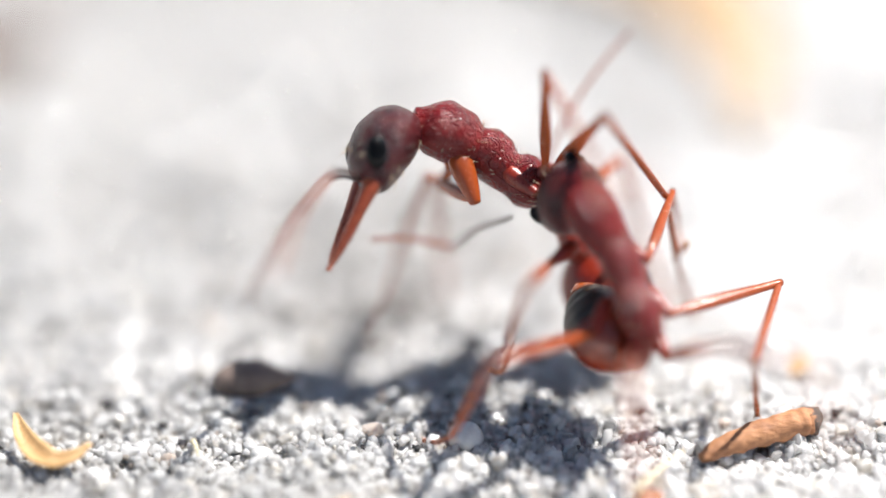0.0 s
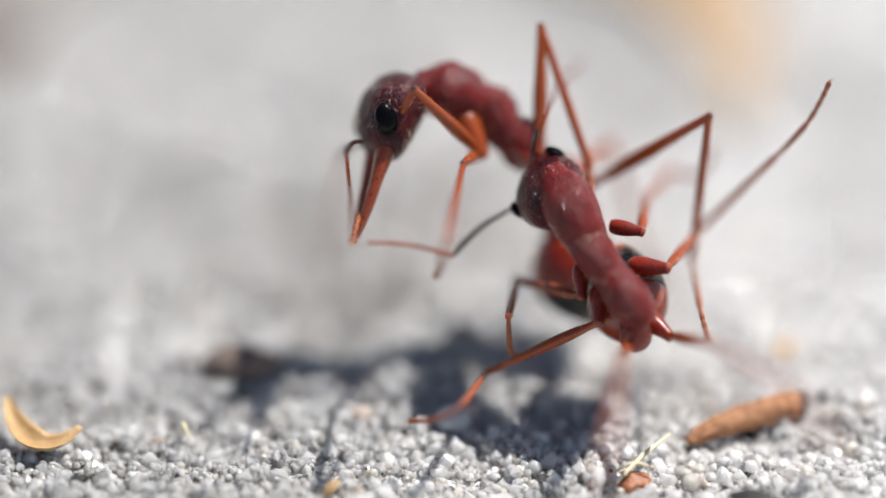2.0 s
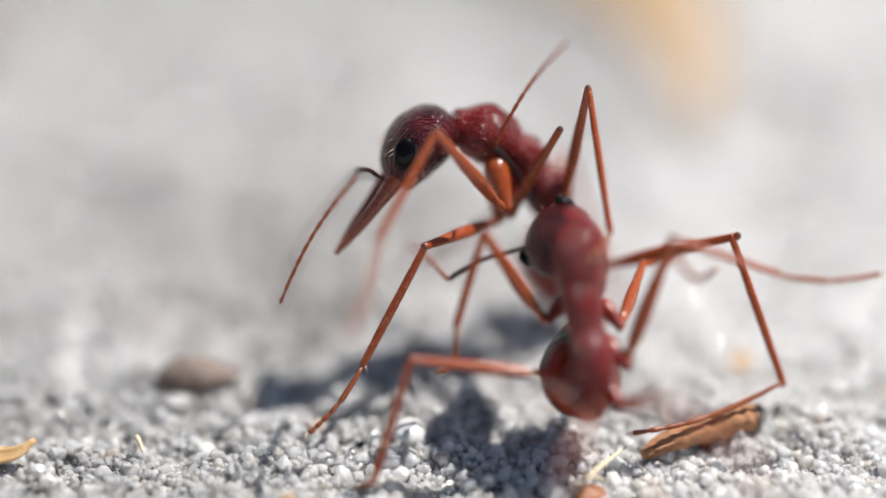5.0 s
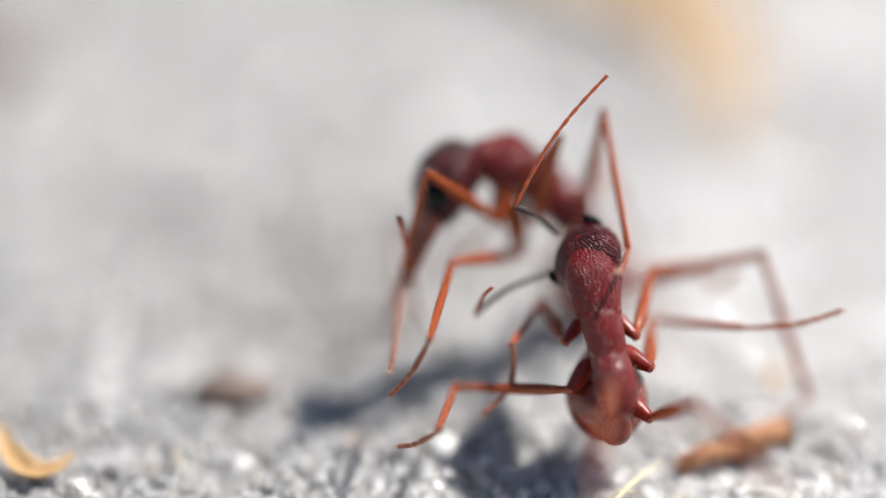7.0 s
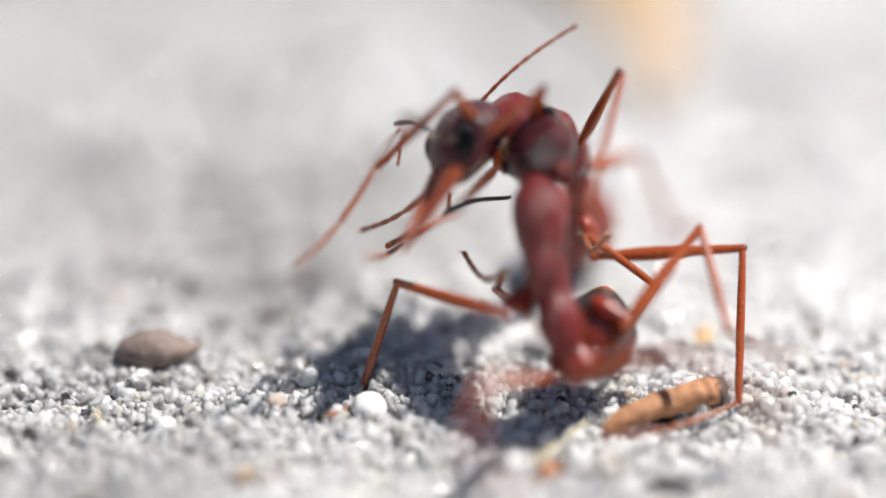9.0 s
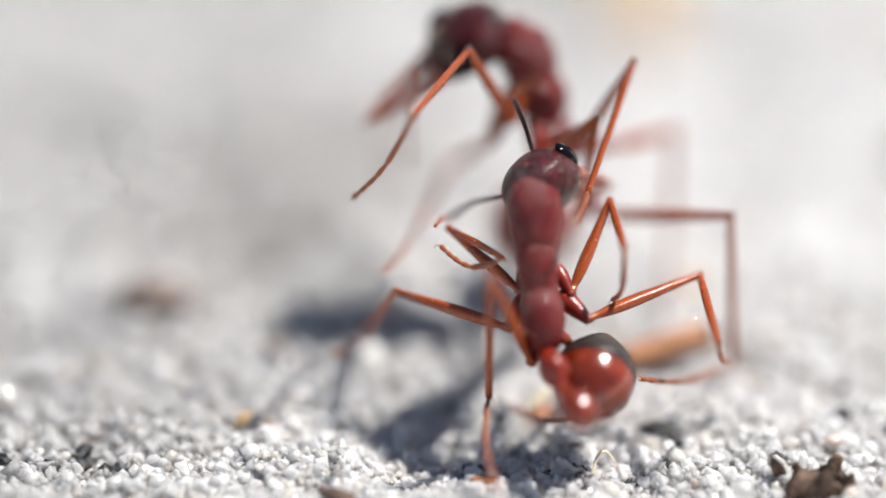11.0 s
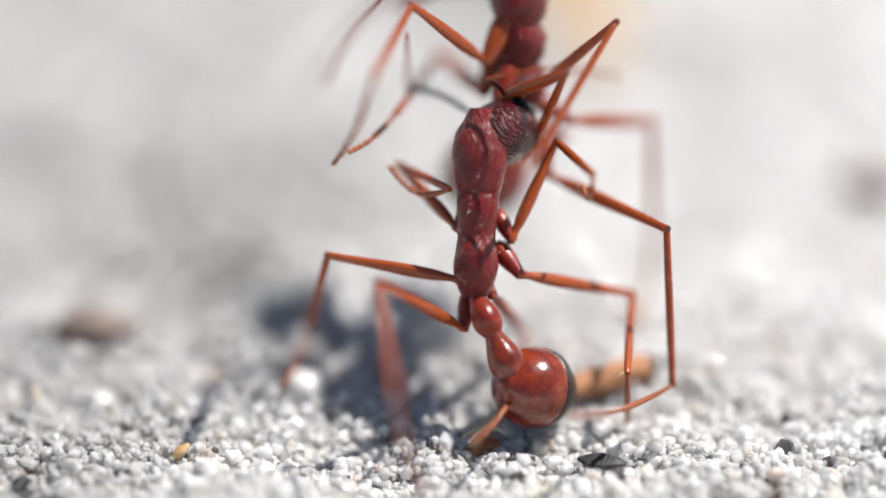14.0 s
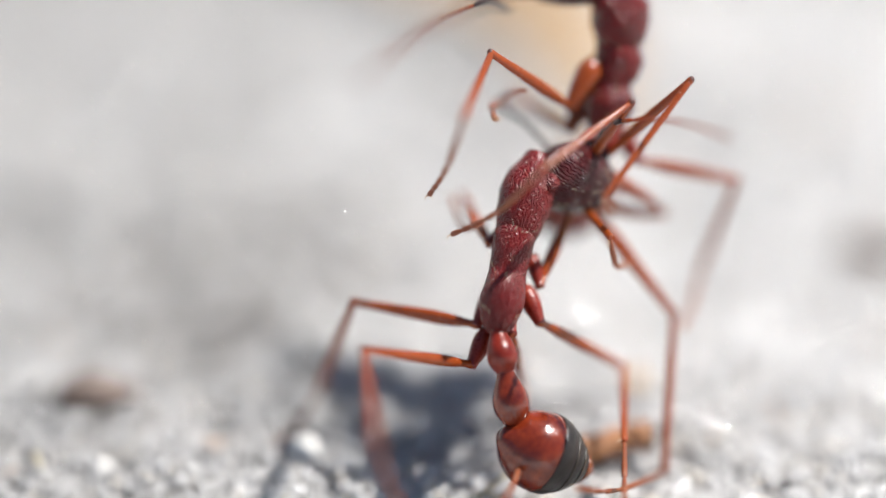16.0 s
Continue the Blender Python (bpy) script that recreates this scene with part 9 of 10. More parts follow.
    walk(near_ant['FR_tarsus'], route([
        (0, 3.48, 13.29, 5.75, -2.1, -18.4, -82.2), (0.5, 3.65, 14.01, 6.47, -2.6, -15.8, -80.1), (1, 3.8, 14.23, 6.53, -5, -27.7, -71.4), (1.5, 3.95, 14.33, 7.11, -12.4, -38.7, -43.8),
        (2, 3.96, 14.89, 7.04, -12.8, -39.8, -42.7), (2.25, 3.54, 14.17, 7.07, -13, -40.7, -42.1), (2.5, 2.93, 12.55, 7.16, -13.3, -41.5, -41.4), (3, 4.48, 13.63, 5.8, -12.1, -22.5, -39.4),
        (3.5, 5.35, 12.72, 5.75, -9.9, -21.7, -50.1), (4, 6.15, 11.66, 4.92, -8.5, -14.7, -56), (6.5, 5.86, 11.51, 5.33, -8.7, -22.6, -55.4), (7, 5.33, 11.12, 5.62, -9.8, -18.7, -50.4),
        (7.25, 4.23, 11.69, 4.5, -4.2, -25.3, -77.2), (7.5, 3, 12.27, 4.87, 4.3, -28.7, -105.9), (8, 2.48, 11.99, 4.73, 2.7, -26.3, -100.3), (8.5, 5.21, 12.34, 2.79, 6.6, -38.5, -113.4),
        (9.07, 3.46, 9.9, 5.95, -29.4, -27.4, -63.9), (9.65, 3.03, 6.4, 8.74, -45.3, 0.7, -30.8), (10.23, 3.84, 2.63, 10.35, -44.1, 32.6, -1.2), (10.8, 5.31, -0.47, 10.49, -13.6, 56.8, 50.3),
        (11, 5.69, -2.98, 10.13, 13.8, 73, 118), (11.5, 5.86, -1.53, 10.23, -18.7, 62.7, 40.3), (12, 5.7, -0.57, 8.94, -23.3, 54.6, 11.2), (12.5, 5.2, 0.15, 9.88, -16.6, 49.9, 33.9),
        (13, 5.68, 0.71, 9.77, -18.3, 46.1, 21.9), (13.5, 6.53, 3.26, 10.35, -10.2, 39.7, 53.4), (14, 7.06, 2.54, 12.39, 3, 39.8, 100.2), (14.5, 5.97, 3.44, 11.35, -9.8, 34, 53.3),
        (15, 6.53, 5.43, 9.89, -10, 35.3, 52.7), (15.5, 6.86, 5.2, 10.31, -10.3, 40.1, 53.2), (16, 7.88, 4.17, 11.7, -7, 50.1, 68.1),
    ]))
    walk(near_ant['MR_coxa'], route([
        (0, 3.01, 3.91, 6.81, 12.5, -18.8, 135.9), (0.5, 3.15, 3.73, 6.56, 12.7, -16.3, 138.5), (1, 3.05, 3.63, 6.5, 12.5, -20.4, 135), (1.5, 2.83, 4.05, 7.42, 12.6, -0.8, 144.8),
        (2, 3.48, 4.4, 8.1, 14.3, 8.3, 159.5), (2.5, 2.63, 3.3, 6.51, 13.4, -0.8, 150.3), (3, 3.45, 3.29, 6.84, 13.3, 3.1, 150.7), (3.5, 3.57, 2.95, 6.87, 13.1, 9.1, 149.3),
        (4, 3.73, 1.7, 5.26, 11.9, -22.1, 130.7), (6.5, 3.57, 1.38, 5.92, 12.7, -14.6, 139.4), (7, 3.16, 1.38, 6.14, 12.5, -6.9, 141.7), (7.5, 3.37, 2.12, 5.79, 12.8, -2.9, 145.3),
        (8, 3.94, 2.86, 5.45, 13.8, -2.4, 153.6), (8.5, 5.59, 4.16, 4.82, 14.2, -10.8, 152.2), (10.8, 4.13, -2.85, 6.44, 13.1, -18.4, 139.2), (11, 4.01, -3.22, 6.42, 12.9, -19.2, 137.6),
        (11.5, 4.28, -2.95, 6.77, 13, -15.2, 141.2), (12, 3.45, -2.11, 6.2, 11.1, -18.1, 129.4), (12.5, 3.89, -1.64, 6.51, 12.3, -9, 140), (13, 4.11, -1.24, 6.33, 12.2, -18.2, 134.8),
        (13.5, 4.39, 0.45, 6.66, 12.4, -23.6, 132), (14, 3.68, 2.91, 6.75, 12.3, -25.2, 130.6), (14.5, 3.21, 1.96, 7.17, 11.7, -23.3, 129.2), (15, 3.36, 3.51, 6.12, 12.2, -27.4, 128.6),
        (15.5, 3.43, 3.21, 7.2, 11.7, -24.9, 128.4), (16, 4.6, 2.77, 7.92, 10.1, -32.5, 117.7),
    ]))
    walk(near_ant['MR_femur'], route([
        (0, 3.01, 3.91, 6.81, -69.4, 3.7, 32.4), (0.5, 3.15, 3.73, 6.56, -80.3, 5.9, 30.3), (1, 3.05, 3.63, 6.5, -77.8, 11, 26.3), (1.25, 2.94, 3.84, 6.96, -103.4, 1.2, 40.8),
        (1.5, 2.83, 4.05, 7.42, -130.6, -1.1, 58.1), (2, 3.48, 4.4, 8.1, -141.2, 13.3, 73.3), (2.17, 3.2, 4.03, 7.57, -123.9, -32.9, 93.3), (2.33, 2.91, 3.67, 7.04, -128.1, -82, 120.5),
        (2.5, 2.63, 3.3, 6.51, 83.7, -47.9, -69.8), (2.75, 3.04, 3.29, 6.67, 84.8, -49.5, -71.2), (3, 3.45, 3.29, 6.84, 86, -51.1, -72.7), (3.5, 3.57, 2.95, 6.87, 88.4, -50.7, -55.8),
        (3.75, 3.65, 2.33, 6.06, 68.6, -51.1, -60.9), (4, 3.73, 1.7, 5.26, 48.5, -52.6, -65.5), (4.62, 3.69, 1.62, 5.42, -10.3, -70.4, -2.3), (5.25, 3.65, 1.54, 5.59, -66.5, -51.6, 58.5),
        (5.88, 3.61, 1.46, 5.75, -78.9, -21.8, 76.2), (6.5, 3.57, 1.38, 5.92, -81.4, 9.5, 86.5), (7, 3.16, 1.38, 6.14, -100.8, 11, 88.8), (7.25, 3.26, 1.75, 5.97, -95.8, -55.8, 94.8),
        (7.5, 3.37, 2.12, 5.79, 89.2, -57.1, -82.9), (7.75, 3.65, 2.49, 5.62, -87.8, -63.9, 70.2), (8, 3.94, 2.86, 5.45, -109.5, -7, 61.2), (8.5, 5.59, 4.16, 4.82, -64.6, -30.4, 53.6),
        (9.27, 5.1, 1.82, 5.36, -71, -21.4, 47.7), (10.03, 4.62, -0.51, 5.9, -78, -13, 41.1), (10.8, 4.13, -2.85, 6.44, -85.8, -5.6, 33.6), (11, 4.01, -3.22, 6.42, -87.3, -4.6, 30.7),
        (11.5, 4.28, -2.95, 6.77, -86.2, -4.3, 30.4), (12, 3.45, -2.11, 6.2, -72.2, -13.4, 12.8), (12.5, 3.89, -1.64, 6.51, -65.3, 2.1, 24.8), (13, 4.11, -1.24, 6.33, -85.6, 6.3, 14.7),
        (13.5, 4.39, 0.45, 6.66, -73.8, 22.4, 23.6), (14, 3.68, 2.91, 6.75, -68.7, 23, 21.8), (14.5, 3.21, 1.96, 7.17, -79.2, 24.9, 19.7), (14.67, 3.26, 2.48, 6.82, -76.2, 25.8, 22.1),
        (14.83, 3.31, 2.99, 6.47, -73.1, 26.6, 24.6), (15, 3.36, 3.51, 6.12, -70, 27.3, 27.1), (15.5, 3.43, 3.21, 7.2, -66.7, 34.1, 26.3), (16, 4.6, 2.77, 7.92, -62.3, 40.8, 31.2),
    ]))
    walk(near_ant['MR_tibia'], route([
        (0, 8.19, 7.2, 6.41, -107.2, 11.9, -104.2), (0.5, 8.44, 6.81, 5.93, -101, 2.9, -104.2), (1, 8.47, 6.31, 5.32, -106.2, 2.1, -105), (1.25, 7.59, 7.86, 6.83, -92.1, -16.9, -66.2),
        (1.5, 6.08, 9.28, 7.54, -93.8, -40.4, -24.7), (2, 5.2, 10.13, 6.68, -108.6, -49.9, -3.4), (2.17, 2.9, 9.19, 10.91, -100.6, -43.4, -17.4), (2.33, 2.48, 4.41, 13.13, -95.4, -35.8, -28.9),
        (2.5, 4.05, -0.57, 11.08, -92.5, -27.6, -38.6), (2.75, 4.33, -0.49, 11.35, -91, -6.2, -2.5), (3, 4.6, -0.4, 11.62, -77.1, 10.1, 34.6), (3.5, 5.76, -0.27, 11.63, -97.1, -0.3, 48.4),
        (3.75, 5.53, -1.05, 10.85, -86.7, 13.1, 26.9), (4, 5.28, -1.7, 10.14, -81.6, 29.3, 6.1), (4.62, 5.76, 1.54, 11.22, -86.8, 24.4, 2.4), (5.25, 5.65, 4.8, 10.41, -91.5, 19.3, -0.7),
        (5.88, 4.97, 7.01, 8.03, -95.8, 13.9, -3.2), (6.5, 3.94, 7.44, 4.9, -99.7, 8.4, -5.3), (7, 3.28, 7.42, 4.96, -93, -15.1, -34.9), (7.25, 2.98, 5.19, 11.06, -90.4, -0.3, -5.9),
        (7.5, 3.78, -1.19, 10.96, -80.8, 11.3, 24.4), (7.75, 4.57, 5.04, 11.14, -81.5, -1.7, -21.1), (8, 6.89, 8.22, 6.21, -72.6, -11.3, -67.6), (8.5, 8.77, 8.45, 7.97, -83.2, 38.3, -72.3),
        (9.27, 8.96, 6.05, 7.61, -85.2, 27.7, -76), (10.03, 9.13, 3.42, 7.29, -86.3, 17, -79), (10.8, 9.23, 0.53, 7.04, -86.8, 6.2, -81.7), (11, 9.28, -0.09, 6.91, -86.8, 4.3, -82.2),
        (11.5, 9.57, 0.16, 7.23, -87.8, 5.3, -85), (12, 9.3, -0.78, 7.62, -78.9, 19.3, -82.5), (12.5, 9.47, 0.94, 6.29, -101.1, 22.4, -87.9), (13, 10.04, 0.32, 5.66, -97.5, 1.5, -99.2),
        (13.5, 9.63, 2.72, 4.3, -117.3, 2.7, -98.4), (14, 8.97, 5.01, 4.35, -118.9, 11.5, -93.2), (14.5, 8.49, 3.84, 4.59, -116.9, 2.1, -90.4), (14.67, 8.39, 4.56, 4.14, -118.8, 3.9, -90.1),
        (14.83, 8.31, 5.28, 3.71, -120.7, 5.8, -89.9), (15, 8.25, 6, 3.3, -122.6, 7.6, -89.7), (15.5, 8.01, 5.47, 3.75, -129.5, 9.7, -89.7), (16, 8.58, 5.17, 3.9, -137.4, 7.9, -90.4),
    ]))
    walk(near_ant['MR_tarsus'], route([
        (0, 6.91, 2.13, 5.31, -2.9, 64, 82.8), (0.5, 7.13, 1.64, 5.65, -2.1, 64.2, 84.7), (1, 7.08, 1.15, 5.13, -0.1, 50.5, 89.7), (1.25, 9.66, 3.19, 8.38, -34.1, 3.9, 37.6),
        (1.5, 9.77, 7.58, 11.01, -22.7, -49.9, -2.2), (2, 8.63, 9.93, 10.77, -28.1, -58.5, 2.6), (2.17, 6.6, 8.02, 14.58, -39.8, -36.9, 23.5), (2.33, 6.27, 2.31, 16.25, -41.3, -14, 36.1),
        (2.5, 7.75, -3.52, 13.55, -37.8, 8.7, 48), (2.75, 9.63, -0.71, 11.93, -36.5, -19.4, 18.7), (3, 8.92, 2.59, 10.69, -16.9, -42.1, -20.7), (3.5, 9.31, 3.72, 11.65, -15.8, -52, -37.4),
        (3.75, 10.17, 1.31, 9.64, -33.4, -14.2, 5), (4, 9.91, -1.21, 7.53, -22.4, 24.7, 38.3), (4.62, 10.61, 1.74, 9.01, -27.4, 11, 16.9), (5.25, 10.69, 4.74, 8.65, -27, -3.5, -2.9),
        (5.88, 10.15, 6.72, 6.75, -21.5, -17, -23.7), (6.5, 9.2, 6.95, 4.12, -10.6, -27.4, -47.7), (7, 7.51, 4.47, 6.35, -15.6, -12, -0.7), (7.25, 8.29, 4.64, 11.08, -16.7, -24.1, -16.4),
        (7.5, 8.56, 0.98, 9.91, -13.8, -36, -33.8), (7.75, 9.55, 3.11, 11.3, -7.9, -31.2, -54.2), (8, 8.9, 3.37, 7.25, -4.5, -25, -73), (8.5, 10.05, 4.44, 4.62, -3, -17.9, -78.6),
        (9.27, 10.1, 1.47, 5.13, -25.1, -1.7, -27.6), (10.03, 10.11, -1.59, 5.73, -27.5, 25.3, 19.1), (10.8, 10, -4.72, 6.46, -2.8, 43.4, 80.5), (11, 10, -5.37, 6.51, -2.6, 43.2, 81.4),
        (11.5, 10.03, -5.14, 6.74, -3.1, 49.7, 80.3), (12, 9.96, -5.79, 5.84, -2.9, 38.2, 80), (12.5, 9.65, -4.01, 4.25, -3.9, 40.2, 76.3), (13, 9.18, -4.95, 5.51, 3.4, 50.9, 100.7),
        (13.5, 8.84, -2.57, 4.04, 2.7, 55.1, 97.9), (14, 8.68, -0.23, 3.26, -1, 66.7, 87.6), (14.5, 8.45, -1.51, 4.39, -3.1, 69.6, 83.1), (14.67, 8.38, -0.77, 3.78, -41.4, 45.6, 0.3),
        (14.83, 8.32, -0.03, 3.18, -28.8, 16.9, -42.3), (15, 8.28, 0.69, 2.58, -0.9, 3.4, -86.6), (15.5, 8.04, 0.19, 2.85, -1.1, 4.2, -86), (16, 8.56, -0.12, 3.15, 0.2, 4.1, -90.9),
    ]))
    walk(near_ant['HR_coxa'], route([
        (0, 2.87, 2.52, 5.37, 9.3, -20.6, 120.8), (0.5, 3.01, 2.28, 5.08, 9.1, -20.4, 119.8), (1, 3.04, 2.34, 5.3, 9.1, -20.3, 120.1), (1.5, 3.87, 2.32, 5.41, 12.2, -12.3, 137.9),
        (2, 3.61, 2.39, 5.64, 11.8, -14, 134.8), (2.5, 2.49, 2.08, 5.27, 9.8, 4, 129.8), (3, 2.92, 1.68, 5.08, 7.2, -4.9, 116.9), (3.5, 3.56, 1.08, 4.65, 10.5, -5.9, 131),
        (4, 3.46, 0.28, 3.84, 9.6, -21.1, 121.6), (6.5, 3.3, -0.15, 4.41, 10.5, -16, 127.9), (7, 3.15, -0.3, 4.41, 11.1, -11, 132.4), (7.5, 3.1, 0.34, 3.83, 10.9, -11.3, 131.4),
        (8, 3.41, 1.27, 3.71, 12.5, -4.7, 142.8), (8.5, 3.76, 2.66, 3.3, 9.9, -16.5, 124.9), (10.8, 3.01, -3.63, 5.73, 9.3, 0.7, 126.7), (11, 2.96, -3.92, 5.77, 9.2, 2.8, 126.9),
        (11.5, 3.36, -3.93, 5.68, 9.8, -4, 128.5), (12, 3.28, -2.94, 5.32, 8.9, 3.7, 125.4), (12.5, 3.22, -2.61, 5.41, 10.4, 10.4, 133.1), (13, 3.16, -1.76, 5.93, 9.3, 19.5, 127.5),
        (13.5, 3.07, -0.25, 6, 7.2, -4.7, 116.9), (14, 2.36, 2.31, 6.04, 7, -8.3, 115.5), (14.5, 2.18, 1.2, 6.42, 7.2, -4.9, 117), (15, 2.04, 2.87, 5.91, 7.7, -4.3, 118.8),
        (15.5, 2.37, 2.32, 6.83, 9.1, -3.6, 125), (16, 3.28, 1.99, 7.79, 4.6, -14, 105.4),
    ]))
    walk(near_ant['HR_femur'], route([
        (0, 2.87, 2.52, 5.37, 36, -34.3, -61.1), (0.5, 3.01, 2.28, 5.08, -9.4, -35.4, -55.3), (1, 3.04, 2.34, 5.3, -8.2, -33.9, -59.4), (1.5, 3.87, 2.32, 5.41, 3, -31.9, -61.8),
        (2, 3.61, 2.39, 5.64, 35.5, -28, -70), (2.5, 2.49, 2.08, 5.27, -6.7, -23.5, -64), (3, 2.92, 1.68, 5.08, 11.2, -30.3, -65.7), (3.5, 3.56, 1.08, 4.65, 36.2, -33.1, -67.9),
        (4, 3.46, 0.28, 3.84, 28.5, -33.1, -67.9), (6.5, 3.3, -0.15, 4.41, 25.9, -36.1, -70), (7, 3.15, -0.3, 4.41, 6.7, -37, -66.6), (7.5, 3.1, 0.34, 3.83, 2.2, -35, -64),
        (8, 3.41, 1.27, 3.71, 13.2, -32.1, -68.2), (8.5, 3.76, 2.66, 3.3, 22.8, -28.9, -71.7), (9.07, 3.57, 1.08, 3.91, -6.3, -25.5, -27.7), (9.65, 3.38, -0.49, 4.52, -24.6, -6.3, 7.9),
        (10.23, 3.2, -2.06, 5.12, -29.1, 19.3, 37.9), (10.8, 3.01, -3.63, 5.73, -17.2, 43.3, 74.7), (10.9, 2.98, -3.77, 5.75, -14, 43.7, 74.9), (11, 2.96, -3.92, 5.77, -10.8, 44.1, 75.2),
        (11.25, 3.16, -3.92, 5.72, -5.4, 42.3, 76.5), (11.5, 3.36, -3.93, 5.68, -0.3, 40.5, 77.6), (12, 3.28, -2.94, 5.32, -3.1, 41.2, 79.3), (12.5, 3.22, -2.61, 5.41, -6.4, 41.8, 80.8),
        (12.75, 3.19, -2.19, 5.67, -8.6, 43, 79.9), (13, 3.16, -1.76, 5.93, -10.8, 44.2, 78.9), (13.5, 3.07, -0.25, 6, -15, 46.4, 76.7), (13.75, 2.71, 1.03, 6.02, -22.4, 47.4, 72),
        (14, 2.36, 2.31, 6.04, -30, 47.9, 67.1), (14.5, 2.18, 1.2, 6.42, -27.5, 48.1, 67.2), (15, 2.04, 2.87, 5.91, -14.9, 49.6, 82.3), (15.5, 2.37, 2.32, 6.83, -8.8, 52.3, 85.7),
        (16, 3.28, 1.99, 7.79, -13.6, 57.5, 80.2),
    ]))
    walk(near_ant['HR_tibia'], route([
        (0, 5.34, -1.97, 8.86, 30.7, -17.7, -49.1), (0.5, 5.89, -1.87, 8.68, -7.5, -23.9, -61.1), (1, 5.66, -2.09, 8.75, -7.9, -18.2, -58.9), (1.5, 6.36, -2.32, 8.69, 2.5, 0.9, -60.2),
        (2, 5.48, -2.75, 8.55, 31, -5.1, -54.5), (2.5, 4.99, -3.04, 7.74, -2.2, -18.6, -81.6), (3, 5.12, -3.2, 8.21, 9.7, -2.4, -60.3), (3.5, 5.51, -3.73, 8.03, 29.7, 4.4, -43.7),
        (4, 5.41, -4.53, 7.23, 23.6, 1, -50.9), (6.5, 5.01, -4.86, 8.06, 20.8, -6.8, -56.6), (7, 5.11, -4.85, 8.14, 5.3, -1.6, -62.7), (7.5, 5.33, -4.22, 7.39, 1.8, -6.2, -62.9),
        (8, 5.37, -3.6, 7, 11.2, -3.2, -61.7), (8.5, 5.48, -2.49, 6.3, 19.8, 0.1, -60.2), (9.07, 8.52, -1.52, 6.58, 60.8, -12.7, -62.5), (9.65, 9.49, 0.36, 5.2, 104.5, -20.6, -73.3),
        (10.23, 7.82, 1.53, 3.07, 149.9, -18.9, -86.9), (10.8, 4.21, 0.73, 1.48, -167.4, -8.8, -95.3), (10.9, 4.15, 0.55, 1.47, -169.8, -8.8, -96.9), (11, 4.09, 0.38, 1.46, -172.2, -8.9, -98.4),
        (11.25, 4.23, 0.53, 1.55, -176, -6.4, -100.2), (11.5, 4.37, 0.67, 1.65, -179.8, -4.1, -102.2), (12, 4.15, 1.64, 1.24, -177.6, -8, -99), (12.5, 3.96, 1.95, 1.27, -175.1, -11.6, -95.9),
        (12.75, 3.99, 2.28, 1.44, -173.6, -11.6, -95.5), (13, 4.01, 2.6, 1.6, -172.1, -11.7, -95.1), (13.5, 4.05, 3.91, 1.51, -169.5, -11.7, -94.5), (13.75, 4.01, 5.02, 1.46, -164.8, -10.4, -93.8),
        (14, 3.98, 6.13, 1.43, -160.2, -9.1, -92.9), (14.5, 3.78, 5, 1.8, -162, -3.6, -92.8), (15, 2.59, 6.84, 1.18, -170.4, -0.6, -86.3), (15.5, 2.66, 6.1, 1.92, -174.6, -3.5, -87.7),
        (16, 3.84, 5.27, 2.56, -172.7, -6.4, -89.1),
    ]))
    walk(near_ant['HR_tarsus'], route([
        (0, 9.09, -6.29, 10.69, -5, 13.1, -73), (0.5, 8.54, -6.67, 11.11, -13.2, 34.7, -53.2), (1, 8.6, -6.97, 10.63, -8.9, 17.5, -59.5), (1.5, 9.35, -7.52, 8.59, -10, 18.6, -55.7),
        (2, 8.95, -7.62, 9.08, -5.9, -2.9, -67.7), (2.5, 5.82, -8.66, 9.65, -12.8, 27, -48.3), (3, 8.09, -8.41, 8.47, -5.2, -0.9, -70.6), (3.5, 9.84, -7.87, 7.57, -7.4, 1.9, -61.7),
        (4, 9.2, -9.18, 7.13, -3.7, -2, -76.3), (6.5, 8.29, -9.84, 8.77, -5.5, 6.2, -70), (7, 7.86, -10.18, 8.31, -3.7, -13.9, -75.8), (7.5, 8.06, -9.53, 8.02, -5.2, -6.9, -70.2),
        (8, 8.22, -8.88, 7.32, -5.1, -5.7, -70.4), (8.5, 8.49, -7.72, 6.27, -5.2, -4.3, -70.4), (9.07, 11.23, -6.71, 7.89, -4.3, -11.1, -79.9), (9.65, 11.1, -5.02, 7.3, -2.3, -17.6, -89.8),
        (10.23, 8.12, -4.13, 5.02, 1.1, -23.7, -100.4), (10.8, 3.66, -5.18, 2.4, 5.8, -29.1, -111.9), (10.9, 3.44, -5.33, 2.39, 23.3, -3.4, -176.5), (11, 3.22, -5.48, 2.39, 8, 23.3, 121.3),
        (11.25, 3.17, -5.34, 2.22, 24.2, -4.6, -176), (11.5, 3.1, -5.18, 2.08, 5.4, -31.4, -110), (12, 3.22, -4.23, 2.08, 6.2, -25.2, -113.5), (12.5, 3.35, -3.9, 2.47, 6.9, -18.6, -117.1),
        (12.75, 3.42, -3.57, 2.65, 24.5, 8.6, -170), (13, 3.49, -3.25, 2.82, 11.7, 38.8, 133.3), (13.5, 3.59, -1.95, 2.71, 13, 46.4, 134.6), (13.75, 3.63, -0.87, 2.54, 23.3, 19.8, -164.7),
        (14, 3.68, 0.21, 2.37, 5.9, -2.2, -112.5), (14.5, 3.49, -0.99, 2.16, 4.5, -12.7, -107.2), (15, 2.97, 0.84, 1.23, 3.7, -8.8, -104), (15.5, 2.9, 0.11, 2.28, 4.1, -5.4, -105.4),
        (16, 3.94, -0.69, 3.22, 3, -4.5, -101.4),
    ]))
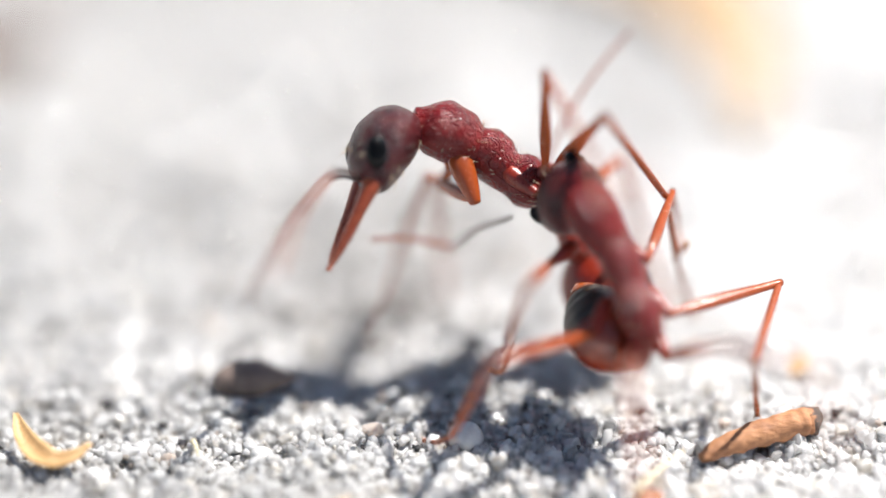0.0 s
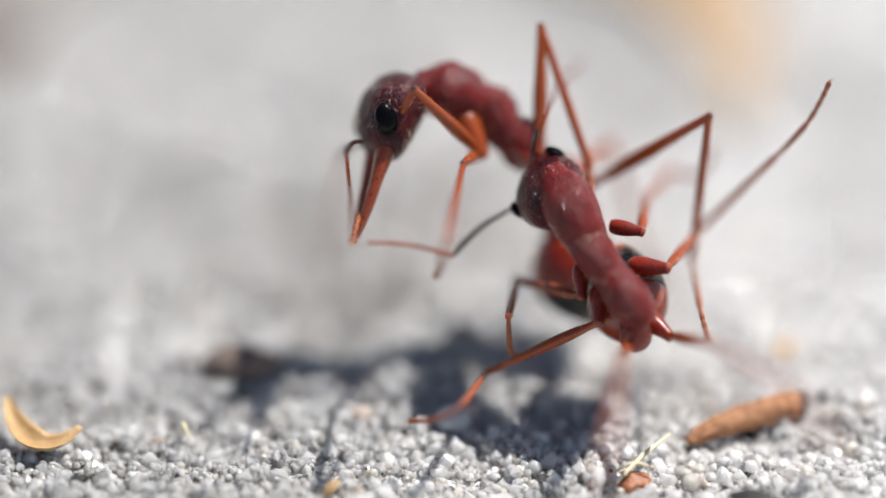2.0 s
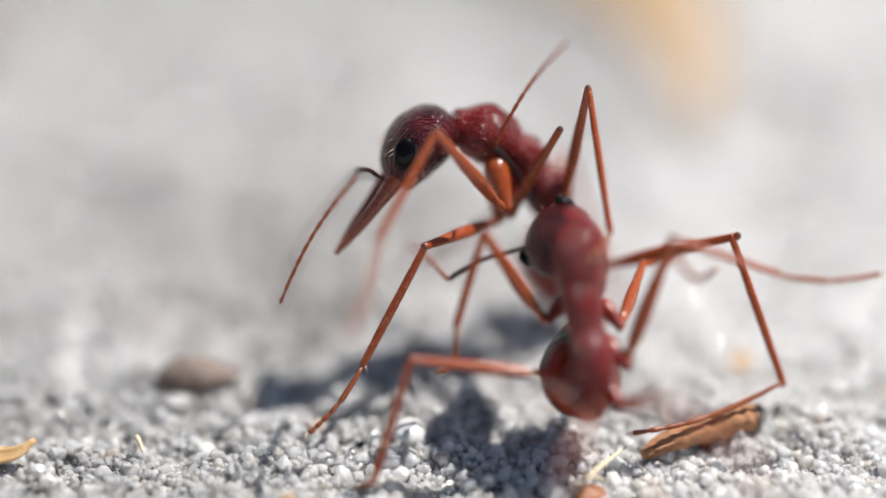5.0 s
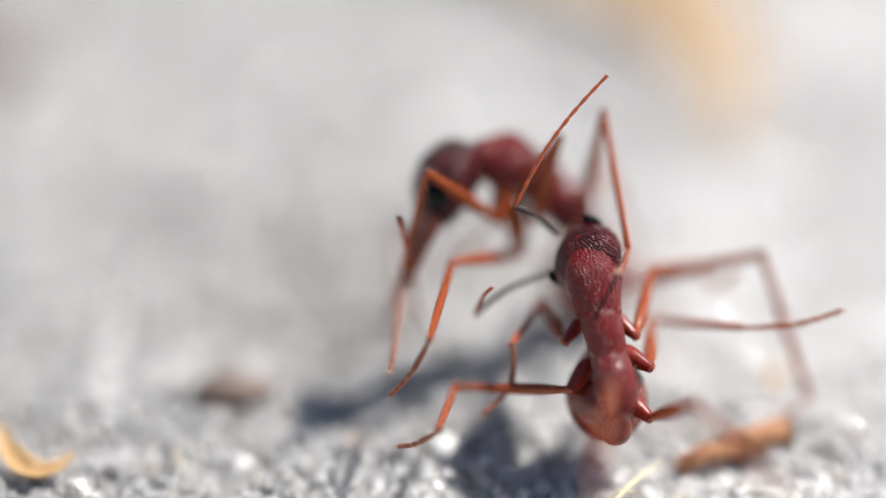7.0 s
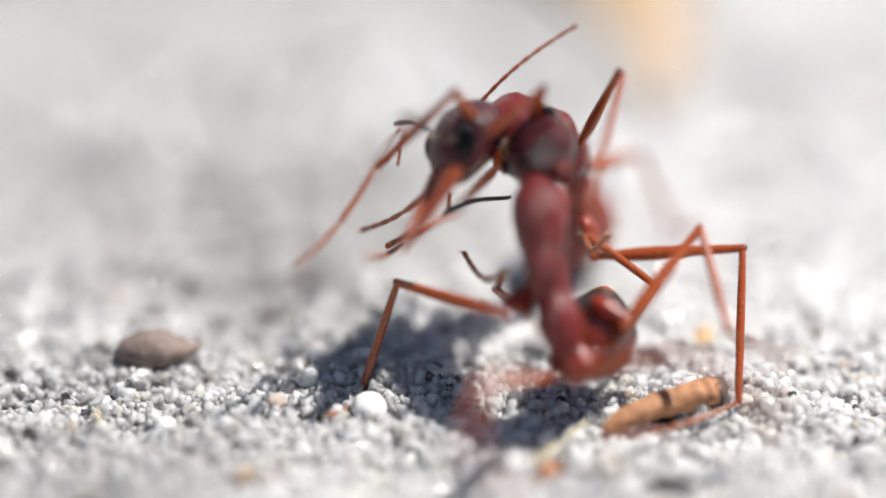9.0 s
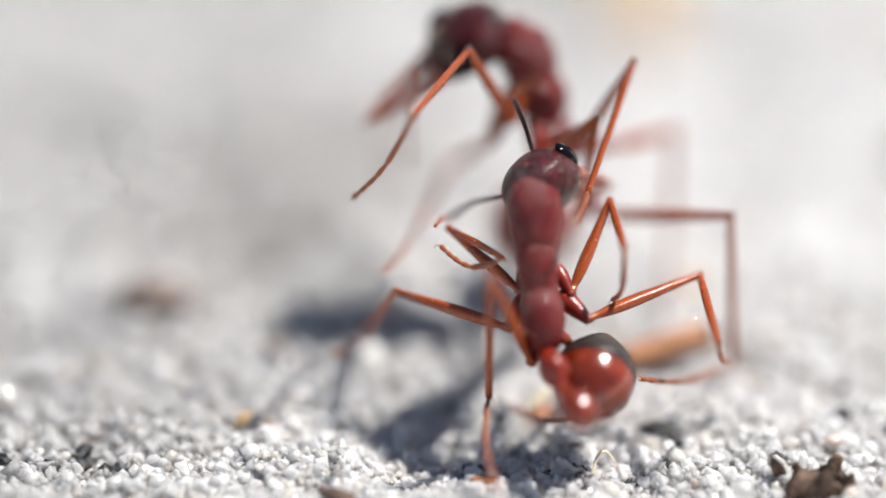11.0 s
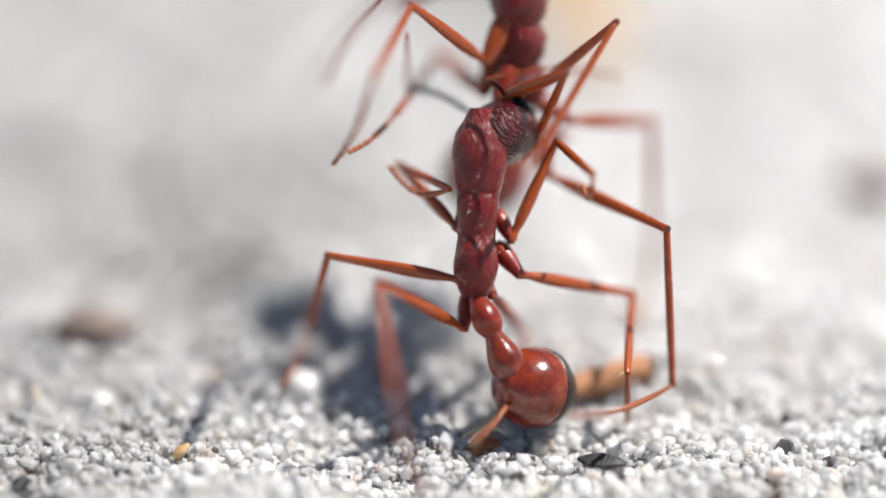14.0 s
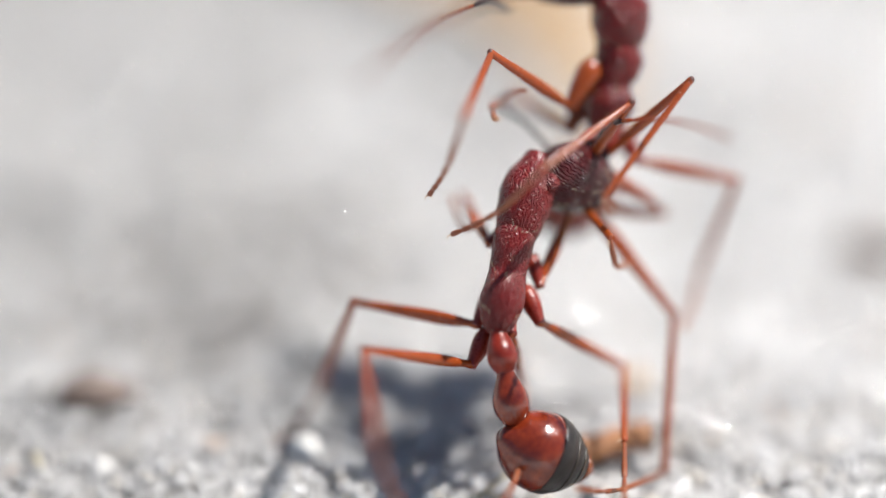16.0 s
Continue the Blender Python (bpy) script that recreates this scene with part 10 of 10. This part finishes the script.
    walk(far_ant['aL_scape'], route([
        (0, -7.25, 0.89, 10.96, 14.1, -35.4, -117.2), (0.25, -7.47, 0.28, 10.6, 11, -40, -110.5), (0.5, -7.69, -0.34, 10.24, 7, -44.3, -103), (1, -7.28, 1.16, 11.27, 4.8, -35.6, -99.2),
        (1.5, -6.07, 1.67, 11.08, 16.7, 4.9, -117.1), (2, -6.73, 1.42, 11.97, 6.8, -21.9, -102.8), (2.25, -7.09, 0.93, 11.36, 30, 3.3, -131.9), (2.5, -7.44, 0.45, 10.75, 40.7, 35.7, -153.3),
        (2.75, -6.21, 1.25, 11.17, 30.8, 3.1, -134.2), (3, -4.97, 2.05, 11.59, 9.3, -23.6, -107.7), (3.25, -4.72, 1.99, 11.51, 13, -12.7, -112.7), (3.5, -4.48, 1.94, 11.43, 15.6, -1.5, -116.8),
        (4, -3.5, 1.92, 11.4, 15, -21.1, -118.9), (5.25, -3.69, 1.24, 10.3, 12.9, -36.4, -112.6), (6.5, -3.88, 0.56, 9.21, 7.6, -51.3, -103.6), (7, -4.18, 0.37, 8.92, 5.2, -47.2, -99.5),
        (7.5, -4.16, -0.15, 9.01, 6, -53.8, -100.5), (8, -3.81, 0.73, 9.48, 6.2, -24.6, -101.6), (8.5, -0.06, 0.59, 11.6, 13.2, -37.8, -115.4), (10.8, 0.59, 0.59, 13.13, 5.7, -27.2, -100.8),
        (11, 0.65, 0.51, 13.32, 5.2, -26.1, -99.7), (11.5, 0.23, 1.1, 14.18, 6.2, -16.8, -101.4), (12, 0.76, 1.38, 14.55, 5.6, -16.9, -100.2), (12.5, 1.29, 1.69, 14.97, 5, -16.8, -99.1),
        (13, 1.5, 2.28, 15.84, 5.2, -17.3, -99.6), (13.5, 1.69, 4.42, 15.77, 5.6, -17.7, -100.3), (14, 1.87, 5.14, 16.45, 5.8, -18.4, -100.7), (14.5, 2.08, 5.7, 17.33, 6.1, -18.9, -101.3),
        (15, 3.53, 5.79, 17.5, 10, -20.2, -108.7), (15.5, 5.35, 5.63, 18.12, 12.9, -23.6, -114.7), (16, 7.16, 4.97, 19.04, 16, -26.8, -121.3),
    ]))
    walk(far_ant['aL_flagellum'], route([
        (0, -8.53, -1.6, 12.95, 67.7, 9.3, -109.4), (0.25, -8.39, -2.19, 12.81, 80.7, 52, -152.8), (0.5, -8.25, -2.74, 12.65, -12.8, 68.4, 70.6), (1, -7.72, -1.6, 13.27, -39.3, 78, 39.1),
        (1.5, -7.64, -1.38, 10.78, -38.8, 81, 42.5), (2, -7.43, -1.7, 13.25, -3.3, 65.4, 84.9), (2.25, -9.38, -1.62, 11.16, -7.2, 82.3, 81.7), (2.5, -9.94, -0.8, 8.74, -178, 80.8, -88.5),
        (2.75, -8.6, -1.21, 10.99, -1, 79.4, 88.7), (3, -5.93, -0.96, 12.97, -0.2, 59.6, 89.7), (3.25, -6.02, -1.1, 12.26, 81.7, 72.7, -163.3), (3.5, -6.03, -1.13, 11.52, 109.6, 43.1, -109),
        (4, -5.05, -0.89, 12.64, 48.9, 45.4, -140.8), (5.25, -4.75, -1.32, 12.35, 49, 68.1, 173), (6.5, -4.39, -1.54, 11.9, -21.9, 72.9, 58.8), (7, -4.56, -1.93, 11.45, -19.6, 73, 62.1),
        (7.5, -4.53, -2.14, 11.79, -4.1, 58.5, 83.1), (8, -4.44, -2.34, 10.92, -0.5, 53.1, 89.1), (8.5, -1.23, -1.87, 13.71, 2.5, 45.3, 94.5), (10.8, 0.01, -2.42, 14.71, 5.5, 65.7, 98.7),
        (11, 0.12, -2.53, 14.84, 6.2, 67.7, 99.5), (11.5, -0.42, -2.14, 15.17, 3.4, 56, 95.9), (12, 0.17, -1.87, 15.55, 8.9, 47.4, 106.3), (12.5, 0.77, -1.57, 15.97, 12.8, 38.7, 114.3),
        (13, 0.95, -0.96, 16.87, 15.2, 45.2, 118.5), (13.5, 1.1, 1.19, 16.81, 18.9, 51.6, 124.3), (14, 1.27, 1.93, 17.54, 24.9, 58, 133.1), (14.5, 1.44, 2.51, 18.45, 35.3, 63.7, 147.5),
        (15, 2.49, 2.73, 18.69, 25.4, 48.6, 137.8), (15.5, 4.03, 2.76, 19.51, 25.5, 45.9, 139), (16, 5.56, 2.34, 20.59, 25.6, 43.2, 140.3),
    ]))
    walk(near_ant['aL_scape'], route([
        (0, -4.3, 7.18, 10.07, 46.9, -1.8, -133), (0.25, -3.9, 7.79, 9.3, 44.6, 15.2, -144.2), (0.5, -3.51, 8.41, 8.53, 38.3, 31.3, -157.6), (1, -3.48, 8.63, 8.96, 35.9, 28.3, -176.5),
        (1.25, -3.27, 8.61, 8.96, 36.6, 28.9, -168), (1.5, -3.06, 8.58, 8.95, 37.4, 29.4, -159.4), (1.75, -3.2, 8.59, 9, 37.9, 30.5, -158.4), (2, -3.33, 8.6, 9.06, 38.5, 31.5, -157.4),
        (2.5, -3.81, 4.7, 10.43, 41.2, 24.9, -151.3), (3, -2.44, 4.56, 10.66, 36.2, 15.8, -160.5), (3.5, -1.77, 6.69, 8.85, 37.6, 22.4, -158.5), (4, -0.82, 5.11, 9.58, 34.6, 14.3, -165.5),
        (6.5, -1.13, 6.58, 8.41, 35.6, 24.3, -163.6), (7, -1.55, 6.37, 8.29, 36.1, 25.9, -162.4), (7.25, -1.56, 6.76, 8.09, 32.3, 36.8, 166.4), (7.5, -1.57, 7.16, 7.89, 20.7, 44.1, 129.6),
        (8, -2.17, 8.37, 8.17, 18.5, 34.5, 126.4), (8.5, -0.26, 9.8, 7.84, 29.4, 29.9, 154.6), (10.8, 0.47, 2.31, 10.52, 22.4, 24, 136.1), (11, 0.08, 1.68, 10.18, 26.3, 38.6, 143.3),
        (11.5, 0.34, 2.46, 11.34, 27.4, 14, 150), (12, 0.31, 3.31, 10.75, 22.9, 19.2, 137.2), (12.5, 0.87, 3.87, 11.18, 27.5, 15.7, 150.6), (13, 1.09, 4.39, 11.18, 16.1, 28.2, 121.5),
        (13.5, 1.9, 6.09, 11.56, 13.1, 32.5, 115.2), (14, 1.45, 8.55, 12.12, 24.9, 2.8, 139.1), (14.5, 1.25, 7.81, 12.59, 28, 5.5, 150.8), (15, 2.84, 9.69, 11.78, 21, 28.3, 132.4),
        (15.5, 3.18, 9.32, 12.44, 20.7, 19.2, 131.6), (16, 5.15, 9.03, 13.51, 24.8, -10, 131.8),
    ]))
    walk(near_ant['aL_flagellum'], route([
        (0, -7.03, 4.26, 10.2, 33.3, 6.5, 159.2), (0.25, -7.03, 5.54, 8.25, 36.2, -24, -164.5), (0.5, -6.67, 7.11, 6.45, 12.9, -48.4, -113.6), (1, -7, 8.42, 7.06, 33.2, -14.4, 170.8),
        (1.25, -6.7, 7.88, 7.02, 37.4, -41.6, -161.4), (1.5, -6.32, 7.35, 6.99, 14, -65.6, -112.1), (1.75, -6.4, 7.32, 6.98, 36.8, -38.4, -157.8), (2, -6.47, 7.29, 6.96, 32.4, -8.4, 176.8),
        (2.5, -7, 2.95, 8.75, 26.4, -49, -140.3), (3, -6.07, 3.28, 9.58, 4.5, -43.5, -98.4), (3.5, -5.21, 5.34, 7.33, 7.7, -41.1, -104.3), (4, -4.58, 4.13, 8.6, 24.4, -41.5, -138.1),
        (6.5, -4.63, 5.55, 6.76, -0.9, -58.5, -88.4), (7, -4.98, 5.28, 6.55, -9.3, -49.5, -73.2), (7.25, -4.67, 7.52, 5.69, 5.1, -33, -95.1), (7.5, -3.41, 9.37, 5.11, 10.7, -14.1, -109.7),
        (8, -4.14, 11.02, 5.89, 10.8, -7.2, -109.1), (8.5, -3.41, 11.28, 5.85, -3.9, -40.1, -82.7), (10.8, -2.16, 4.85, 8.89, 16.5, -41.5, -121.5), (11, -2.42, 3.55, 7.68, 5.6, -26.9, -100.5),
        (11.5, -3.02, 4.4, 10.38, 28.1, -61.4, -136.9), (12, -2.47, 5.88, 9.43, -25.5, -43.2, -40.1), (12.5, -2.49, 5.76, 10.1, -14.7, -67.8, -67.5), (13, -0.77, 7.39, 9.29, -5, -37.4, -80.6),
        (13.5, 0.45, 9.14, 9.41, 4.8, -32.7, -99.1), (14, -1.59, 11.17, 11.92, 0.1, -69.7, -90.1), (14.5, -2.22, 9.75, 12.21, 23.4, -71.1, -124.2), (15, 0.46, 12.29, 9.87, 3.3, -29.4, -96.3),
        (15.5, 0.66, 12.14, 11.13, 3.7, -35.6, -97), (16, 2.51, 11.97, 14.21, -14, -38.1, -63.3),
    ]))
    walk(near_ant['aR_scape'], route([
        (0, -2.18, 9.61, 10.36, 7.1, -40.4, -103.2), (0.5, -2.59, 9.32, 9.99, 6.3, -54.5, -101), (1, -2.43, 9.4, 10.19, 0.6, -54.9, -91.1), (1.5, -2.13, 9.7, 10.74, -2.6, -46.7, -85.3),
        (2, -2.8, 9.58, 10.63, -3.3, -54.7, -84.3), (2.25, -3.01, 10.82, 9.35, 52.9, -70.8, -170.9), (2.5, -3.22, 12.07, 8.07, 91, -48.2, 120), (3, -1.96, 12.06, 8.5, 135.7, -38.8, 101.9),
        (3.25, -1.38, 11.71, 8.17, 88.7, -23.1, 103.9), (3.5, -0.8, 11.36, 7.84, 45.7, -10.7, 93.5), (4, 0.02, 10.98, 7.67, 63.3, -54.5, 122), (4.62, -0.17, 10.11, 8.22, 50.9, -57.2, 150.4),
        (5.25, -0.36, 9.23, 8.77, 37.6, -56.1, 179.7), (5.88, -0.55, 8.36, 9.32, 27.4, -51.7, -153.9), (6.5, -0.74, 7.49, 9.87, 21.8, -45.3, -131.6), (7, -1.15, 7.28, 9.76, 22.7, -43.6, -133.9),
        (7.25, -0.95, 9.2, 8.69, 38.1, -56.3, 177.8), (7.5, -0.75, 11.11, 7.61, 67, -55.6, 117.4), (8, -1.22, 12.18, 7.67, 95.1, -34.3, 118.6), (8.5, 0.4, 10.6, 9.14, 45.3, 0.9, 121.6),
        (9.07, 0.66, 8.7, 9.75, 55.3, -15.6, 140), (9.65, 0.92, 6.79, 10.37, 60.1, -34.3, 157.6), (10.23, 1.18, 4.89, 10.98, 57, -53.4, 179.5), (10.8, 1.44, 2.98, 11.59, 32.2, -68.8, -138.8),
        (11, 1.54, 2.59, 11.63, 33.6, -70.7, -139.3), (11.5, 1.14, 2.88, 12.02, 11.1, -36.5, -111.1), (12, 1.5, 3.73, 11.42, 14.7, -36.7, -118.3), (12.5, 2.06, 4.33, 11.92, 13.4, -58, -112.9),
        (13, 2.01, 4.88, 11.96, 13.1, -31.4, -115.4), (13.5, 3.35, 6.65, 12.47, 19.3, -31.1, -128.3), (14, 3.3, 8.76, 12.45, 13.9, -46.2, -115.8), (14.5, 2.83, 8.06, 12.99, 20.9, -28.2, -132.3),
        (15, 2.98, 9.8, 11.96, 21.8, -29.6, -134.2), (15.5, 3.84, 9.53, 12.78, 18.5, -41.9, -125.6), (16, 6.87, 9.11, 13.62, -17.6, -45.2, -56.9),
    ]))
    walk(near_ant['aR_flagellum'], route([
        (0, -2.88, 6.64, 12.95, -54.2, -50, 34.2), (0.5, -3.03, 7.04, 13.24, -43, -52.8, -7), (1, -2.47, 7.1, 13.46, -15, -42.6, -61.7), (1.5, -1.91, 6.97, 13.66, -18.2, -58.8, -59),
        (2, -2.57, 7.28, 13.89, -15, -53.5, -63.4), (2.25, -4.31, 10.62, 13.13, -13.4, -54, -66.4), (2.5, -4.55, 14.37, 11.06, -11.8, -54.4, -69.4), (3, -2.6, 15.11, 11.01, -29.3, -58.8, -40.2),
        (3.25, -2.26, 15.28, 9.74, -14.6, -53, -62.6), (3.5, -1.04, 15.29, 8.58, -5.7, -44.8, -79.5), (4, -1.21, 12.95, 10.93, -14.7, -60, -65.6), (4.62, -2.06, 11.18, 11.58, -26.9, -61.8, -40),
        (5.25, -2.59, 9.25, 12.09, -39.6, -60.7, -13.9), (5.88, -2.77, 7.27, 12.46, -49.6, -57.2, 9.6), (6.5, -2.6, 5.38, 12.71, -55.6, -52.1, 29.4), (7, -3.16, 5.19, 12.51, -47.3, -43.9, 36.9),
        (7.25, -3.17, 9.28, 12.02, -39.4, -51.5, -1.7), (7.5, -1.79, 13.13, 10.92, -24.4, -53.7, -46.3), (8, -2.81, 15.09, 9.94, -25.6, -54.4, -44.6), (8.5, -1.69, 14.01, 9.08, -41.5, -39.4, 28),
        (9.07, -2.29, 11.18, 10.83, -34, -43.5, 3.1), (9.65, -2.14, 8.05, 12.62, -24.5, -44.7, -23.5), (10.23, -1.2, 4.91, 14.19, -15.3, -42.8, -49.8), (10.8, 0.35, 2.03, 15.32, -8.4, -38.2, -74.2),
        (11, 0.53, 1.73, 15.41, -6.4, -35.3, -77.9), (11.5, -0.02, -0.12, 14.4, -34.2, -23.2, 0), (12, -0.03, 0.91, 13.81, -6.3, -34.2, -78), (12.5, 1.23, 2.38, 15.31, -26, -32.3, -35.8),
        (13, 0.55, 1.79, 14.04, -6.2, -35.1, -78.3), (13.5, 1.22, 3.96, 14.54, -28.7, -31.4, -28), (14, 2.09, 6.27, 15.34, -26.7, -18.7, -31.9), (14.5, 0.46, 5.45, 14.89, -7.6, -35.4, -75.6),
        (15, 0.54, 7.31, 13.93, -25.1, -36.5, -38.9), (15.5, 2.11, 7.1, 15.45, -8.2, -35.7, -74.4), (16, 8.41, 6.74, 16.47, -21, -17.7, -47.7),
    ]))
    walk(far_ant['aR_scape'], route([
        (0, -7.1, 2.03, 10.13, 17.7, 22.7, 124.8), (0.5, -7.54, 0.79, 9.41, 10.4, 19.4, 109.5), (1, -7.13, 2.3, 10.45, 9.9, 28.3, 108.9), (1.5, -5.93, 2.81, 10.25, 39.2, 51.3, 166),
        (2, -6.58, 2.56, 11.15, 14.9, 40.2, 118.4), (2.25, -6.94, 2.08, 10.54, 29.1, 40.5, 162.9), (2.5, -7.29, 1.59, 9.93, 39.3, 33.3, -155.8), (2.75, -6.05, 2.39, 10.35, 29, 38.5, 164),
        (3, -4.82, 3.18, 10.77, 16.6, 37, 122.3), (3.25, -4.58, 3.13, 10.7, 23.5, 43.5, 137.4), (3.5, -4.33, 3.08, 10.62, 33.4, 48.3, 155.2), (4, -3.35, 3.07, 10.59, 22.6, 32.9, 135.9),
        (5.25, -3.54, 2.38, 9.48, 14.7, 23.5, 120.8), (6.5, -3.73, 1.69, 8.38, 9.9, 12.6, 107.9), (7, -4.02, 1.5, 8.09, 8.5, 17.8, 105.9), (7.5, -4.01, 0.99, 8.18, 8.6, 10.9, 105.4),
        (8, -3.66, 1.86, 8.66, 13.3, 38.6, 115.5), (8.5, 0.09, 1.73, 10.78, 16, 21.2, 121.1), (10.8, 0.75, 1.73, 12.32, 11.8, 35.2, 112.6), (11, 0.81, 1.66, 12.51, 11.4, 36.4, 111.7),
        (11.5, 0.39, 2.24, 13.37, 15.2, 44.5, 118.5), (12, 0.91, 2.53, 13.75, 14.3, 44.7, 116.7), (12.5, 1.45, 2.84, 14.17, 13.4, 44.9, 115), (13, 1.65, 3.43, 15.04, 13.7, 44.1, 115.6),
        (13.5, 1.85, 5.57, 14.97, 13.9, 43.3, 116.1), (14, 2.03, 6.29, 15.66, 14.2, 42.7, 116.7), (14.5, 2.23, 6.85, 16.53, 14.4, 42, 117.2), (15, 3.68, 6.94, 16.7, 18.1, 37.9, 125.2),
        (15.5, 5.51, 6.78, 17.32, 19.4, 32.2, 128.6), (16, 7.33, 6.12, 18.24, 20.9, 26.5, 132.2),
    ]))
    walk(far_ant['aR_flagellum'], route([
        (0, -8.92, 4.64, 8.81, 52.9, 60.7, -178.3), (0.5, -8.63, 3.86, 8.27, 2.2, 78, 92.8), (1, -8.11, 5.17, 8.81, -150.2, 86.1, -63.3), (1.5, -8.01, 3.33, 7.56, 168.8, 70.5, -94.6),
        (2, -7.83, 4.87, 8.93, 13.8, 73.2, 109.6), (2.25, -9.44, 2.85, 8.31, 67.2, 72, -156.9), (2.5, -9.91, 0.41, 8.04, 75.9, 56.9, -106.7), (2.75, -8.64, 3.13, 8.21, 56.2, 70.7, -167.1),
        (3, -6.29, 5.51, 8.7, 12.4, 66.4, 109.3), (3.25, -6.41, 4.82, 8.33, 49.2, 66.3, -175.8), (3.5, -6.41, 4.05, 8.05, 61.9, 53.1, -123.8), (4, -5.42, 5.08, 8.72, 47.2, 43.8, -143.2),
        (5.25, -5.15, 5.09, 8.12, 47.6, 68.2, 169.3), (6.5, -4.77, 4.89, 7.63, -28.1, 71.8, 49.3), (7, -4.92, 4.66, 7.04, -151.4, 60.8, -87.1), (7.5, -4.91, 4.25, 7.53, 6.4, 65.9, 100.1),
        (8, -4.82, 4.29, 6.51, 9.9, 53.5, 107.4), (8.5, -1.57, 4.48, 9.54, 9.9, 51, 107.8), (10.8, -0.33, 4.33, 10.34, 27, 71.6, 129.2), (11, -0.22, 4.23, 10.47, 31.6, 73.5, 134.4),
        (11.5, -0.79, 4.4, 10.96, 15, 62.1, 114.6), (12, -0.19, 4.71, 11.33, 18, 52.1, 122.3), (12.5, 0.42, 5.05, 11.74, 20.1, 42.3, 128.7), (13, 0.58, 5.66, 12.65, 24.3, 48.3, 135.7),
        (13.5, 0.74, 7.82, 12.61, 30.7, 53.8, 146.1), (14, 0.89, 8.55, 13.32, 40.4, 58.1, 161.4), (14.5, 1.06, 9.13, 14.22, 53.3, 59.2, -174.7), (15, 2.12, 9.16, 14.58, 35.8, 48.3, 160.9),
        (15.5, 3.69, 9.05, 15.49, 35, 45.3, 161.3), (16, 5.26, 8.4, 16.7, 34.3, 42.3, 161.8),
    ]))


motions()
